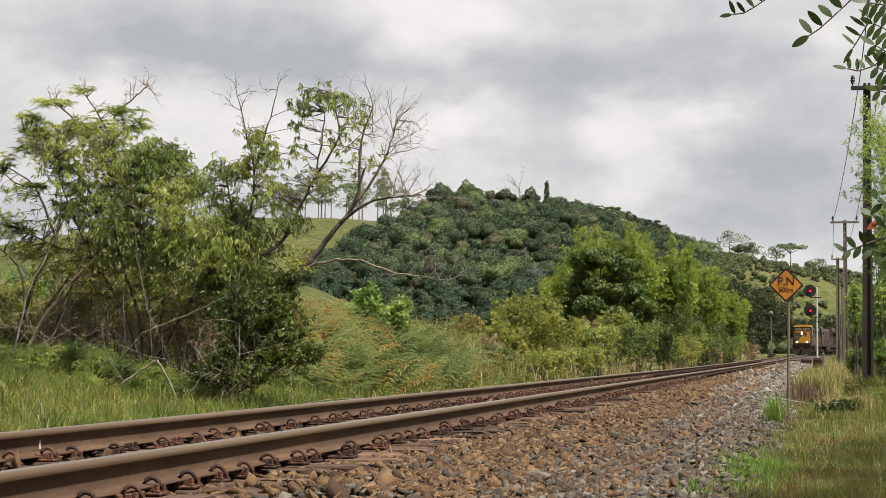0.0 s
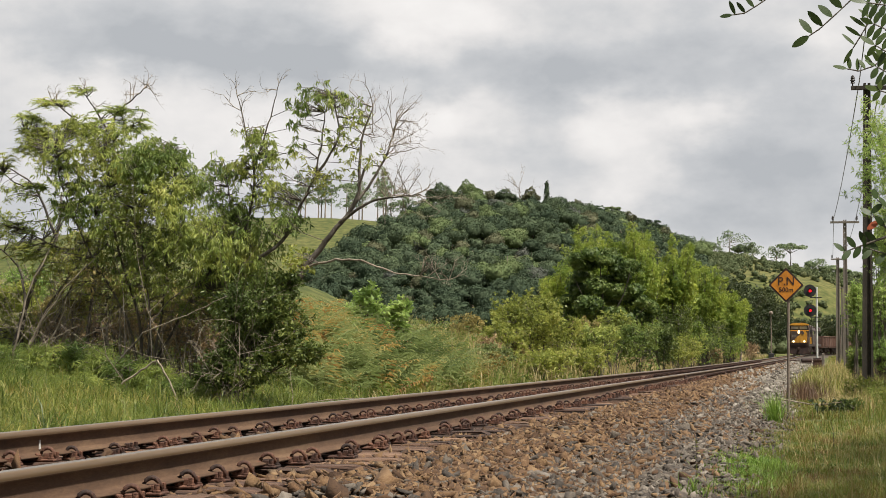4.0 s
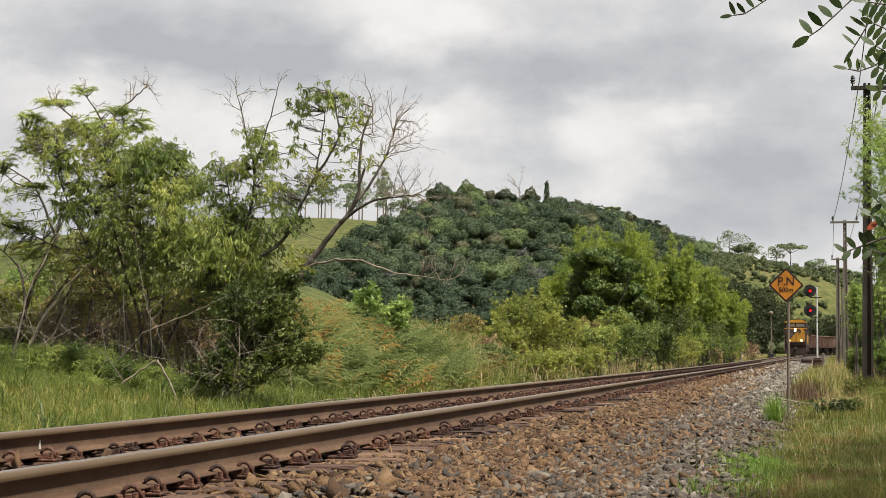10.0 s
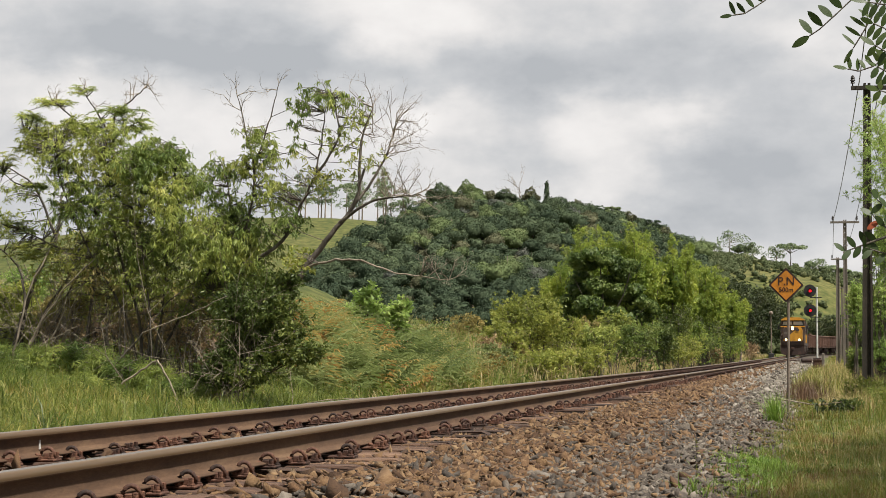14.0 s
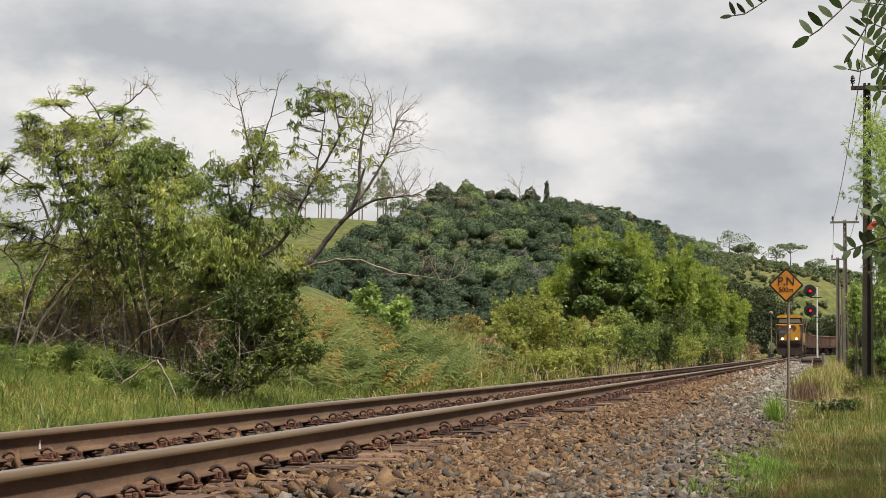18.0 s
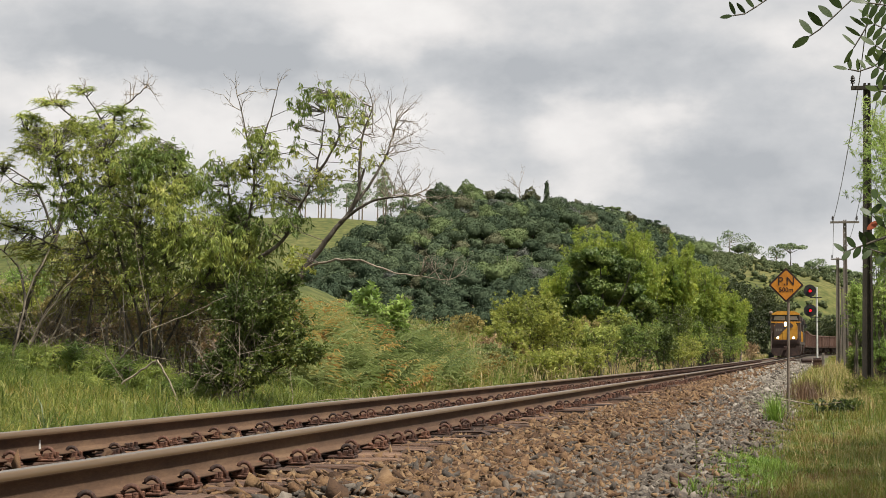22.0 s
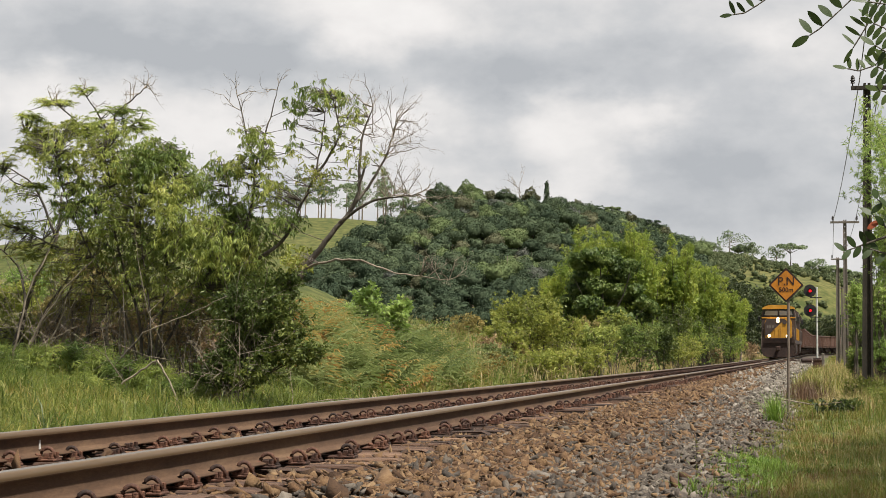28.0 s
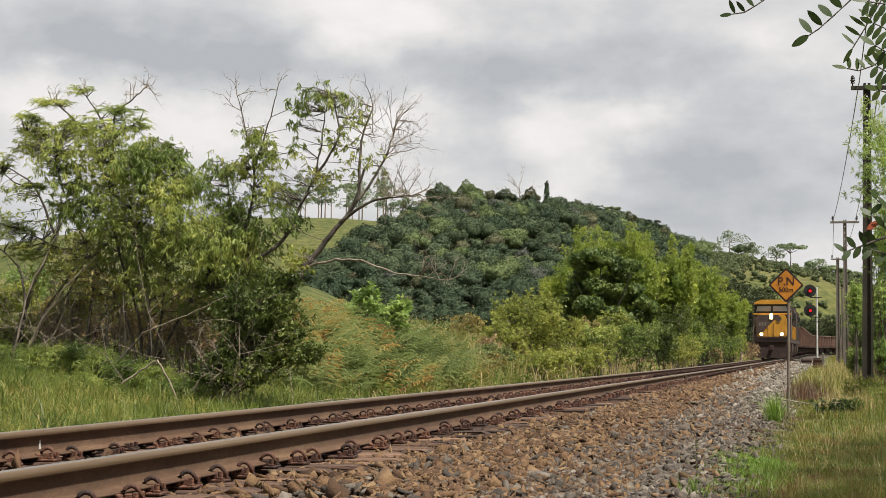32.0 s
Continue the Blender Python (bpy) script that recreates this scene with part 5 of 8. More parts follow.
def flakes_on(centres, normals, size, rng):
    """Leaf clumps as small folded lozenges that lie over a crown."""
    out = unit(normals + rng.normal(size=normals.shape) * 0.5)
    along = unit(np.cross(out, rng.normal(size=out.shape)))
    side = np.cross(out, along)
    s = size * (0.55 + 0.9 * rng.random((len(centres), 1)))
    v = np.stack([centres - along * s * 0.6, centres + side * s * 0.45 + out * s * 0.12, centres + along * s * 0.6, centres - side * s * 0.45 + out * s * 0.12], 1).reshape(-1, 3)
    o = np.arange(len(centres))[:, None] * 4
    return v, np.concatenate([o + [0, 2, 1], o + [0, 3, 2]], 1).reshape(-1, 3)


def crown_mesh(centre, radii, rng, flakes=330, size=0.34, boughs=15, low=-0.35, core=0.9, form=None):
    """One leafy crown: rounded boughs over a lumpy mass, with leaf clumps all over."""
    centre, radii = np.asarray(centre, float), np.asarray(radii, float)
    knobs = unit(rng.normal(size=(boughs, 3)) * [1, 1, 0.8] + [0, 0, 0.25])
    reach = 0.72 + 0.30 * rng.random(boughs)
    tight = 10 + 10 * rng.random(boughs)

    def shape(d):
        k = reach[None] * (0.66 + 0.34 * np.exp(-(1 - d @ knobs.T) * tight[None]))
        return k.max(1), k.argmax(1)

    d = unit(rng.normal(size=(flakes, 3)))
    d[:, 2] = np.where(d[:, 2] < low, -d[:, 2], d[:, 2])
    r, which = shape(d)
    normal = unit(d + 1.5 * (d - knobs[which]))
    at = centre + d * radii * (r * (1.0 + 0.05 * rng.normal(size=flakes)))[:, None]
    lots = [flakes_on(at, normal, size, rng)]
    if core:
        dirs, f = form or BALL
        lots.append((centre + dirs * radii * (core * shape(dirs)[0])[:, None], f))
    return gather(*lots)


def bush(name, label, centre, radii, leaf, seed, clusters=160, per=26, length=0.09, width=0.03, droop=0.2, spread=0.22, category="bush", group="", sway=None, stems=9):
    """A shrub: stems from one foot, leaf clusters to its outline."""
    cx, cy, cz = centre
    g = float(land(cx, cy))
    rng = np.random.default_rng(seed + 900)
    limbs = []
    for k in range(stems):
        a = 2 * math.pi * k / stems + rng.random()
        f = 0.3 + 0.5 * rng.random()
        limbs.append(([(cx + 0.1 * math.cos(a), cy + 0.1 * math.sin(a), g - 0.05), (cx + radii[0] * f * 0.5 * math.cos(a), cy + radii[1] * f * 0.5 * math.sin(a), (g + cz) / 2),
                       (cx + radii[0] * f * math.cos(a), cy + radii[1] * f * math.sin(a), cz + radii[2] * 0.5 * rng.random())], 0.016, 0.007))
    # lumpy outline: a big ball and a few smaller ones on it
    crowns = [((cx, cy, cz), radii, int(clusters * 0.5), spread, per, length, width, droop, leaf)]
    for k in range(6):
        a = 2 * math.pi * rng.random()
        e = rng.random() * 1.2 - 0.1
        c = (cx + radii[0] * 0.75 * math.cos(a) * math.cos(e), cy + radii[1] * 0.75 * math.sin(a) * math.cos(e), cz + radii[2] * 0.75 * math.sin(e))
        s = 0.32 + 0.25 * rng.random()
        crowns.append((c, (radii[0] * s, radii[1] * s, radii[2] * s), int(clusters * 0.1), spread, per, length, width, droop, leaf))
    return tree(name, label, category, limbs, crowns, seed, group=group, sway=sway)


def lineside_trees():
    Y = 32
    # many-stemmed tree with drooping leaves
    tree("drooping_leaf_tree", "many-stemmed tree with long drooping green leaves", "tree",
         [([(-11.10, 32.00, -0.09), (-11.21, 32.00, 1.16), (-11.63, 32.00, 2.52), (-11.74, 32.00, 3.40), (-11.85, 32.00, 3.99)], 0.032, 0.008),
          ([(-11.13, 31.90, -0.09), (-11.37, 31.90, 1.07), (-12.15, 31.90, 2.43), (-12.57, 31.90, 3.41), (-12.73, 31.90, 4.00)], 0.026, 0.007),
          ([(-11.03, 32.00, -0.09), (-10.80, 32.00, 1.16), (-10.66, 32.00, 2.42), (-10.57, 32.00, 3.38), (-10.60, 32.00, 4.04)], 0.026, 0.007),
          ([(-11.22, 32.20, -0.07), (-10.52, 32.20, 1.16), (-9.72, 32.20, 2.42), (-9.68, 32.20, 3.39), (-9.85, 32.20, 3.88)], 0.026, 0.007),
          ([(-11.03, 31.80, -0.07), (-10.94, 31.80, 1.16), (-11.10, 31.80, 2.41), (-11.11, 31.80, 3.67)], 0.02, 0.006),
          ([(-11.30, 32.00, -0.09), (-11.56, 32.00, 0.78), (-11.42, 32.00, 1.75), (-11.27, 32.00, 2.71)], 0.018, 0.005, M_BARK_PALE),
          ([(-11.49, 32.25, 0.00), (-11.86, 32.25, 0.78), (-11.71, 32.25, 1.95), (-12.08, 32.25, 2.94)], 0.018, 0.005, M_BARK_PALE),
          ([(-10.81, 32.50, 0.00), (-10.97, 32.50, 0.78), (-10.52, 32.50, 1.76), (-10.22, 32.50, 2.73)], 0.018, 0.005, M_BARK_PALE),
          ([(-11.20, 32.75, -0.10), (-10.90, 32.75, 0.78), (-10.96, 32.75, 1.97), (-11.12, 32.75, 2.96)], 0.018, 0.005, M_BARK_PALE),
          ([(-12.02, 33.00, 0.09), (-11.87, 33.00, 0.89), (-12.14, 33.00, 1.99), (-12.68, 33.00, 2.80)], 0.018, 0.005, M_BARK_PALE)],
         [((-12.61, 32.00, 3.81), (0.52, 0.70, 0.57), 104, 0.16, 14, 0.103, 0.0202, 0.8, F_TREE),
          ((-12.05, 32.00, 3.99), (0.47, 0.70, 0.47), 100, 0.16, 14, 0.095, 0.0202, 0.6, F_BUSH),
          ((-11.64, 32.00, 3.69), (0.52, 0.70, 0.52), 120, 0.16, 14, 0.103, 0.021, 0.8, F_TREE),
          ((-10.99, 31.60, 3.69), (0.49, 0.70, 0.43), 160, 0.16, 14, 0.112, 0.0235, 0.8, F_GREEN),
          ((-10.63, 32.00, 3.92), (0.39, 0.70, 0.27), 80, 0.13, 14, 0.112, 0.0218, 0.7, F_GREEN),
          ((-10.32, 32.00, 3.43), (0.47, 0.70, 0.39), 100, 0.16, 14, 0.112, 0.0218, 0.9, F_GREEN),
          ((-9.82, 32.00, 3.47), (0.41, 0.70, 0.47), 51, 0.14, 14, 0.12, 0.0218, 1.0, F_GREEN),
          ((-10.60, 31.50, 3.15), (0.61, 0.70, 0.36), 112, 0.16, 14, 0.103, 0.0218, 0.8, F_TREE),
          ((-12.30, 32.00, 3.07), (0.67, 0.70, 0.52), 128, 0.16, 14, 0.103, 0.021, 0.9, F_GREEN),
          ((-11.42, 31.70, 2.89), (0.72, 0.70, 0.51), 168, 0.16, 14, 0.103, 0.021, 0.8, F_TREE),
          ((-10.17, 31.40, 2.66), (0.81, 0.70, 0.46), 180, 0.16, 14, 0.112, 0.0202, 0.9, F_TREE),
          ((-9.56, 32.00, 2.84), (0.47, 0.70, 0.57), 120, 0.16, 14, 0.112, 0.021, 0.9, F_GREEN),
          ((-9.61, 31.20, 2.22), (0.81, 0.70, 0.45), 180, 0.16, 14, 0.112, 0.0202, 1.0, F_TREE),
          ((-9.00, 31.60, 2.38), (0.46, 0.70, 0.46), 92, 0.16, 14, 0.112, 0.021, 1.0, F_GREEN),
          ((-11.12, 32.00, 2.23), (1.03, 0.70, 0.52), 180, 0.18, 14, 0.103, 0.0202, 0.8, F_GREEN),
          ((-12.24, 32.00, 2.29), (0.62, 0.70, 0.47), 69, 0.16, 14, 0.103, 0.0202, 0.8, F_BUSH),
          ((-10.56, 31.70, 1.73), (1.13, 0.70, 0.31), 90, 0.18, 14, 0.103, 0.0202, 0.8, F_TREE),
          ((-11.87, 32.00, 1.75), (0.93, 0.70, 0.36), 75, 0.18, 14, 0.095, 0.0185, 0.7, F_SCRUB),
          ((-11.26, 32.30, 1.36), (1.15, 0.70, 0.37), 66, 0.18, 14, 0.086, 0.0185, 0.6, F_SCRUB),
          ((-10.15, 32.00, 1.35), (0.72, 0.70, 0.41), 66, 0.18, 14, 0.086, 0.0185, 0.6, F_GREEN),
          ((-9.12, 31.50, 1.81), (0.61, 0.70, 0.36), 100, 0.16, 14, 0.103, 0.0202, 0.9, F_GREEN),
          ((-13.04, 32.60, 2.08), (0.63, 0.70, 0.37), 39, 0.16, 14, 0.086, 0.0185, 0.6, F_BUSH),
          ((-11.52, 32.40, 3.43), (1.15, 0.70, 0.63), 120, 0.16, 14, 0.095, 0.0202, 0.8, F_TREE),
          ((-10.83, 32.50, 2.45), (1.47, 0.70, 0.63), 140, 0.16, 14, 0.095, 0.0202, 0.8, F_TREE),
          ((-13.19, 32.40, 4.11), (0.39, 0.70, 0.36), 46, 0.16, 14, 0.09, 0.02, 0.5, F_BUSH),
          ((-12.53, 32.30, 4.48), (0.42, 0.70, 0.19), 34, 0.16, 14, 0.09, 0.022, 0.4, F_BUSH),
          ((-11.77, 32.20, 4.35), (0.46, 0.70, 0.20), 40, 0.16, 14, 0.1, 0.022, 0.5, F_TREE),
          ((-10.98, 32.00, 4.07), (0.37, 0.70, 0.20), 34, 0.15, 14, 0.11, 0.022, 0.8, F_TREE)],
         11, bare=[((0, 2, 4), 8, 0.4, (0, 0, 0.8))], sway=0.5)
    # the feathery tree whose level sprays rise out of it
    tree("layered_tree", "tree with level layers of feathery leaves and bare top twigs", "tree",
         [([(-12.55, 33.00, 0.29), (-12.40, 33.00, 1.79), (-12.21, 33.00, 3.09), (-12.08, 33.00, 3.90), (-12.03, 33.00, 4.40)], 0.036, 0.012),
          ([(-12.10, 33.00, 3.80), (-12.59, 33.00, 4.46), (-12.91, 33.00, 4.82), (-13.21, 33.00, 5.03)], 0.025, 0.008),
          ([(-12.08, 33.10, 4.31), (-12.40, 33.10, 4.82), (-12.69, 33.10, 5.24)], 0.022, 0.006),
          ([(-11.99, 32.90, 4.39), (-11.98, 32.90, 4.74), (-11.66, 32.90, 5.03), (-11.38, 32.90, 5.28)], 0.025, 0.006),
          ([(-12.10, 33.20, 4.37), (-11.87, 33.20, 4.57), (-11.66, 33.20, 4.64)], 0.02, 0.006),
          ([(-12.29, 33.20, 3.01), (-12.87, 33.20, 3.83), (-13.52, 33.20, 4.35), (-13.87, 33.20, 4.54)], 0.03, 0.007),
          ([(-12.42, 33.30, 2.41), (-13.11, 33.30, 2.41), (-13.49, 33.30, 2.57), (-13.92, 33.30, 2.78)], 0.03, 0.007),
          ([(-13.66, 33.30, 3.54), (-13.99, 33.30, 3.60), (-14.26, 33.30, 3.81)], 0.015, 0.006)],
         [],
         14, bare=[((3,), 9, 0.3, (0.6, 0, 0.3)), ((2, 1), 9, 0.26, (0, 0, 0.5))], sway=0.4, sprays=[((-13.18, 33.00, 5.01), (0.34, 0.50, 0.09), 20, 0.18, F_TREE),
          ((-13.53, 33.00, 4.76), (0.30, 0.50, 0.12), 23, 0.18, F_TREE),
          ((-12.60, 33.00, 5.22), (0.32, 0.50, 0.07), 15, 0.14, F_TREE),
          ((-11.94, 33.00, 4.84), (0.46, 0.50, 0.09), 27, 0.18, F_TREE),
          ((-11.73, 33.20, 4.60), (0.29, 0.50, 0.15), 25, 0.18, F_TREE),
          ((-13.34, 33.00, 4.47), (0.48, 0.50, 0.17), 44, 0.18, F_BUSH),
          ((-12.51, 32.80, 4.51), (0.47, 0.50, 0.20), 47, 0.18, F_TREE),
          ((-13.67, 33.00, 4.21), (0.32, 0.50, 0.15), 20, 0.16, F_BUSH),
          ((-14.06, 33.20, 4.00), (0.19, 0.50, 0.17), 11, 0.15, F_BUSH),
          ((-13.62, 33.20, 3.53), (0.17, 0.50, 0.10), 15, 0.16, F_TREE),
          ((-13.03, 33.30, 3.18), (0.25, 0.50, 0.10), 23, 0.18, F_BUSH),
          ((-14.00, 33.30, 2.83), (0.42, 0.50, 0.25), 26, 0.19, F_TREE),
          ((-13.65, 33.30, 2.37), (0.58, 0.50, 0.20), 34, 0.19, F_BUSH),
          ((-14.26, 33.30, 3.86), (0.10, 0.50, 0.20), 10, 0.16, F_TREE)])
    # leaning half-bare tree
    tree("leaning_tree", "leaning grey-barked tree, half bare, with tufts of drooping leaves", "tree",
         [([(-9.34, 31.00, -0.16), (-8.68, 31.00, 0.86), (-8.11, 31.00, 1.78), (-7.59, 31.00, 2.47), (-7.21, 31.00, 2.92), (-7.03, 31.00, 3.52)], 0.08, 0.02),
          ([(-9.09, 31.40, 1.99), (-8.51, 31.40, 2.41), (-8.25, 31.50, 2.93), (-7.96, 31.50, 3.58), (-7.84, 31.60, 4.54)], 0.038, 0.009),
          ([(-7.45, 31.00, 2.65), (-6.84, 30.80, 2.99), (-6.45, 30.70, 3.03), (-6.01, 30.60, 3.06)], 0.03, 0.006),
          ([(-7.12, 31.00, 3.24), (-7.10, 31.10, 3.99), (-6.93, 31.20, 4.56)], 0.03, 0.008),
          ([(-7.26, 31.00, 2.88), (-6.93, 31.20, 3.35), (-6.67, 31.30, 3.91), (-6.59, 31.40, 4.34)], 0.03, 0.008),
          ([(-8.02, 31.00, 1.92), (-7.54, 30.80, 2.02), (-6.98, 30.60, 2.00), (-6.40, 30.50, 1.80), (-5.97, 30.40, 1.74), (-5.52, 30.40, 1.68)], 0.023, 0.007, M_BARK_PALE),
          ([(-9.30, 31.80, 2.49), (-9.11, 31.80, 3.34), (-9.21, 31.80, 4.11), (-9.45, 31.90, 4.90)], 0.03, 0.006),
          ([(-9.11, 31.80, 3.63), (-8.90, 31.90, 4.40), (-8.75, 31.90, 4.98)], 0.02, 0.006),
          ([(-7.96, 31.50, 3.49), (-7.57, 31.50, 4.14), (-7.72, 31.50, 4.85)], 0.025, 0.008)],
         [((-7.89, 31.40, 4.84), (0.43, 0.70, 0.16), 39, 0.1, 14, 0.103, 0.0218, 1.0, F_GREEN),
          ((-8.25, 31.40, 4.63), (0.22, 0.70, 0.14), 18, 0.08, 14, 0.103, 0.0218, 1.1, F_GREEN),
          ((-7.65, 31.40, 4.65), (0.36, 0.70, 0.22), 20, 0.1, 14, 0.103, 0.0202, 1.0, F_TREE),
          ((-7.24, 31.40, 4.55), (0.16, 0.70, 0.24), 10, 0.08, 14, 0.095, 0.0202, 1.0, F_TREE),
          ((-8.32, 31.40, 4.19), (0.20, 0.70, 0.41), 13, 0.08, 14, 0.103, 0.0202, 1.1, F_GREEN),
          ((-9.14, 31.70, 4.20), (0.29, 0.70, 0.16), 27, 0.1, 14, 0.103, 0.0202, 0.9, F_TREE),
          ((-8.84, 31.70, 3.95), (0.46, 0.70, 0.23), 45, 0.1, 14, 0.103, 0.0202, 0.9, F_TREE),
          ((-9.18, 31.70, 3.62), (0.56, 0.70, 0.31), 57, 0.11, 14, 0.103, 0.0202, 0.9, F_BUSH),
          ((-8.71, 31.60, 3.18), (0.53, 0.70, 0.35), 75, 0.12, 14, 0.103, 0.0202, 0.9, F_TREE),
          ((-7.55, 31.40, 3.99), (0.43, 0.70, 0.37), 24, 0.1, 14, 0.095, 0.0185, 0.9, F_TREE),
          ((-7.98, 31.40, 3.48), (0.49, 0.70, 0.35), 30, 0.1, 14, 0.095, 0.0185, 0.8, F_BUSH),
          ((-7.05, 31.10, 3.67), (0.36, 0.70, 0.34), 18, 0.1, 14, 0.086, 0.0185, 0.8, F_BUSH),
          ((-7.24, 31.30, 4.30), (0.22, 0.70, 0.30), 14, 0.08, 14, 0.086, 0.0185, 0.9, F_TREE),
          ((-8.45, 31.20, 2.72), (0.42, 0.70, 0.26), 48, 0.12, 14, 0.103, 0.0202, 0.8, F_GREEN),
          ((-8.11, 31.00, 2.05), (0.23, 0.70, 0.23), 24, 0.14, 21, 0.08, 0.034, 0.2, F_BUSH)],
         12, bare=[((2, 3, 4), 46, 0.48, (0.4, 0, 0.25)), ((5,), 7, 0.35, (0.3, 0, 0.6)), ((6, 7), 10, 0.4, (0, 0, 0.9)), ((1, 8), 12, 0.4, (0, 0, 0.3))], sway=0.5)
    # feathery tree at the edge of the group
    tree("feathery_tree", "slender tree with sparse feathery crown over the grass", "tree",
         [([(-14.43, 34.00, 0.23), (-13.93, 34.00, 1.84), (-13.50, 34.00, 2.66), (-13.48, 34.20, 3.51)], 0.06, 0.014),
          ([(-13.91, 34.00, 0.39), (-13.75, 34.00, 1.21), (-12.84, 34.00, 2.45)], 0.045, 0.01),
          ([(-13.50, 34.00, 2.66), (-13.95, 34.00, 3.61), (-14.62, 34.00, 4.04)], 0.03, 0.008),
          ([(-14.24, 34.00, 0.18), (-13.59, 34.00, 0.90), (-13.08, 33.80, 1.82), (-12.40, 33.70, 2.53)], 0.035, 0.01),
          ([(-14.35, 34.00, 0.20), (-14.17, 34.20, 1.22), (-14.43, 34.40, 2.17), (-15.15, 34.50, 2.71)], 0.04, 0.01)],
         [((-14.17, 34.00, 3.51), (0.7, 0.6, 0.4), 30, 0.18, 14, 0.10, 0.022, 0.4, F_TREE),
          ((-14.77, 34.40, 2.91), (0.6, 0.6, 0.35), 30, 0.2, 14, 0.10, 0.024, 0.3, F_BUSH),
          ((-13.83, 34.00, 2.88), (0.5, 0.6, 0.3), 20, 0.18, 16, 0.12, 0.025, 0.4, F_TREE),
          ((-13.16, 34.00, 1.83), (0.9, 0.7, 0.6), 40, 0.2, 16, 0.12, 0.02, 0.3, F_BUSH)],
         13, bare=[((0, 1, 3), 10, 0.6, None)])
    # dense shrubs at their feet
    tree("dense_shrub", "dense dark-leaved shrub shading bare brown stems", "shrub",
         [([(-8.99, 30.40, -0.10), (-8.65, 30.40, 0.77), (-8.29, 30.60, 1.63)], 0.02, 0.006),
          ([(-8.99, 30.40, -0.10), (-8.73, 30.40, 0.56), (-8.42, 30.40, 1.23)], 0.02, 0.006),
          ([(-8.99, 30.40, -0.10), (-9.01, 30.40, 0.57), (-9.09, 30.60, 1.26)], 0.02, 0.006),
          ([(-8.99, 30.40, -0.10), (-8.59, 30.40, 0.37), (-8.06, 30.30, 0.89)], 0.02, 0.006),
          ([(-8.99, 30.40, -0.10), (-8.90, 30.40, 0.30), (-8.82, 30.50, 0.76)], 0.02, 0.006),
          ([(-8.99, 30.40, -0.10), (-9.07, 30.40, 0.10), (-9.17, 30.40, 0.40)], 0.02, 0.006),
          ([(-8.99, 30.40, -0.10), (-8.94, 30.40, 0.00), (-8.82, 30.20, 0.22)], 0.02, 0.006),
          ([(-8.99, 30.40, -0.10), (-9.18, 30.40, -0.03), (-9.37, 30.30, 0.17)], 0.02, 0.006),
          ([(-8.99, 30.40, -0.10), (-8.73, 30.40, 0.17), (-8.36, 30.20, 0.53)], 0.02, 0.006),
          ([(-8.99, 30.40, -0.10), (-8.45, 30.40, 0.19), (-7.70, 30.10, 0.56)], 0.02, 0.006),
          ([(-8.99, 30.40, -0.10), (-8.56, 30.40, 0.15), (-7.96, 30.10, 0.49)], 0.02, 0.006)],
         [((-8.29, 30.60, 1.63), (0.35, 0.35, 0.25), 66, 0.15, 21, 0.08, 0.034, 0.25, F_DARK),
          ((-8.42, 30.40, 1.23), (0.49, 0.49, 0.37), 118, 0.15, 21, 0.08, 0.034, 0.25, F_DARK),
          ((-9.09, 30.60, 1.26), (0.44, 0.44, 0.41), 115, 0.15, 21, 0.08, 0.034, 0.25, F_DARK),
          ((-8.06, 30.30, 0.89), (0.30, 0.30, 0.26), 62, 0.15, 21, 0.08, 0.034, 0.25, F_DARK),
          ((-8.82, 30.50, 0.76), (0.49, 0.49, 0.35), 113, 0.15, 21, 0.08, 0.034, 0.25, F_DARK),
          ((-9.17, 30.40, 0.40), (0.33, 0.33, 0.30), 73, 0.15, 21, 0.08, 0.034, 0.25, F_DARK),
          ((-8.82, 30.20, 0.22), (0.45, 0.45, 0.23), 76, 0.15, 21, 0.08, 0.034, 0.25, F_DARK),
          ((-9.37, 30.30, 0.17), (0.31, 0.31, 0.21), 56, 0.15, 21, 0.08, 0.034, 0.25, F_DARK),
          ((-8.36, 30.20, 0.53), (0.31, 0.31, 0.21), 56, 0.15, 21, 0.08, 0.034, 0.25, F_DARK),
          ((-7.70, 30.10, 0.56), (0.19, 0.19, 0.14), 34, 0.15, 21, 0.08, 0.034, 0.25, F_DARK),
          ((-7.96, 30.10, 0.49), (0.23, 0.23, 0.12), 35, 0.15, 21, 0.08, 0.034, 0.25, F_DARK)],
         21, bare=[((5, 6, 7, 8), 26, 0.5, (0, 0, 0.2))])
    for k, (c, r, leaf) in enumerate([((-13.35, 34.50, 1.22), (0.60, 0.60, 0.60), F_SCRUB), ((-12.69, 34.50, 1.53), (0.70, 0.70, 0.45), F_TREE), ((-11.92, 34.80, 1.43), (0.80, 0.80, 0.55), F_BUSH), ((-10.95, 34.50, 1.21), (0.60, 0.60, 0.60), F_SCRUB), ((-14.75, 36.00, 1.86), (0.62, 0.62, 0.31), F_LIME), ((-14.78, 35.00, 1.40), (0.51, 0.51, 0.45), F_BUSH), ((-14.51, 34.50, 0.80), (0.50, 0.50, 0.45), F_BUSH), ((-14.13, 34.80, 1.02), (0.45, 0.45, 0.45), F_BUSH), ((-10.11, 33.50, 1.79), (0.68, 0.68, 0.44), F_GREEN)]):
        bush("undergrowth", "tangled undergrowth of leaves and dry stems under the trees", c, r, leaf, 140 + k, 130, 21, 0.09, 0.028, 0.3, 0.17, group="undergrowth", stems=3)
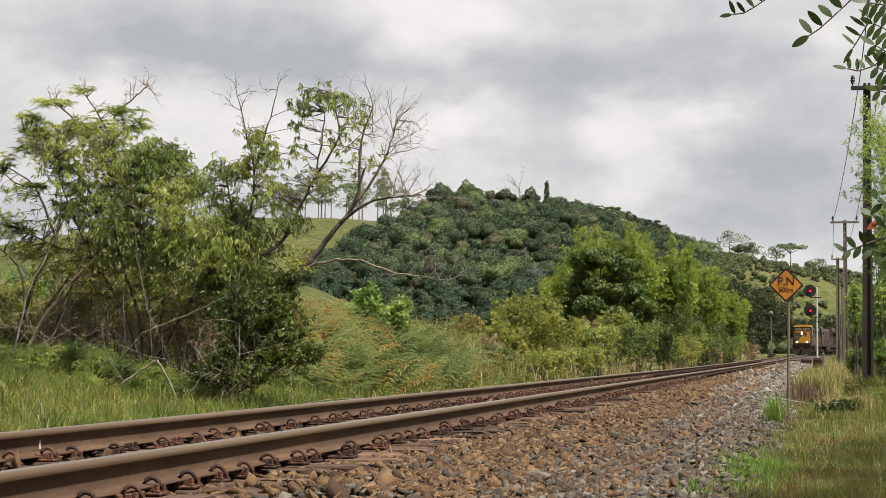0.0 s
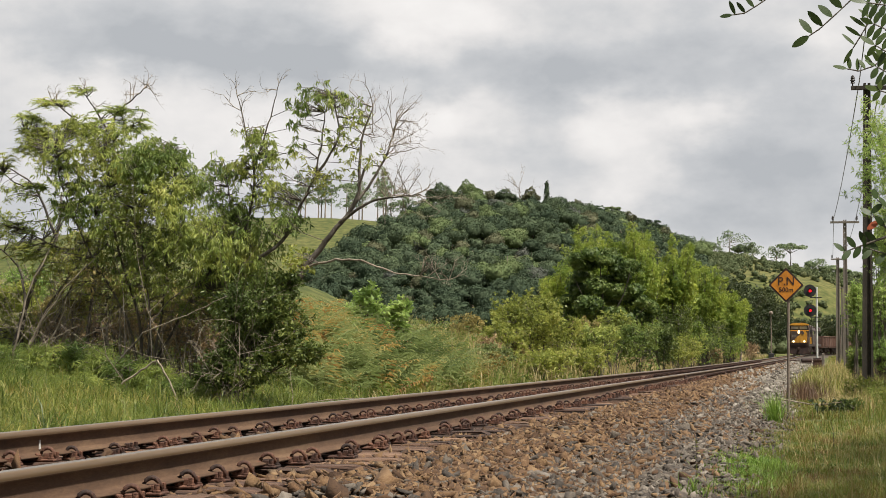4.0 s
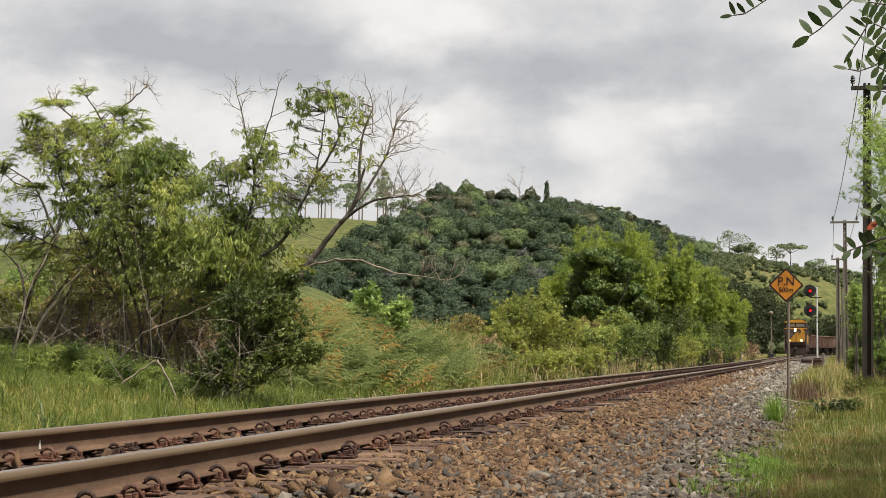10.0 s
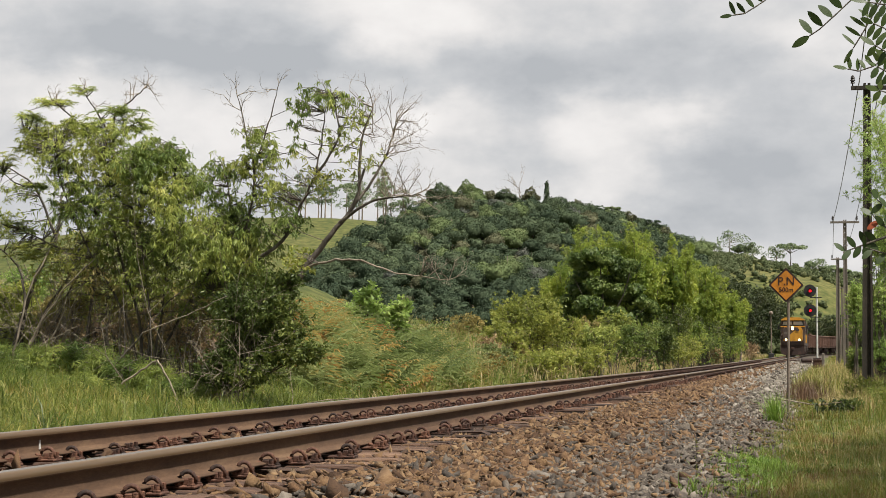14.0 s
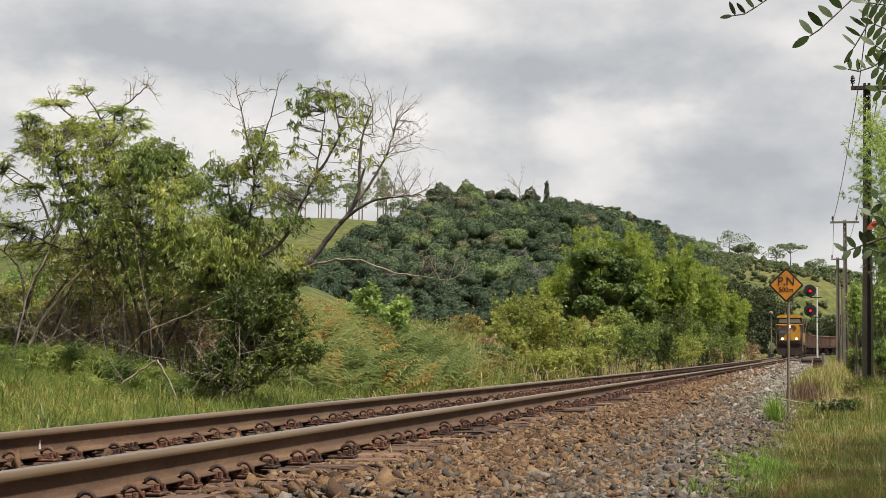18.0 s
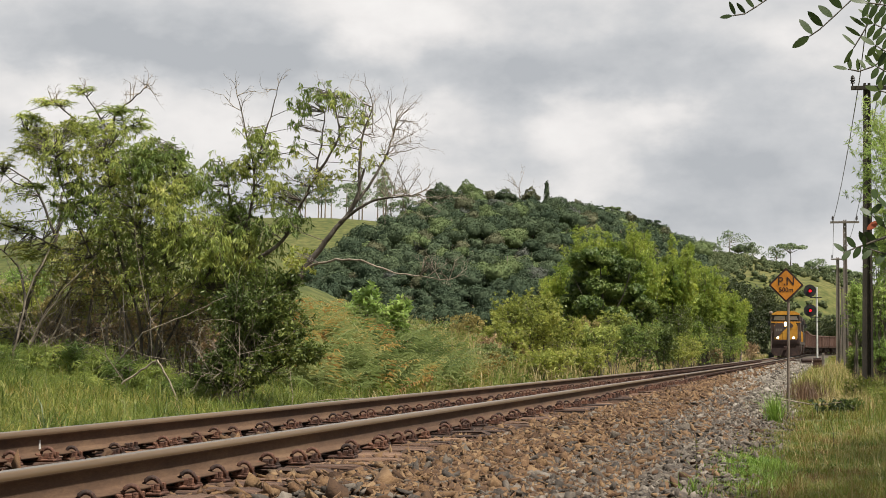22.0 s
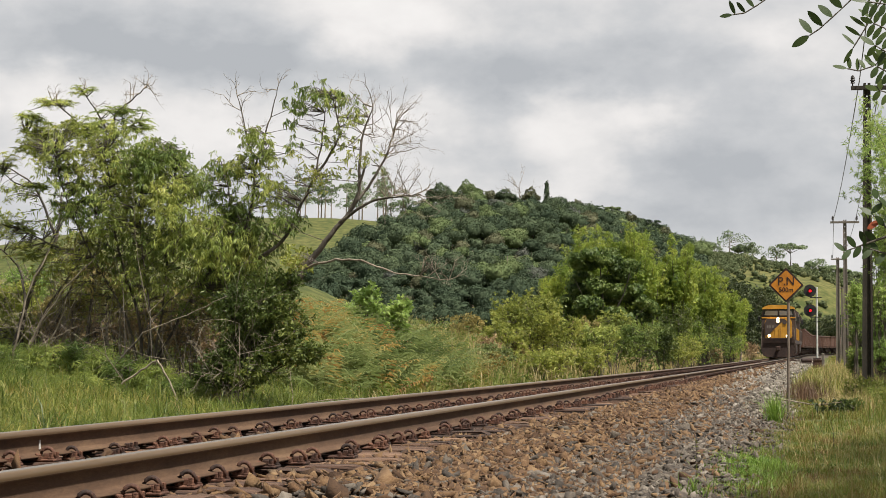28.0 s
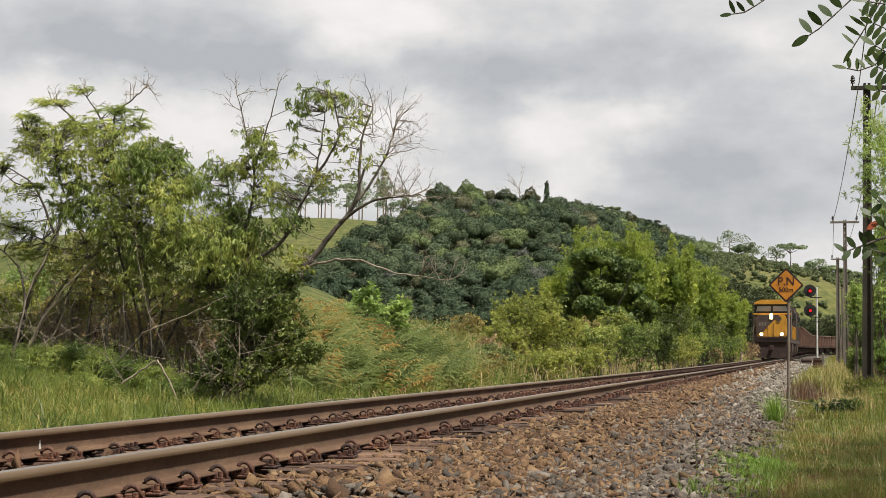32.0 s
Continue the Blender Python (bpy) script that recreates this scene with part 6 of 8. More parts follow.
    for k, (c, r, leaf) in enumerate([((-13.57, 34.80, 0.65), (0.55, 0.55, 0.38), F_SCRUB), ((-12.61, 34.60, 0.80), (0.60, 0.60, 0.45), F_TREE), ((-11.67, 34.40, 0.75), (0.60, 0.60, 0.45), F_SCRUB), ((-10.72, 33.80, 0.64), (0.54, 0.54, 0.41), F_BUSH), ((-13.39, 35.20, 1.24), (0.61, 0.61, 0.41), F_TREE), ((-12.27, 35.20, 1.23), (0.71, 0.71, 0.41), F_BUSH), ((-11.32, 35.00, 1.22), (0.61, 0.61, 0.40), F_TREE), ((-14.16, 34.60, 0.54), (0.50, 0.50, 0.34), F_LIME), ((-12.61, 33.60, 0.34), (0.39, 0.39, 0.21), F_TREE)]):
        bush("undergrowth", "low brushwood filling the gaps between the stems", c, r, leaf, 180 + k, 95, 21, 0.08, 0.025, 0.3, 0.16, group="undergrowth", stems=3)
    for k, (c, r, leaf) in enumerate([((-13.40, 31.60, 0.32), (0.50, 0.45, 0.32), F_GREEN), ((-12.75, 31.40, 0.36), (0.45, 0.40, 0.34), F_TREE), ((-12.20, 31.70, 0.40), (0.42, 0.40, 0.32), F_GREEN), ((-11.65, 31.50, 0.28), (0.45, 0.40, 0.30), F_TREE), ((-11.10, 31.20, 0.15), (0.42, 0.40, 0.26), F_GREEN),
                                      ((-10.55, 31.00, 0.06), (0.40, 0.36, 0.22), F_TREE), ((-12.55, 30.40, 0.02), (0.45, 0.40, 0.22), F_GREEN), ((-11.55, 30.20, -0.04), (0.42, 0.36, 0.20), F_TREE), ((-9.95, 30.40, -0.08), (0.36, 0.34, 0.17), F_GREEN)]):
        bush("weed_clump", "leafy green weeds growing up below the trees", c, r, leaf, 240 + k, 90, 20, 0.14, 0.015, 0.35, 0.19, category="weeds", group="weeds below the trees", stems=5)
    for k, (c, r) in enumerate([((-12.32, 33.50, 0.89), (0.53, 0.53, 0.29)), ((-11.37, 33.20, 0.99), (0.57, 0.57, 0.38)), ((-10.56, 32.80, 0.78), (0.47, 0.47, 0.38)), ((-9.60, 31.50, 0.58), (0.36, 0.36, 0.31)), ((-13.37, 34.00, 0.85), (0.39, 0.39, 0.25))]):
        bush("undergrowth", "withered brown undergrowth in the shade of the trees", c, r, F_DEAD, 160 + k, 60, 21, 0.08, 0.025, 0.3, 0.16, group="undergrowth", stems=3)
    rng = np.random.default_rng(31)
    for k, (at, n, L, aim) in enumerate([((-13.29, 32.50, 0.24), 12, 2.2, (0.9, 0, 1.6)), ((-11.48, 32.50, -0.00), 10, 1.9, (0.1, 0, 1.8)), ((-10.15, 31.40, -0.08), 9, 2.4, (0.1, 0, 2.0)), ((-12.35, 32.50, 0.19), 8, 2.0, (0.2, 0, 1.6)), ((-8.97, 30.40, -0.06), 8, 1.6, (0.3, 0, 1.4)), ((-10.61, 31.30, -0.08), 9, 2.4, (-0.1, 0, 2.2)), ((-12.97, 33.00, 0.39), 16, 1.5, (0.5, 0, 0.9)), ((-12.34, 33.00, 0.39), 16, 1.5, (0.3, 0, 1.0)), ((-11.57, 32.60, 0.29), 16, 1.6, (0.1, 0, 1.0)), ((-10.78, 32.40, 0.20), 16, 1.5, (0.2, 0, 1.0)), ((-10.08, 31.80, 0.11), 16, 1.3, (0.2, 0, 0.9)), ((-13.50, 33.00, 0.39), 16, 1.4, (0.4, 0, 1.0))]):
        g = float(land(at[0], at[1])) - 0.03
        places = [np.array([at[0] + 0.35 * rng.normal(), at[1] + 0.3 * rng.normal(), g]) for _ in range(9)]
        v, t = stick_mesh(bare_twigs(places, rng, n, L, 0.010 if n < 16 else 0.006, 0.6, 2, aim), 4)
        th = thing("dry_scrub", "leafless grey-brown scrub stems standing in the grass", "dry scrub", pose(at[0], at[1], g), "dry scrub under the trees")
        tagged(shared("stem_tangle", mesh_of("stem_tangle", v - np.array([at[0], at[1], g]), t, M_BARK_PALE if n < 16 else M_BARK), th), kind="stuff")
    # a long broken branch leaning over the grass
    th = thing("fallen_branch", "pale broken sticks leaning in the bank grass", "branch", pose(*(-10.70, 29.50, -0.05)))
    o = np.array((-10.70, 29.50, -0.05))
    for pts, r in (([(-10.60, 29.50, 0.04), (-10.28, 29.50, 0.27), (-10.00, 29.50, 0.43)], 0.02), ([(-10.02, 29.50, 0.42), (-9.78, 29.40, 0.09), (-9.52, 29.30, -0.43)], 0.017), ([(-10.37, 29.80, 0.85), (-9.64, 29.80, 1.14), (-8.97, 29.80, 1.43)], 0.011)):
        s, _ = bent(pts, r, r * 0.6, rng, 5, 0.008)
        v, t = stick_mesh(s, 6)
        shared("bough", mesh_of("bough", v - o, t, M_BARK_PALE, True), th)
    # pale bare stems fanning out of the grass
    at = (-13.19, 31.50, 0.15)
    th = thing("bare_shrub", "leafless shrub of pale grey stems fanning out of the grass", "shrub", pose(*at))
    for pts, r in (([(-13.37, 31.50, 0.01), (-13.20, 31.50, 0.78), (-12.98, 31.50, 1.64), (-12.66, 31.60, 2.32)], 0.024), ([(-13.19, 31.50, 0.08), (-12.70, 31.40, 1.06), (-12.21, 31.30, 1.68), (-11.72, 31.30, 2.15)], 0.017), ([(-13.11, 31.40, 0.20), (-12.66, 31.30, 0.66), (-12.41, 31.30, 0.92), (-12.19, 31.20, 1.48)], 0.017),
                   ([(-12.61, 31.30, 0.70), (-12.25, 31.20, 0.87), (-11.95, 31.20, 1.00)], 0.009), ([(-13.23, 31.60, 0.15), (-13.01, 31.80, 0.88), (-12.70, 31.90, 1.41), (-12.18, 32.00, 1.75)], 0.013), ([(-12.95, 31.40, 0.39), (-12.67, 31.20, 0.96), (-12.28, 31.10, 1.29)], 0.01),
                   ([(-12.41, 31.30, 0.92), (-12.16, 31.30, 1.10), (-11.91, 31.30, 1.09)], 0.008), ([(-11.30, 31.20, 0.11), (-11.15, 31.20, 0.77), (-11.27, 31.30, 1.72), (-11.40, 31.30, 2.15)], 0.010), ([(-11.33, 31.00, 0.21), (-11.08, 31.10, 0.58), (-10.72, 31.10, 0.96), (-10.39, 31.20, 1.38), (-9.98, 31.30, 1.71)], 0.014), ([(-10.65, 31.00, -0.07), (-10.63, 31.00, 0.77), (-10.73, 31.10, 1.52)], 0.014)):
        s, _ = bent(pts, r, r * 0.5, rng, 4, 0.012)
        v, t = stick_mesh(s, 5)
        shared("stem", mesh_of("stem", v - np.array(at), t, M_BARK_PALE if pts[0][0] < at[0] + 0.6 else M_BARK, True), th)
    tree("leafy_sapling", "fresh light-green broad-leaved sapling above the ferns", "sapling",
         [([(-10.28, 46.00, 0.36), (-10.32, 46.00, 1.17), (-10.35, 46.00, 1.78)], 0.02, 0.008), ([(-9.74, 46.40, 0.36), (-9.65, 46.40, 1.04), (-9.63, 46.40, 1.58)], 0.015, 0.006)],
         [((-10.35, 46.00, 1.74), (0.45, 0.35, 0.37), 26, 0.13, 14, 0.15, 0.075, 0.25, F_LIME),
          ((-10.60, 46.00, 1.51), (0.32, 0.35, 0.29), 26, 0.13, 14, 0.15, 0.075, 0.25, F_LIME),
          ((-10.11, 46.20, 1.45), (0.37, 0.35, 0.35), 26, 0.13, 14, 0.15, 0.075, 0.25, F_LIME),
          ((-10.28, 46.00, 2.02), (0.21, 0.35, 0.19), 12, 0.13, 14, 0.15, 0.075, 0.25, F_LIME),
          ((-9.67, 46.40, 1.48), (0.29, 0.35, 0.35), 26, 0.13, 14, 0.15, 0.075, 0.25, F_LIME),
          ((-9.52, 46.40, 1.70), (0.16, 0.35, 0.16), 12, 0.13, 14, 0.15, 0.075, 0.25, F_LIME),
          ((-10.35, 46.00, 1.24), (0.53, 0.35, 0.27), 26, 0.13, 14, 0.15, 0.075, 0.25, F_LIME),
          ((-9.67, 46.40, 1.18), (0.35, 0.35, 0.21), 26, 0.13, 14, 0.15, 0.075, 0.25, F_LIME)], 26, sway=0.5)


lineside_trees()


def lineside_bushes():
    G = "shrubs along the line"
    for k, (c, r, leaf, n) in enumerate([
            ((-9.34, 66.00, 1.36), (1.25, 1.2, 1.15), F_BUSH, 190), ((-9.81, 64.00, 0.87), (0.8, 0.8, 0.8), F_BUSH, 120), ((-8.43, 68.00, 1.09), (0.9, 0.9, 1.0), F_BUSH, 140),
            ((-7.67, 74.00, 0.93), (0.9, 0.9, 0.8), F_TREE, 130), ((-6.51, 78.00, 0.95), (1.1, 1.0, 1.1), F_GREEN, 170), ((-5.90, 82.00, 0.85), (0.7, 0.8, 0.95), F_DARK, 130),
            ((-7.88, 72.00, 0.29), (0.9, 0.8, 0.5), F_BUSH, 110), ((-8.23, 62.00, 0.23), (1.0, 0.8, 0.45), F_BUSH, 110), ((-9.40, 58.00, 0.33), (0.9, 0.8, 0.45), F_FERN, 110),
            ((-6.14, 125.00, 1.59), (1.6, 1.6, 1.5), F_DARK, 190), ((-8.29, 86.00, 1.25), (1.0, 1.0, 0.9), F_GREEN, 130), ((-6.99, 108.00, 1.90), (1.0, 1.0, 1.5), F_DARK, 150), ((-5.77, 146.00, 0.85), (1.0, 1.0, 0.8), F_DEAD, 90), ((-3.99, 150.00, 0.86), (0.9, 1.0, 0.6), F_DEAD, 80), ((-6.21, 105.00, 0.81), (1.0, 1.0, 0.8), F_BUSH, 130), ((-6.41, 122.00, 0.93), (1.20, 1.20, 0.99), F_GREEN, 110), ((-6.34, 100.00, 0.56), (0.81, 0.81, 0.63), F_BUSH, 90), ((-5.29, 132.00, 1.19), (1.14, 1.14, 1.14), F_GREEN, 100), ((-5.56, 126.00, 0.44), (0.58, 0.58, 0.51), F_DRY, 60), ((-6.74, 118.00, 1.52), (1.02, 1.02, 1.16), F_BAMBOO, 110), ((-9.92, 66.00, 1.65), (0.57, 0.57, 0.76), F_BUSH, 90), ((-9.12, 68.00, 1.88), (0.79, 0.79, 0.79), F_BUSH, 120), ((-8.42, 76.00, 1.38), (0.53, 0.53, 0.57), F_SCRUB, 70), ((-7.71, 80.00, 1.65), (0.79, 0.79, 0.60), F_BUSH, 90), ((-11.33, 60.00, 0.85), (0.55, 0.55, 0.45), F_SCRUB, 70), ((-10.79, 62.00, 1.31), (0.6, 0.6, 0.5), F_SCRUB, 80), ((-9.73, 60.00, 0.67), (0.5, 0.5, 0.4), F_DEAD, 50), ((-10.44, 58.00, 0.24), (0.5, 0.5, 0.35), F_SCRUB, 60), ((-9.53, 64.00, 0.50), (0.5, 0.5, 0.4), F_SCRUB, 60), ((-11.16, 56.00, 0.33), (0.45, 0.45, 0.35), F_BUSH, 60)]):
        bush("lineside_bush", "withered red-brown bush on the earth bank" if leaf == F_DEAD else "sparse olive-brown scrub bush in the bank grass" if leaf == F_SCRUB else "leafy yellow-green bush on the bank beside the track" if leaf in (F_BUSH, F_FERN) else "leafy green bush on the bank beside the track", c, r, leaf, 40 + k, n, 26, 0.11, 0.045, 0.15, 0.24, group=G)


lineside_bushes()


def bamboo(name, label, centre, radii, seed, leaf, culms=60, size=0.17):
    """A clump of arching culms: plumes of narrow leaves along the upper part of each, hanging from its sides."""
    rng = np.random.default_rng(seed)
    cx, cy, cz = centre
    g = float(land(cx, cy))
    th = thing(name, label, "bamboo", pose(cx, cy, g), "bamboo clumps beyond the line")
    segs, places, grow = [], [], []
    for k in range(culms):
        a = 2 * math.pi * rng.random()
        f = rng.random() ** 0.55
        foot = np.array([0.3 * radii[0] * f * math.cos(a), 0.3 * radii[1] * f * math.sin(a), -0.1])
        top = cz + radii[2] * (1 - 0.6 * f * f) - g
        tip = np.array([radii[0] * f * math.cos(a), radii[1] * f * math.sin(a), top * (0.76 + 0.30 * rng.random())])
        mid = foot * 0.6 + tip * 0.4 + np.array([0, 0, tip[2] * 0.26])
        s, line = bent([foot, mid, tip], 0.035, 0.008, rng, 8, 0.03)
        segs += s
        n = len(line)
        for i in range(4, n):
            places.append(line[i])
            grow.append(1.15 - 0.75 * i / n)
    P, w = np.array(places), np.array(grow)
    idx = rng.integers(len(P), size=int(len(P) * 3.4))
    c = P[idx] + rng.normal(size=(len(idx), 3)) * [0.34, 0.34, 0.22] * w[idx][:, None] - np.array([0, 0, 0.12])
    v, t = stick_mesh(segs, 4)
    tagged(shared("culm_tangle", mesh_of("culm_tangle", v, t, M_BARK, True), th), kind="stuff")
    ln = cluster_leaves(c, 0.26 * w[idx] + 0.05, 21, size, size * 0.19, 0.65, rng, 0.8)
    hearts = [ln]
    for k in range(7):
        a, f = 2 * math.pi * k / 7 + rng.random(), 0.45 if k else 0
        c = np.array([radii[0] * f * math.cos(a), radii[1] * f * math.sin(a), cz - g + radii[2] * (0.25 * rng.random() - 0.25 * (k > 0))])
        hearts.append(crown_mesh(c, np.array([0.42, 0.42, 0.45]) * radii, rng, 420, 0.15, 16, -0.9, 0.85))
    v, t = gather(*hearts)
    ob = shared("crown", mesh_of("crown", v, t, leaf), th)
    SWAYING.append((ob, 0.35, 6.0, seed))
    return th


for k, (c, r, n, size) in enumerate([((-11.75, 112.00, 5.04), (2.13, 2.13, 2.97), 50, 0.8), ((-13.14, 110.00, 4.02), (1.52, 1.52, 1.97), 30, 0.8), ((-9.32, 112.00, 4.86), (1.94, 1.94, 3.23), 46, 0.8), ((-7.66, 116.00, 4.51), (1.84, 1.84, 3.08), 38, 0.85), ((-6.45, 128.00, 3.81), (1.70, 1.70, 2.73), 30, 0.9), ((-5.20, 136.00, 3.23), (1.33, 1.33, 2.36), 22, 1.0)]):
    bamboo("bamboo_clump", "tall arching bamboo clump with yellow-green plumes of foliage", c, r, 60 + k, F_BAMBOO, n, 0.2 * size)


def broad_trees():
    """A leafy tree in front of the bamboo, its boughs apart with dark gaps between them."""
    th = tree("broad_tree", "broad leafy dark green tree standing before the bamboo", "tree",
              [([(-10.08, 100.00, 0.22), (-10.12, 100.00, 2.53), (-10.29, 100.00, 5.13)], 0.1, 0.02), ([(-10.10, 100.00, 1.37), (-10.93, 100.00, 3.11), (-11.66, 100.00, 4.56)], 0.05, 0.012), ([(-10.10, 100.00, 1.95), (-9.19, 100.00, 3.39), (-8.75, 100.00, 4.83)], 0.05, 0.012), ([(-10.10, 100.00, 1.08), (-8.91, 100.00, 1.95), (-8.04, 100.00, 2.95)], 0.05, 0.012)],
              [], 70, bark=M_BARK_DARK)
    base = np.array(th.matrix_basis.translation)
    rng = np.random.default_rng(71)
    lots = []
    for c, r in [((-11.12, 100.49, 5.16), (0.97, 1.10, 0.65)), ((-10.00, 100.97, 5.41), (0.93, 1.10, 0.57)), ((-9.00, 101.18, 4.88), (0.89, 1.10, 0.66)), ((-11.71, 101.77, 4.19), (0.85, 1.10, 0.62)), ((-10.30, 100.96, 3.86), (0.93, 1.10, 0.70)), ((-9.06, 101.69, 3.58), (0.89, 1.10, 0.66)), ((-10.73, 98.12, 2.83), (0.82, 1.10, 0.59)), ((-9.62, 99.86, 2.52), (0.88, 1.10, 0.56)), ((-8.33, 101.77, 2.85), (0.75, 1.10, 0.66)), ((-12.17, 100.60, 3.13), (0.60, 1.10, 0.52))]:
        for k in range(6):
            p = np.array(c) + rng.normal(size=3) * [0.42, 0.5, 0.42] * np.array(r)
            lots.append(crown_mesh(p, np.array(r) * (0.55 + 0.3 * rng.random()), rng, 330, 0.13, 16, -0.7, 0.85))
    v, t = gather(*lots)
    ob = shared("crown", mesh_of("crown", v - base, t, F_BROAD), th)
    SWAYING.append((ob, 0.2, 5.0, 70))


broad_trees()


def far_line_trees():
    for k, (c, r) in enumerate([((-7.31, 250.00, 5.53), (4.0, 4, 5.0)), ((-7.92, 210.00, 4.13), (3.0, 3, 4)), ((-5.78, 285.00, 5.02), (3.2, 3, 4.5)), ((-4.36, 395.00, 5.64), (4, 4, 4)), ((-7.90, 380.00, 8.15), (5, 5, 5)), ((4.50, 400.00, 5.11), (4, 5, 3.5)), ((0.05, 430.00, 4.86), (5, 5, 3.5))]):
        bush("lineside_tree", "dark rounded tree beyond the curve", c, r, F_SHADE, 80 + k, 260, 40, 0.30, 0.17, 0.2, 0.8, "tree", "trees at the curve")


far_line_trees()


def right_side():
    # bamboo sprays over the pole
    rng = np.random.default_rng(91)
    x, y, z = (1.89, 46.00, -0.67)
    th = thing("bamboo_sprays", "thin arching bamboo with sparse yellow-green leaves beside the pole", "bamboo", pose(x, y, z))
    segs, cl = [], []
    for k in range(58):
        f = rng.random()
        top = np.array((1.94, 46.00, 6.34)) + np.array([rng.normal() * 0.35 - 0.1 + (0.5 * f), rng.normal() * 0.8, -4.6 * f])
        foot = np.array([x + 0.5 + rng.normal() * 0.25, y + rng.normal() * 0.4, z])
        s, line = bent([foot, foot * 0.4 + top * 0.6 + np.array([0.25, 0, 0.5]), top], 0.009, 0.003, rng, 8, 0.02)
        segs += s
        cl += line[6:]
    c = np.repeat(np.array(cl), 3, 0)
    c = c + rng.normal(size=c.shape) * 0.14
    v, t = stick_mesh(segs, 5)
    o = np.array([x, y, z])
    tagged(shared("culm_tangle", mesh_of("culm_tangle", v - o, t, M_BARK, True), th), kind="stuff")
    v, t = cluster_leaves(c, 0.14, 12, 0.13, 0.02, 0.25, rng, 0.9)
    ob = shared("crown", mesh_of("crown", v - o, t, F_LIME), th)
    SWAYING.append((ob, 0.5, 4.3, 2))
    for k, (c, r, leaf) in enumerate([((2.44, 58.00, 3.11), (0.7, 0.8, 1.2), F_LIME), ((2.01, 57.00, 1.14), (0.5, 0.8, 0.9), F_LIME), ((2.49, 60.00, 0.33), (0.6, 0.8, 1.0), F_LIME), ((2.85, 62.00, 2.06), (0.7, 0.8, 1.5), F_BAMBOO), ((1.93, 70.00, 0.89), (0.35, 0.8, 0.7), F_DARK), ((2.13, 56.00, 3.33), (0.36, 0.36, 0.97), F_LIME), ((2.05, 56.00, 1.83), (0.39, 0.39, 0.97), F_LIME), ((2.12, 56.00, 0.49), (0.42, 0.42, 0.81), F_LIME), ((1.50, 60.00, 1.93), (0.17, 0.17, 0.87), F_LIME), ((1.50, 62.00, 0.32), (0.21, 0.21, 0.43), F_GREEN), ((2.35, 80.00, 2.08), (1.0, 1.0, 1.6), F_BAMBOO)]):
        bush("verge_bush", "loose green bush in the verge grass", c, r, leaf, 110 + k, 120, 22, 0.10, 0.028, 0.2, 0.16, group="verge bushes")


right_side()


def pinnate(line, pairs, above, below, length, width, rng):
    """A curved stalk with leaflets along one or both of its sides and one at its tip."""
    pts = np.array(line)
    segs = [np.concatenate([p, q, [0.0022, 0.0018]]) for p, q in zip(pts, pts[1:])]
    run = np.concatenate([[0], np.cumsum(np.linalg.norm(np.diff(pts, axis=0), axis=1))]) / np.linalg.norm(np.diff(pts, axis=0), axis=1).sum()
    b, w = [], []
    for k in range(pairs):
        f = 0.10 + 0.84 * k / (pairs - 1)
        i = min(int(np.searchsorted(run, f, "right")) - 1, len(pts) - 2)
        p = pts[i] + (pts[i + 1] - pts[i]) * (f - run[i]) / (run[i + 1] - run[i])
        d = unit(pts[i + 1] - pts[i])
        side = unit(np.cross(d, np.array([0.15, -1.0, 0.1])))
        side = side if side[2] > 0 else -side
        for sg in [1] * above + [-1] * below:
            b.append(p)
            w.append(d * (0.35 - 0.5 * abs(d[2])) + sg * side + rng.normal(size=3) * 0.09)
    b.append(pts[-1])
    w.append(pts[-1] - pts[-2])
    b, w = np.array(b), np.array(w)
    v, t = oval_leaves(b, unit(w), length * (0.85 + 0.25 * rng.random(len(b))), width, rng)
    return segs, (v, t)


def oval_leaves(base, way, length, width, rng):
    """Rounded leaflets, eight-cornered, turned broadly to one side."""
    n = len(base)
    way = unit(way)
    face = unit(np.array([0.1, -1.0, 0.35]) + rng.normal(size=(n, 3)) * 0.35)
    side = unit(np.cross(way, face))
    up = np.cross(side, way)
    half = [(0.08, 0.2), (0.25, 0.42), (0.48, 0.5), (0.70, 0.43), (0.88, 0.25)]
    prof = [(0.0, 0.0)] + half + [(1.0, 0.0)] + [(a, -b) for a, b in half[::-1]]
    L, W = np.broadcast_to(length, (n,))[:, None], width
    v = np.stack([base + way * L * a + side * W * b + up * W * 0.12 * abs(b) for a, b in prof], 1).reshape(-1, 3)
    o = np.arange(n)[:, None] * 12
    t = np.concatenate([o + [0, 1, 11]] + [o + [k, k + 1, 12 - k] for k in range(1, 6)] + [o + [k + 1, 11 - k, 12 - k] for k in range(1, 5)], 1).reshape(-1, 3)
    return v, t


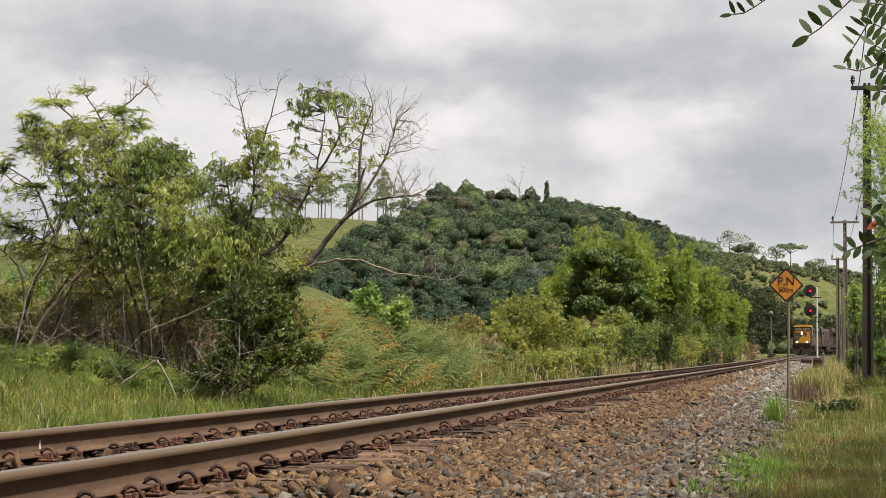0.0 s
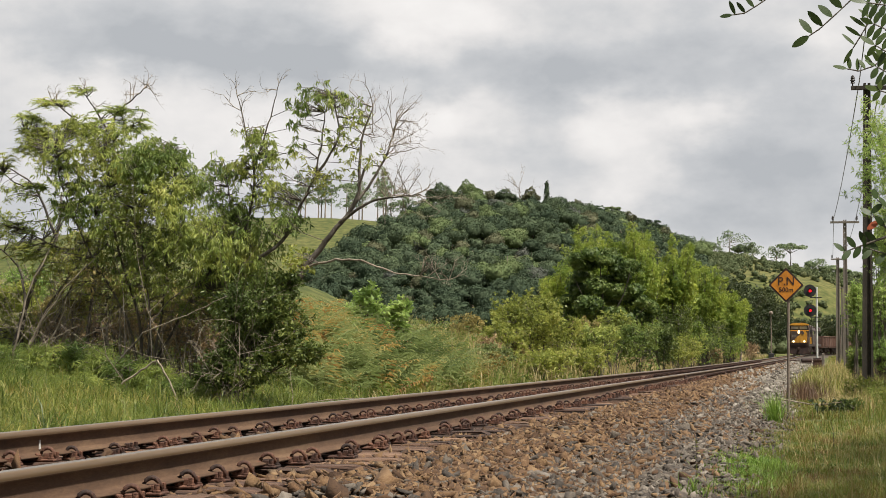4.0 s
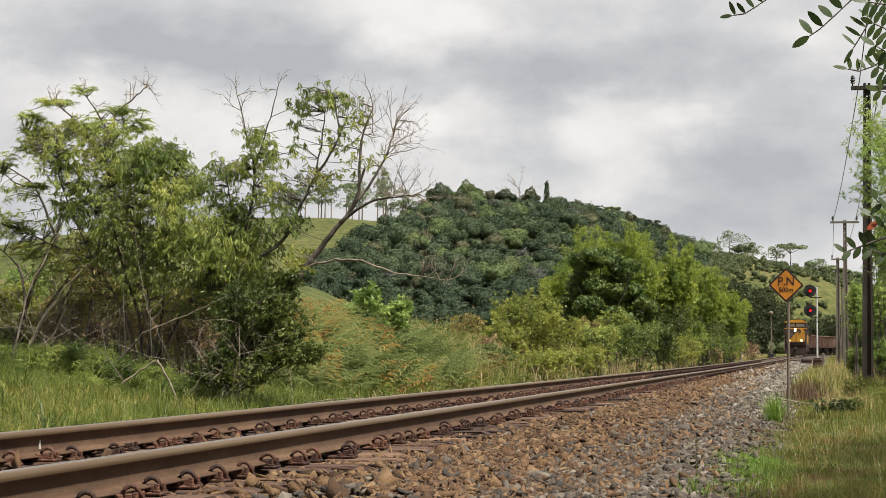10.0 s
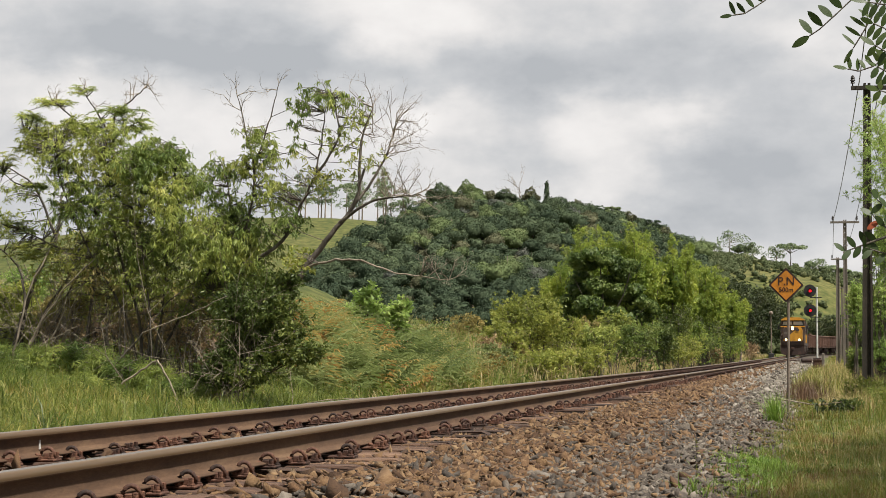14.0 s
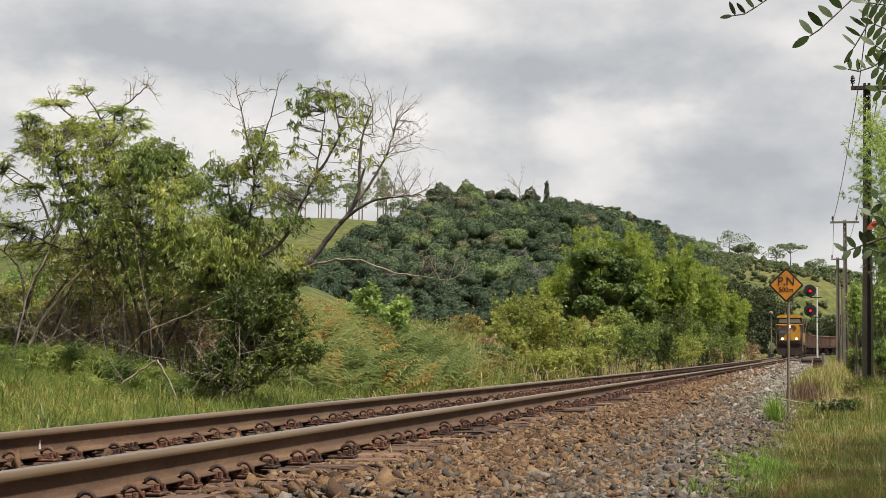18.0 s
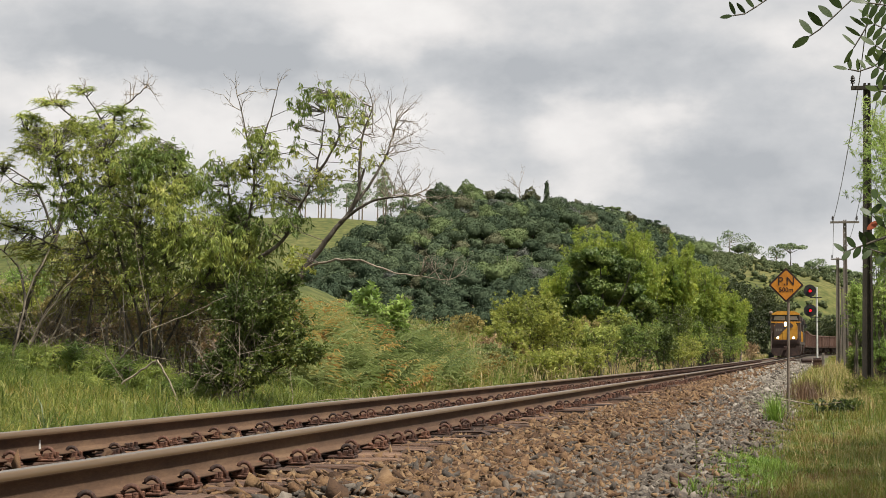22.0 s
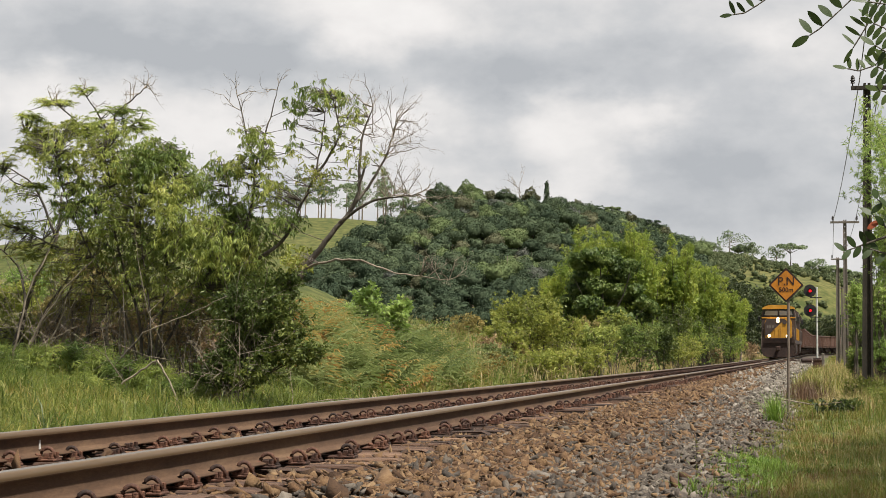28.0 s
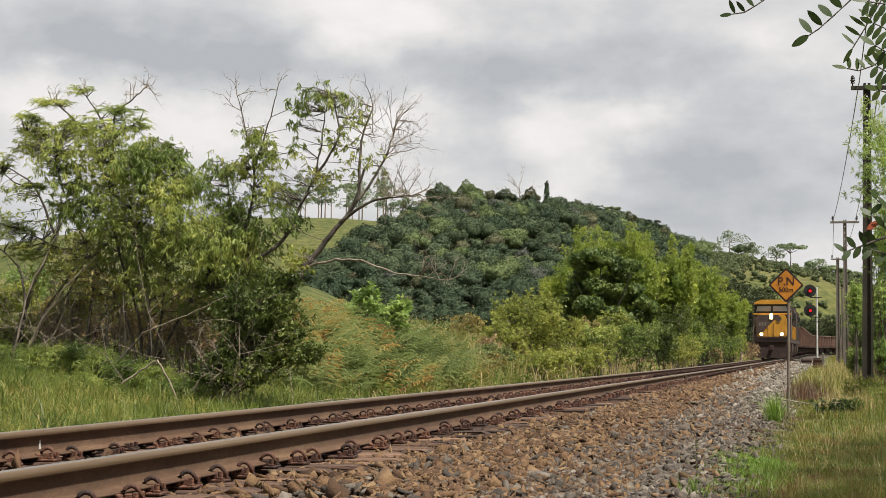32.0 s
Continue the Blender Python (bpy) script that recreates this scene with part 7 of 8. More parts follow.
def overhanging_branches():
    """Leafy twigs of a tree beside the camera that hang into the view."""
    rng = np.random.default_rng(7)
    Y = 5.5
    th = thing("overhanging_branch", "near branch with dark green paired leaflets hanging overhead", "branch", pose(*(0.34, 5.50, 1.52)))
    o = np.array((0.34, 5.50, 1.52))
    sprays = [([(-0.072, 5.500, 1.491), (-0.122, 5.500, 1.458), (-0.157, 5.500, 1.437), (-0.191, 5.500, 1.433)], 5, 1, 0, 0.040, 0.0127),
              ([(0.149, 5.500, 1.478), (0.094, 5.500, 1.427), (0.048, 5.500, 1.386), (0.020, 5.500, 1.368)], 5, 1, 0, 0.057, 0.0221),
              ([(0.227, 5.500, 1.478), (0.191, 5.500, 1.416), (0.164, 5.500, 1.370), (0.139, 5.500, 1.330)], 6, 1, 0, 0.051, 0.0117),
              ([(0.238, 5.500, 1.308), (0.192, 5.500, 1.278), (0.154, 5.500, 1.266), (0.123, 5.500, 1.273)], 6, 1, 0, 0.038, 0.0130),
              ([(0.249, 5.400, 1.336), (0.220, 5.400, 1.367), (0.190, 5.400, 1.381)], 4, 1, 1, 0.044, 0.0166),
              ([(0.266, 5.600, 1.327), (0.232, 5.600, 1.333), (0.201, 5.600, 1.353)], 4, 1, 1, 0.045, 0.0185),
              ([(0.256, 5.400, 1.235), (0.226, 5.400, 1.247), (0.199, 5.400, 1.263)], 4, 1, 1, 0.044, 0.0179),
              ([(0.246, 5.300, 1.410), (0.209, 5.300, 1.415), (0.173, 5.300, 1.422)], 4, 1, 1, 0.046, 0.0175),
              ([(0.260, 5.500, 1.187), (0.233, 5.500, 1.203), (0.208, 5.500, 1.211)], 3, 1, 1, 0.041, 0.0169)]
    segs = []
    for line, n, above, below, length, width in sprays:
        s, leaves = pinnate(line, n, above, below, length, width, rng)
        v, t = stick_mesh(s, 5)
        stalk = shared("stalk", mesh_of("stalk", v - o, t, M_BARK), th)
        for k in range(len(leaves[0]) // 12):
            shared("leaflet", mesh_of("leaflet", leaves[0][12 * k:12 * k + 12] - o, leaves[1][:10], F_NEAR, True), stalk)
    for end in [(-0.072, 5.500, 1.491), (0.149, 5.500, 1.478), (0.227, 5.500, 1.478), (0.238, 5.500, 1.308), (0.254, 5.500, 1.351), (0.261, 5.500, 1.312), (0.260, 5.500, 1.249), (0.255, 5.500, 1.446), (0.260, 5.500, 1.187)]:
        segs.append(np.concatenate([(0.34, 5.50, 1.52), end, [0.005, 0.0022]]))
    for s in segs:
        v, t = stick_mesh([s], 5)
        shared("twig", mesh_of("twig", v - o, t, M_BARK), th)
    SWAYING.append((th, 0.35, 3.7, 1.0))
    th = thing("low_branch", "near branch with broad green leaves and one red leaf", "branch", pose(*(0.30, 5.00, 0.70)))
    o = np.array((0.30, 5.00, 0.70))
    segs, b, w = [], [], []
    for a, c in (((0.30, 5.00, 0.70), (0.17, 5.00, 0.83)), ((0.30, 5.00, 0.70), (0.15, 5.00, 0.75)), ((0.30, 5.00, 0.77), (0.18, 5.00, 0.87)), ((0.218, 5.000, 0.782), (0.102, 5.000, 0.740))):
        segs.append(np.concatenate([a, c, [0.004, 0.0015]]))
        for k in range(7):
            p = np.array(a) + (np.array(c) - np.array(a)) * (0.35 + 0.65 * k / 6)
            b.append(p)
            w.append(np.array([-0.6, 0, (-1) ** k * 0.8]) + rng.normal(size=3) * 0.3)
    for s in segs:
        v, t = stick_mesh([s], 5)
        shared("twig", mesh_of("twig", v - o, t, M_BARK), th)
    v, t = oval_leaves(np.array(b), np.array(w), 0.037, 0.0165, rng)
    for k in range(len(b)):
        leaf = shared("leaf", mesh_of("leaf", v[12 * k:12 * k + 12] - o, t[:10], M_RED_LEAF if k == 5 else F_NEAR, True), th)
    SWAYING.append((th, 0.4, 4.1, 2.0))


overhanging_branches()


def fallen_bough():
    """A broken bough with withered dark leaves in the verge, by the sign."""
    rng = np.random.default_rng(41)
    at = (0.22, 33.00, -0.33)
    o = np.array(at)
    th = thing("fallen_bough", "broken bough with withered dark leaves lying in the verge grass", "branch", pose(*at))
    s, _ = bent([(-0.49, 33.00, -0.22), (-0.10, 33.00, -0.28), (0.19, 33.00, -0.32), (0.59, 33.00, -0.27)], 0.014, 0.008, rng, 5, 0.004)
    v, t = stick_mesh(s, 6)
    shared("bough", mesh_of("bough", v - o, t, M_BARK_PALE, True), th)
    c = np.array((0.39, 33.00, -0.29)) + rng.normal(size=(13, 3)) * [0.2, 0.12, 0.04]
    v, t = cluster_leaves(c, 0.08, 8, 0.10, 0.045, 0.4, rng)
    shared("crown", mesh_of("crown", v - o, t, F_SHADE), th)


fallen_bough()
bush("verge_bush", "low yellow-green bush at the foot of the pole", (1.42, 47.00, -0.43), (0.6, 0.6, 0.36), F_BUSH, 61, 70, 22, 0.09, 0.04, 0.2, 0.18)
bush("verge_bush", "low dark green bush growing in the verge", (0.79, 36.00, -0.50), (0.3, 0.4, 0.22), F_DARK, 62, 60, 20, 0.08, 0.03, 0.2, 0.14)


def verge_tree():
    """The tree beside the camera whose branches hang into the view."""
    crown = [((2.3, 12.8, 4.0), (1.1, 1.5, 0.9)), ((2.5, 15.6, 4.2), (1.2, 1.8, 1.0)), ((2.75, 18.8, 4.2), (1.2, 1.9, 1.0)), ((3.2, 22.0, 4.0), (1.2, 1.9, 1.1))]
    tree("verge_tree", "leafy tree beside the track shading the verge", "tree",
         [([(3.6, 15.0, -0.6), (3.5, 15.2, 1.6), (3.0, 15.8, 4.0)], 0.15, 0.06), ([(3.5, 15.2, 1.8), (3.2, 17.5, 3.2), (3.0, 20.5, 4.2)], 0.08, 0.03), ([(3.5, 15.1, 2.2), (2.9, 13.8, 3.4), (2.5, 12.4, 4.0)], 0.06, 0.02)],
         [(c, r, 170, 0.3, 24, 0.1, 0.05, 0.2, F_GREEN) for c, r in crown], 55)


verge_tree()

# ---- grass, ferns, far woods ----
def scatter(n, y0, y1, l0, l1, rng, power=1.0):
    y = y0 + (y1 - y0) * rng.random(n) ** power
    lat = l0 + (l1 - l0) * rng.random(n)
    x = np.interp(y, TY, TX) + lat
    return np.stack([x, y, land(x, y) - 0.01], 1)


def grass(name, label, areas, leaf, seed):
    rng = np.random.default_rng(seed)
    got = []
    for n, y0, y1, l0, l1, h, w, lean, keep in areas:
        p = scatter(n, y0, y1, l0, l1, rng)
        tuft = bump_noise(p[:, 0], p[:, 1], 2.1, seed) + 0.6 * bump_noise(p[:, 0], p[:, 1], 6.3, seed + 1)
        edge = np.clip(np.minimum(p[:, 0] - np.interp(p[:, 1], TY, TX) - l0, l1 - p[:, 0] + np.interp(p[:, 1], TY, TX)) / 0.8, 0, 1)
        p = p[rng.random(len(p)) < (keep + 0.75 * tuft) * np.minimum(1, edge + 0.15 + 0.5 * tuft)]
        hh = h * (0.45 + 0.8 * rng.random(len(p))) * (1 + 0.45 * bump_noise(p[:, 0], p[:, 1], 1.3, seed))
        got.append(blade_mesh(p, hh, w, rng, lean))
    v, t = gather(*got)
    tagged(new(name, mesh_of(name, v, t, leaf)), label, "grass", kind="stuff")


# across the track
grass("bank_grass", "lush green grass along the far side of the line", [
    (12000, 36, 60, -5.8, -4.0, 0.36, 0.018, 0.7, 0.6), (26000, 60, 120, -10, -3.6, 0.42, 0.03, 0.7, 0.6), (15000, 51, 76, -9.5, -4.2, 0.8, 0.018, 0.7, 0.6), (9000, 120, 330, -9, -3.4, 0.5, 0.06, 0.6, 0.6)], F_GRASS_LUSH, 1)
def tussocks(name, label, areas, leaf, seed):
    """Tufts of arching blades that spring from one crown."""
    rng = np.random.default_rng(seed)
    got = []
    for n, y0, y1, l0, l1, h, w, per in areas:
        c = scatter(n, y0, y1, l0, l1, rng)
        c = c[rng.random(n) < 0.62 + 0.6 * bump_noise(c[:, 0], c[:, 1], 1.6, seed)]
        size = h * (0.55 + 0.75 * rng.random(len(c))) * (1 + 0.4 * bump_noise(c[:, 0], c[:, 1], 1.1, seed + 2))
        m = len(c) * per
        a = rng.random(m) * 2 * math.pi
        p = np.repeat(c, per, 0) + np.stack([np.cos(a), np.sin(a), 0 * a], 1) * 0.07 * rng.random((m, 1))
        got.append(blade_mesh(p, np.repeat(size, per) * (0.6 + 0.6 * rng.random(m)), w * (0.7 + 0.6 * rng.random(m)), rng, 1.55, 0.62, a + 0.5 * rng.normal(size=m)))
    v, t = gather(*got)
    tagged(new(name, mesh_of(name, v, t, leaf)), label, "grass", kind="stuff")


tussocks("near_bank_grass", "lush uneven green grass tufts on the bank below the trees", [(6500, 17, 37, -15.5, -4.0, 0.40, 0.013, 13), (900, 28, 35, -15, -8.5, 0.65, 0.014, 13)], F_GRASS_BANK, 1)
tussocks("bank_pale_grass", "yellow-green arching grass tufts on the bank", [(2300, 17, 33, -15.5, -4.2, 0.42, 0.012, 12), (900, 29, 37, -9.0, -4.2, 0.5, 0.012, 12)], F_GRASS_LUSH, 6)
tussocks("yellowed_grass", "yellowed flowering grass tufts in a patch of the bank", [(420, 21, 29, -7.6, -4.6, 0.40, 0.012, 13)], F_GRASS, 9)
grass("bank_dry_grass", "dry straw-coloured grass mixed into the bank", [
    (6000, 17, 36, -15.5, -4.2, 0.45, 0.007, 0.9, 0.3), (4500, 36, 62, -5.8, -4.0, 0.45, 0.014, 0.6, 0.4), (22000, 60, 130, -9, -3.6, 0.75, 0.02, 0.6, 0.45), (8000, 50, 76, -9.5, -4.2, 0.95, 0.012, 0.6, 0.5), (9000, 110, 300, -8, -3.6, 0.7, 0.05, 0.5, 0.5)], F_DRY, 2)
# camera side
grass("verge_grass", "uneven green and yellowed tall grass beside the line", [
    (36000, 50, 125, 3.6, 9, 0.55, 0.016, 0.7, 0.6), (5000, 125, 330, 4.2, 12, 0.6, 0.06, 0.6, 0.6)], F_GRASS, 3)
grass("short_verge_grass", "short green and red-brown verge grass beside the ballast", [
    (95000, 13, 27, 3.2, 6.0, 0.13, 0.005, 1.3, 0.5), (60000, 27, 53, 3.6, 7.5, 0.16, 0.008, 1.1, 0.5), (9000, 26, 44, 4.9, 7.0, 0.5, 0.008, 0.6, 0.2)], F_VERGE, 3)
grass("verge_dry_grass", "tall dry seeding grass beside the ballast", [
    (2800, 14, 27, 3.8, 6.0, 0.26, 0.003, 0.9, 0.3), (10000, 36, 54, 4.3, 7.5, 0.42, 0.0045, 0.7, 0.35), (8000, 52, 120, 4.0, 8, 0.7, 0.012, 0.6, 0.5)], F_DRY, 4)


def red_grass():
    """A clump of withered red-brown grass by the ballast."""
    rng = np.random.default_rng(43)
    cx, cy = (0.03, 46.00, -0.29)[:2]
    p = np.stack([cx + 0.22 * rng.normal(size=900), cy + 1.2 * rng.normal(size=900), np.zeros(900)], 1)
    p[:, 2] = land(p[:, 0], p[:, 1]) - 0.01
    v, t = blade_mesh(p, 0.62 * (0.5 + 0.7 * rng.random(900)), 0.007, rng, 0.45)
    tagged(new("withered_grass", mesh_of("withered_grass", v, t, F_RED_GRASS)), "withered red-brown grass clump beside the ballast", "grass", kind="stuff")


red_grass()


def green_patch():
    """Fresh green tufts at the foot of the ballast, and one tuft by the sign."""
    rng = np.random.default_rng(37)
    lots = []
    for (cx, cy), sx, sy, n, h in (((-0.45, 17.60, -0.50)[:2], 0.14, 1.3, 3400, 0.13), ((-0.63, 18.50, -0.44)[:2], 0.17, 1.0, 3200, 0.13), ((-0.46, 30.00, -0.62)[:2], 0.05, 0.1, 230, 0.58), ((-0.77, 14.00, -0.47)[:2], 0.05, 0.1, 60, 0.3), ((-1.00, 12.80, -0.43)[:2], 0.04, 0.05, 30, 0.12)):
        p = np.stack([cx + sx * rng.normal(size=n), cy + sy * rng.normal(size=n), np.zeros(n)], 1)
        p[:, 2] = land(p[:, 0], p[:, 1]) - 0.01
        lots.append(blade_mesh(p, h * (0.5 + 0.8 * rng.random(n)), 0.009, rng, 1.0))
    v, t = gather(*lots)
    tagged(new("fresh_grass", mesh_of("fresh_grass", v, t, F_FRESH)), "fresh bright green grass tufts at the ballast edge", "grass", kind="stuff")


green_patch()


def ferns():
    rng = np.random.default_rng(8)
    segs, got = [], []
    n = 1150
    p = np.concatenate([scatter(n, 36, 53, -10.0, -4.6, rng), scatter(450, 38, 48, -8.4, -4.6, rng)])
    pl, ln = [], []
    for number, q in enumerate(p):
        a = 2 * math.pi * rng.random()
        out = np.array([math.cos(a), math.sin(a), 0])
        L = (1.1 + 1.0 * rng.random()) * (1.1 if number >= n else 1.0)
        rise = 0.35 + 0.6 * rng.random()
        prev = q
        for k in range(17):
            f = (k + 1) / 17
            c = q + out * L * 0.75 * f + np.array([0, 0, L * rise * (1.9 * f - 1.35 * f * f)])
            pl.append((prev + c) / 2)
            ln.append((out * 0.2, np.cross(out, [0, 0, 1.0]), 0.29 * (1.05 - f) ** 0.8 * min(1, 0.35 + 3 * f)))
            prev = c
    b = np.array(pl)
    fw, sd, le = np.array([l[0] for l in ln]), np.array([l[1] for l in ln]), np.array([l[2] for l in ln])
    both = []
    for sg in (-1, 1):
        both.append(leaf_mesh(b, fw + sg * sd + rng.normal(size=b.shape) * 0.1, le * 1.1, le * 0.17 + 0.010, rng, 0.1, 0.4, 0.95))
    v, t = gather(*both)
    tagged(new("fern_bank", mesh_of("fern_bank", v, t, F_FERN)), "bank of green and rust-brown bracken ferns", "ferns", kind="stuff")


ferns()


def weeds():
    """Broad-leaved weeds among the grass of both verges."""
    rng = np.random.default_rng(29)
    lots = []
    for n, y0, y1, l0, l1, h, L, w in ((7000, 37, 60, -6, -4.2, 0.4, 0.12, 0.03), (9000, 58, 95, -9, -4.2, 0.9, 0.17, 0.045), (5000, 14, 50, 3.5, 7.0, 0.08, 0.035, 0.009), (9000, 34, 52, 5.4, 6.6, 0.4, 0.08, 0.02)):
        p = scatter(n, y0, y1, l0, l1, rng)
        p = p[rng.random(n) < 0.5 + 0.8 * bump_noise(p[:, 0], p[:, 1], 1.7, 5)]
        p[:, 2] += h * rng.random(len(p))
        way = rng.normal(size=p.shape) * [1, 1, 0.35] + [0, 0, 0.25]
        lots.append(leaf_mesh(p, way, L * (0.5 + rng.random(len(p))), w, rng, 0.2, 0.8, 0.5))
    v, t = gather(*lots)
    tagged(new("verge_weeds", mesh_of("verge_weeds", v, t, F_GRASS_LUSH)), "broad-leaved weeds growing among the grass", "weeds", kind="stuff")


weeds()


def stalks():
    """Thin weed stalks with small leaves, standing in the loose stones."""
    rng = np.random.default_rng(52)
    for px, (x, y) in enumerate(((-0.83, 15.00, -0.42)[:2], (-0.43, 14.00, -0.52)[:2], (-0.55, 16.00, -0.52)[:2], (-0.26, 22.00, -0.57)[:2], (0.28, 21.00, -0.52)[:2], (0.07, 19.00, -0.51)[:2])):
        z = float(land(x, y))
        th = thing("weed_stalk", "thin weed stalk with small ragged leaves among the stones", "weed", pose(x, y, z), "weed stalks in the verge")
        h = 0.26 + 0.2 * rng.random()
        s, line = bent([(0, 0, -0.03), (0.01, 0, h * 0.5), (0.02 * rng.normal(), 0, h)], 0.0035, 0.0015, rng, 4, 0.004)
        v, t = stick_mesh(s, 4)
        shared("stalk", mesh_of("stalk", v, t, M_BARK), th)
        b = np.array(line[2:])[rng.integers(0, len(line) - 2, 26)]
        v, t = leaf_mesh(b, rng.normal(size=b.shape) + [0, 0, 0.4], 0.03, 0.011, rng)
        shared("leaves", mesh_of("leaves", v, t, F_VERGE), th)


stalks()


def far_woods():
    """The wood on the round hill: one crown every few metres, pale stems between."""
    rng = np.random.default_rng(17)
    kinds = [([], []) for _ in FOREST_LEAVES]
    stems = []
    cells = {}
    for _ in range(14000):
        y = 336 + 130 * rng.random()
        u = -0.2562 + (-0.0502 - -0.2562) * rng.random()
        x = u * y
        # the wood ends below the meadow on one side and runs out towards the valley on the other
        if y > np.interp(u, [-0.2571, -0.2366, -0.2099, -0.1919, -0.165], [392, 408, 428, 452, 466]) + 3 * math.sin(y * 0.4):
            continue
        r = 1.6 + 2.2 * rng.random() ** 1.8
        key = (int(x // 2.7), int(y // 4.4))
        if key in cells:
            continue
        cells[key] = 1
        top = 4.4 + 1.7 * rng.random() + 1.1 * (r - 2.2) + 0.25 * smooth(425, 455, y)
        g = float(land(x, y))
        c = np.array([x, y, g + top - 0.75 * r - 1.2 * smooth(352, 340, y)])
        # shade at the wood's foot is put into the colour: mostly dark leaves
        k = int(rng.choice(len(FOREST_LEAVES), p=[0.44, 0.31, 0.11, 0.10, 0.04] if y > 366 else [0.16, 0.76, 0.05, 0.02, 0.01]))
        v, t = crown_mesh(c, (r, r, r * (0.7 + 0.3 * rng.random())), rng, int(60 * r * r), 0.31, 20)
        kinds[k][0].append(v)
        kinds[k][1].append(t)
        # saplings and brush below the crown
        q = 1.1 + 0.8 * rng.random()
        v, t = crown_mesh((x + 1.3 * rng.normal(), y - 1.6 * rng.random(), g + 0.5 * q), (q, q, q * 1.1), rng, 70, 0.32, 9, form=ROUGH_BALL)
        kinds[1][0].append(v)
        kinds[1][1].append(t)
        foot = np.array([x + 0.6 * rng.normal(), y - 0.4, g - 0.3])
        for _ in range(1 + int(rng.random() < 0.3)):
            stems.append(np.concatenate([foot, c + rng.normal(size=3) * r * 0.3, [0.14, 0.07]]))
    th = thing("hill_forest", "dense dark green woodland covering the round hill", "forest", kind="stuff")
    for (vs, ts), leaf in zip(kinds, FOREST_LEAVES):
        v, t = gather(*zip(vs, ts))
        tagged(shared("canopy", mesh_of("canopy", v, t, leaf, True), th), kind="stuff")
    v, t = stick_mesh(stems, 4)
    tagged(shared("stem_tangle", mesh_of("stem_tangle", v, t, M_BARK_PALE), th), kind="stuff")


far_woods()


def far_tree(name, label, group, at, top, width, kind, leaf, seed, twig=0.30):
    """A far tree: stem, a few boughs, and a rounded, flat or slim crown of leaf clumps; or bare twigs."""
    rng = np.random.default_rng(seed)
    x, y = at
    g = float(land(x, y))
    h = max(3.0, top - g)
    th = thing(name, label, "tree", pose(x, y, g), group)
    segs, line = bent([(0, 0, -0.3), (rng.normal() * 0.15, 0, h * 0.45), (rng.normal() * 0.25, 0, h * 0.9)], 0.10 + 0.012 * h, 0.05, rng, 4, 0.05)
    lots = []
    w = width / 2
    if kind == "bare":
        segs += bare_twigs(line[2:], rng, 11, h * 0.5, 0.05, 1.1, 2)
    elif kind == "gum":
        for k in range(9):
            f = 0.34 + 0.62 * rng.random()
            c = np.array([rng.normal() * w * 0.55, rng.normal() * w * 0.55, h * f])
            segs.append(np.concatenate([[0, 0, h * (f - 0.08)], c, [0.07, 0.03]]))
            r = w * (0.45 + 0.4 * rng.random()) * (1.3 - 0.6 * f)
            lots.append(crown_mesh(c, (r, r, r * 0.8), rng, 75, twig * 0.85, 12, core=0))
    elif kind == "flat":
        n = 9
        for k in range(n):
            a, q = 2 * math.pi * (k + 0.6 * rng.random()) / n, (0.35 + 0.65 * rng.random())
            c = np.array([w * 0.8 * q * math.cos(a), w * 0.8 * q * math.sin(a), h * (0.80 + 0.13 * rng.random() - 0.16 * q * q)])
            segs.append(np.concatenate([[0, 0, h * 0.55], c, [0.09, 0.04]]))
            lots.append(crown_mesh(c, (w * 0.34, w * 0.34, w * 0.16), rng, 120, twig, 9, core=0.35))
    elif kind == "slim":
        for k in range(5):
            f = 0.45 + 0.5 * k / 4
            lots.append(crown_mesh((0, 0, h * f), (w * (1.1 - 0.8 * f) * 1.5, w * (1.1 - 0.8 * f) * 1.5, h * 0.17), rng, 150, twig, 8, core=0.6))
    else:
        n = 7
        depth = min(h * 0.42, w * 1.0)
        lots.append(crown_mesh((0, 0, h - depth), (w * 0.8, w * 0.8, depth * 0.9), rng, int(80 * w * w), twig, 16, core=0.6))
        for k in range(n):
            a = 2 * math.pi * (k + 0.5 * rng.random()) / n
            c = np.array([w * 0.62 * math.cos(a), w * 0.62 * math.sin(a), h - depth * (0.8 + 0.7 * rng.random())])
            segs.append(np.concatenate([[0, 0, max(0.5, h - 2.3 * depth)], c, [0.09, 0.04]]))
            lots.append(crown_mesh(c, (w * 0.42, w * 0.42, depth * 0.42), rng, int(30 * w * w) + 25, twig, 9, core=0.7))
    if lots:
        v, t = gather(*lots)
        shared("crown", mesh_of("crown", v, t, leaf, True), th)
    v, t = stick_mesh(segs, 5)
    shared("trunk", mesh_of("trunk", v, t, M_BARK_PALE if kind in ("gum", "bare") else M_BARK, True), th)


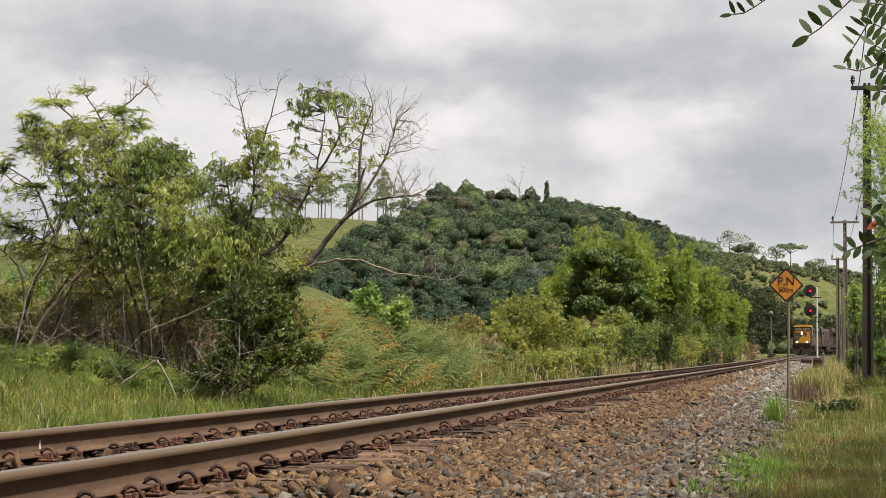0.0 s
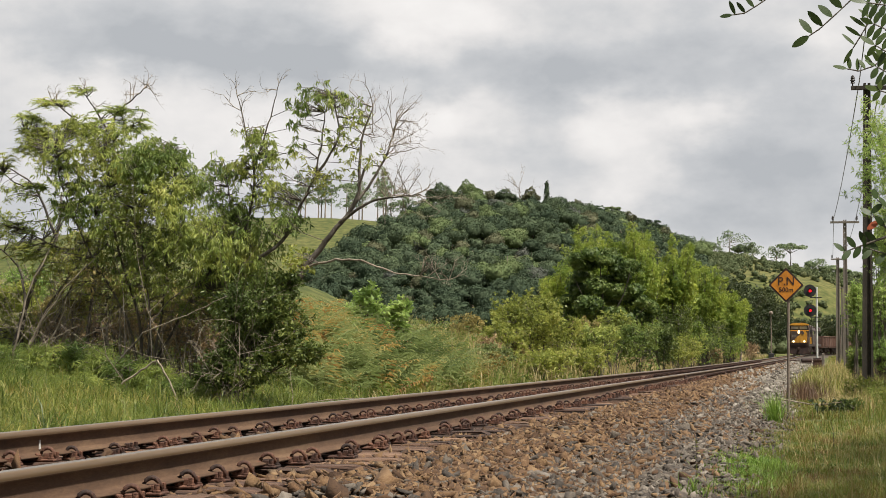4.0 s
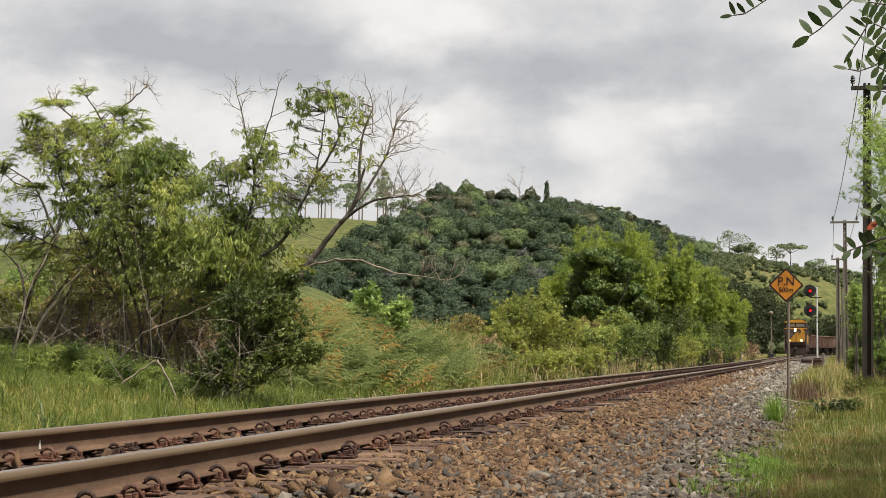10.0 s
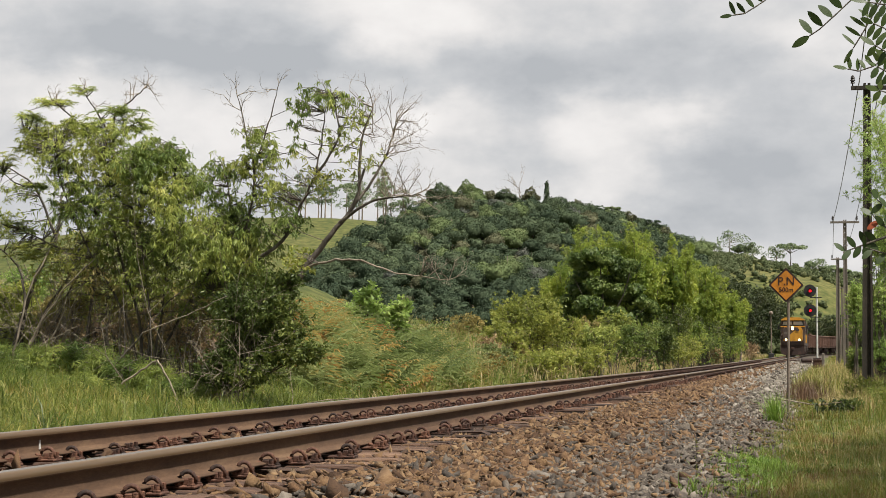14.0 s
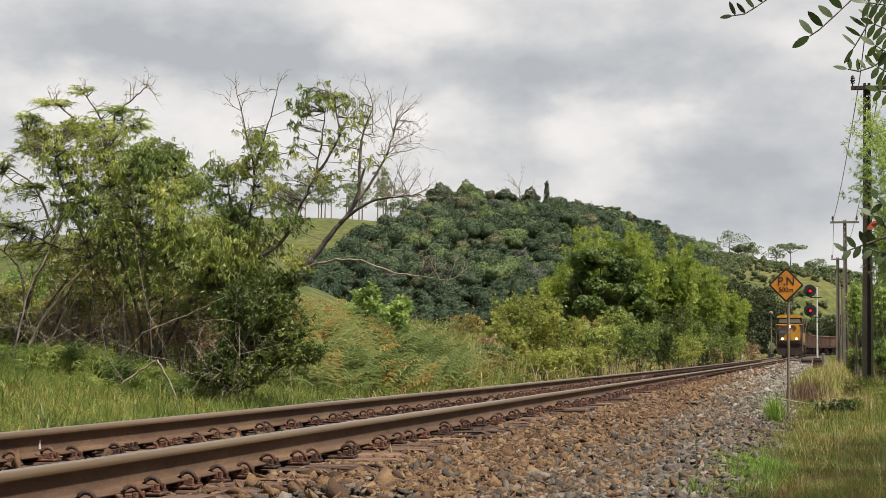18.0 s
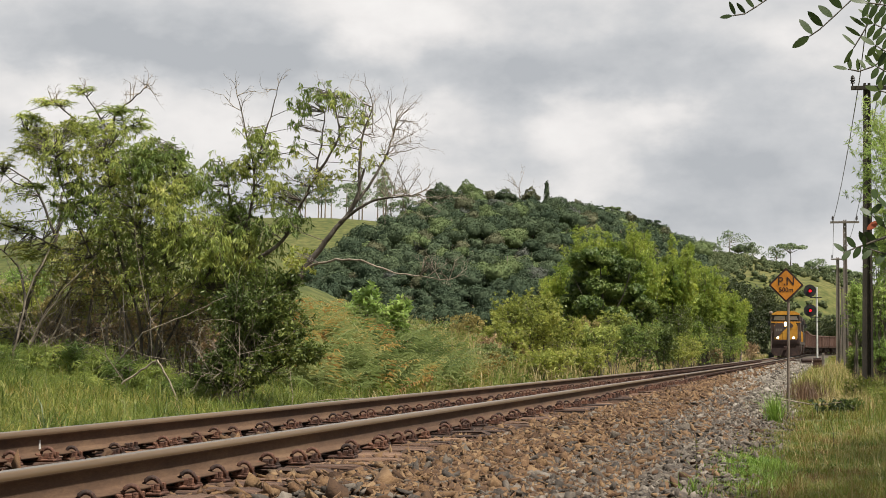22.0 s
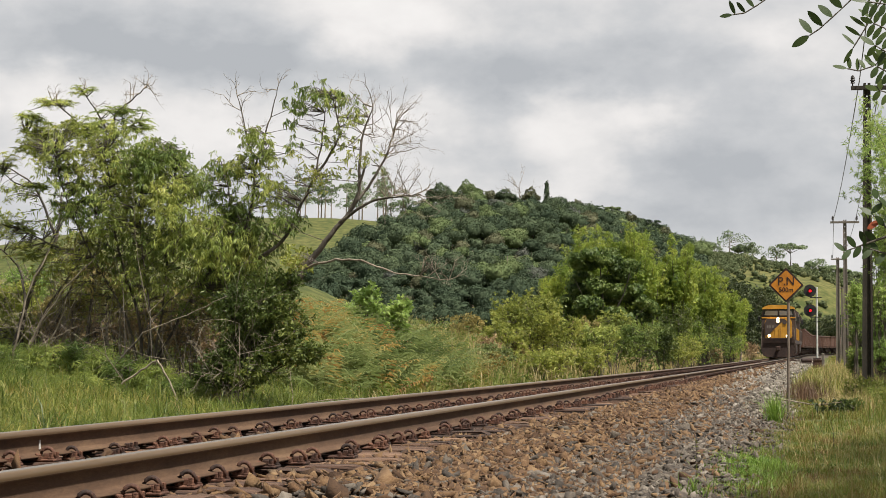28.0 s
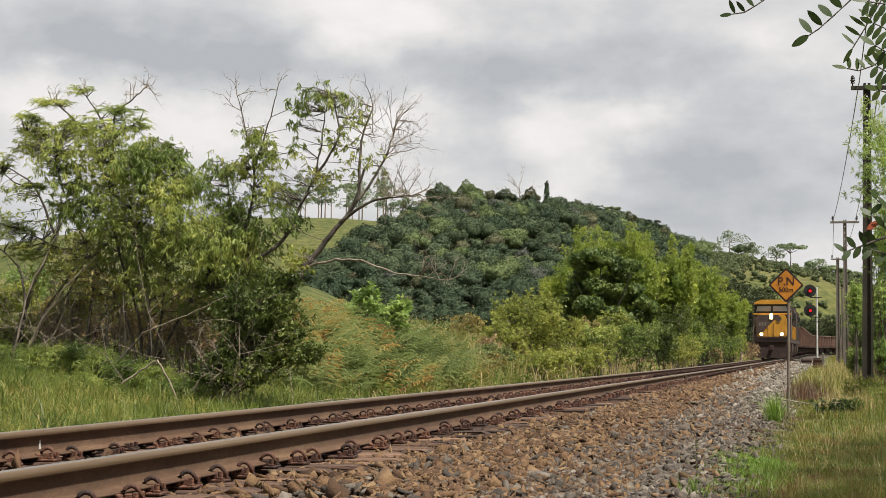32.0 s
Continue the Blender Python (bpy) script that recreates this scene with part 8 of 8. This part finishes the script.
def skyline():
    rng = random.Random(3)
    for k in range(19):
        x = -167.87 + (-129.54 - -167.87) * (k + 0.6 * rng.random()) / 19
        y = 640 + rng.uniform(-14, 14)
        h = rng.uniform(11, 15) + (4.5 if k in (11, 12, 13, 15) else 0)
        far_tree("gum_tree", "tall slender gum tree on the meadow ridge", "trees on the skyline", (x, y), float(land(x, y)) + h, rng.uniform(4.5, 6.5), "gum", F_GUM, 500 + k, 0.5)
    for k, (x, top, w, kind) in enumerate(((-85.01, 42.64, 5.8, 'round'), (-78.86, 42.68, 5.6, 'round'), (-73.15, 40.29, 3.2, 'round'), (-69.35, 40.64, 4.0, 'round'), (-65.98, 41.79, 2.6, 'bare'), (-63.55, 40.68, 3.4, 'round'), (-59.65, 40.75, 1.7, 'slim'), (-56.3, 38.42, 3.7, 'round'), (-52.42, 37.56, 3.4, 'round'), (-48.96, 36.18, 2.9, 'round'), (-44.17, 36.38, 4.0, 'flat'), (-40.73, 34.74, 3.4, 'round'), (-37.43, 33.1, 3.4, 'round'), (-35.05, 32.8, 4.0, 'flat'), (-32.03, 31.18, 3.2, 'round'), (-29.28, 29.3, 3.2, 'round'), (-26.79, 27.16, 2.9, 'round'), (-88.98, 38.51, 3.7, 'round'), (-93.11, 35.45, 3.4, 'round'), (-95.04, 33.31, 2.6, 'round'))):
        far_tree("hilltop_tree", "bare pale tree standing above the hill wood" if kind == "bare" else "flat-topped tree standing above the hill wood" if kind == "flat" else "broad dark tree standing above the hill wood",
                 "trees on the skyline", (x, 458), top + 0.3, 1.5 * w, kind, FOREST_LEAVES[3 if k in (1, 4, 10) else k % 3], 300 + k)
    for k, (x, top, w, kind) in enumerate(((-26.96, 32.51, 4.7, 'round'), (-24.2, 31.24, 3.7, 'gum'), (-20.06, 34.91, 5.3, 'gum'), (-16.85, 31.47, 4.1, 'round'), (-13.8, 31.13, 3.1, 'gum'), (-7.42, 29.83, 4.1, 'gum'), (-3.78, 31.33, 7.5, 'flat'), (1.66, 25.13, 2.5, 'round'), (4.37, 26.18, 4.1, 'gum'), (7.08, 24.47, 5.3, 'round'), (10.38, 23.53, 3.7, 'round'), (13.37, 23.81, 4.1, 'round'))):
        far_tree("ridge_tree", "flat-topped tree on the grassy ridge" if kind == "flat" else "rounded dark tree on the grassy ridge", "trees on the skyline", (x, 540), top, 1.45 * w, kind, F_GUM, 340 + k, 0.36)


skyline()


def hill_scrub():
    """Bushes scattered over the grass slopes, thicker towards the valley."""
    rng = np.random.default_rng(23)
    lots = []
    for _ in range(3000):
        x = -34 + 50 * rng.random()
        y = 385 + 150 * rng.random()
        if abs(x - np.interp(y, TY, TX)) < 7 or rng.random() > 0.24 + 0.75 * smooth(480, 402, y) + 0.5 * bump_noise(x, y, 0.09) + 0.6 * smooth(-12, -22, x):
            continue
        r = 0.5 + 1.0 * rng.random() ** 1.5 + 0.9 * smooth(430, 400, y)
        lots.append(crown_mesh((x, y, float(land(x, y)) + r * 0.4), (r, r, r), rng, int(38 + 26 * r), 0.34, 9, form=ROUGH_BALL))
    v, t = gather(*lots)
    tagged(new("hill_scrub", mesh_of("hill_scrub", v, t, F_HILLTOP, True)), "dark green bushes scattered over the grassy slopes", "bushes", kind="stuff")


hill_scrub()

motions()
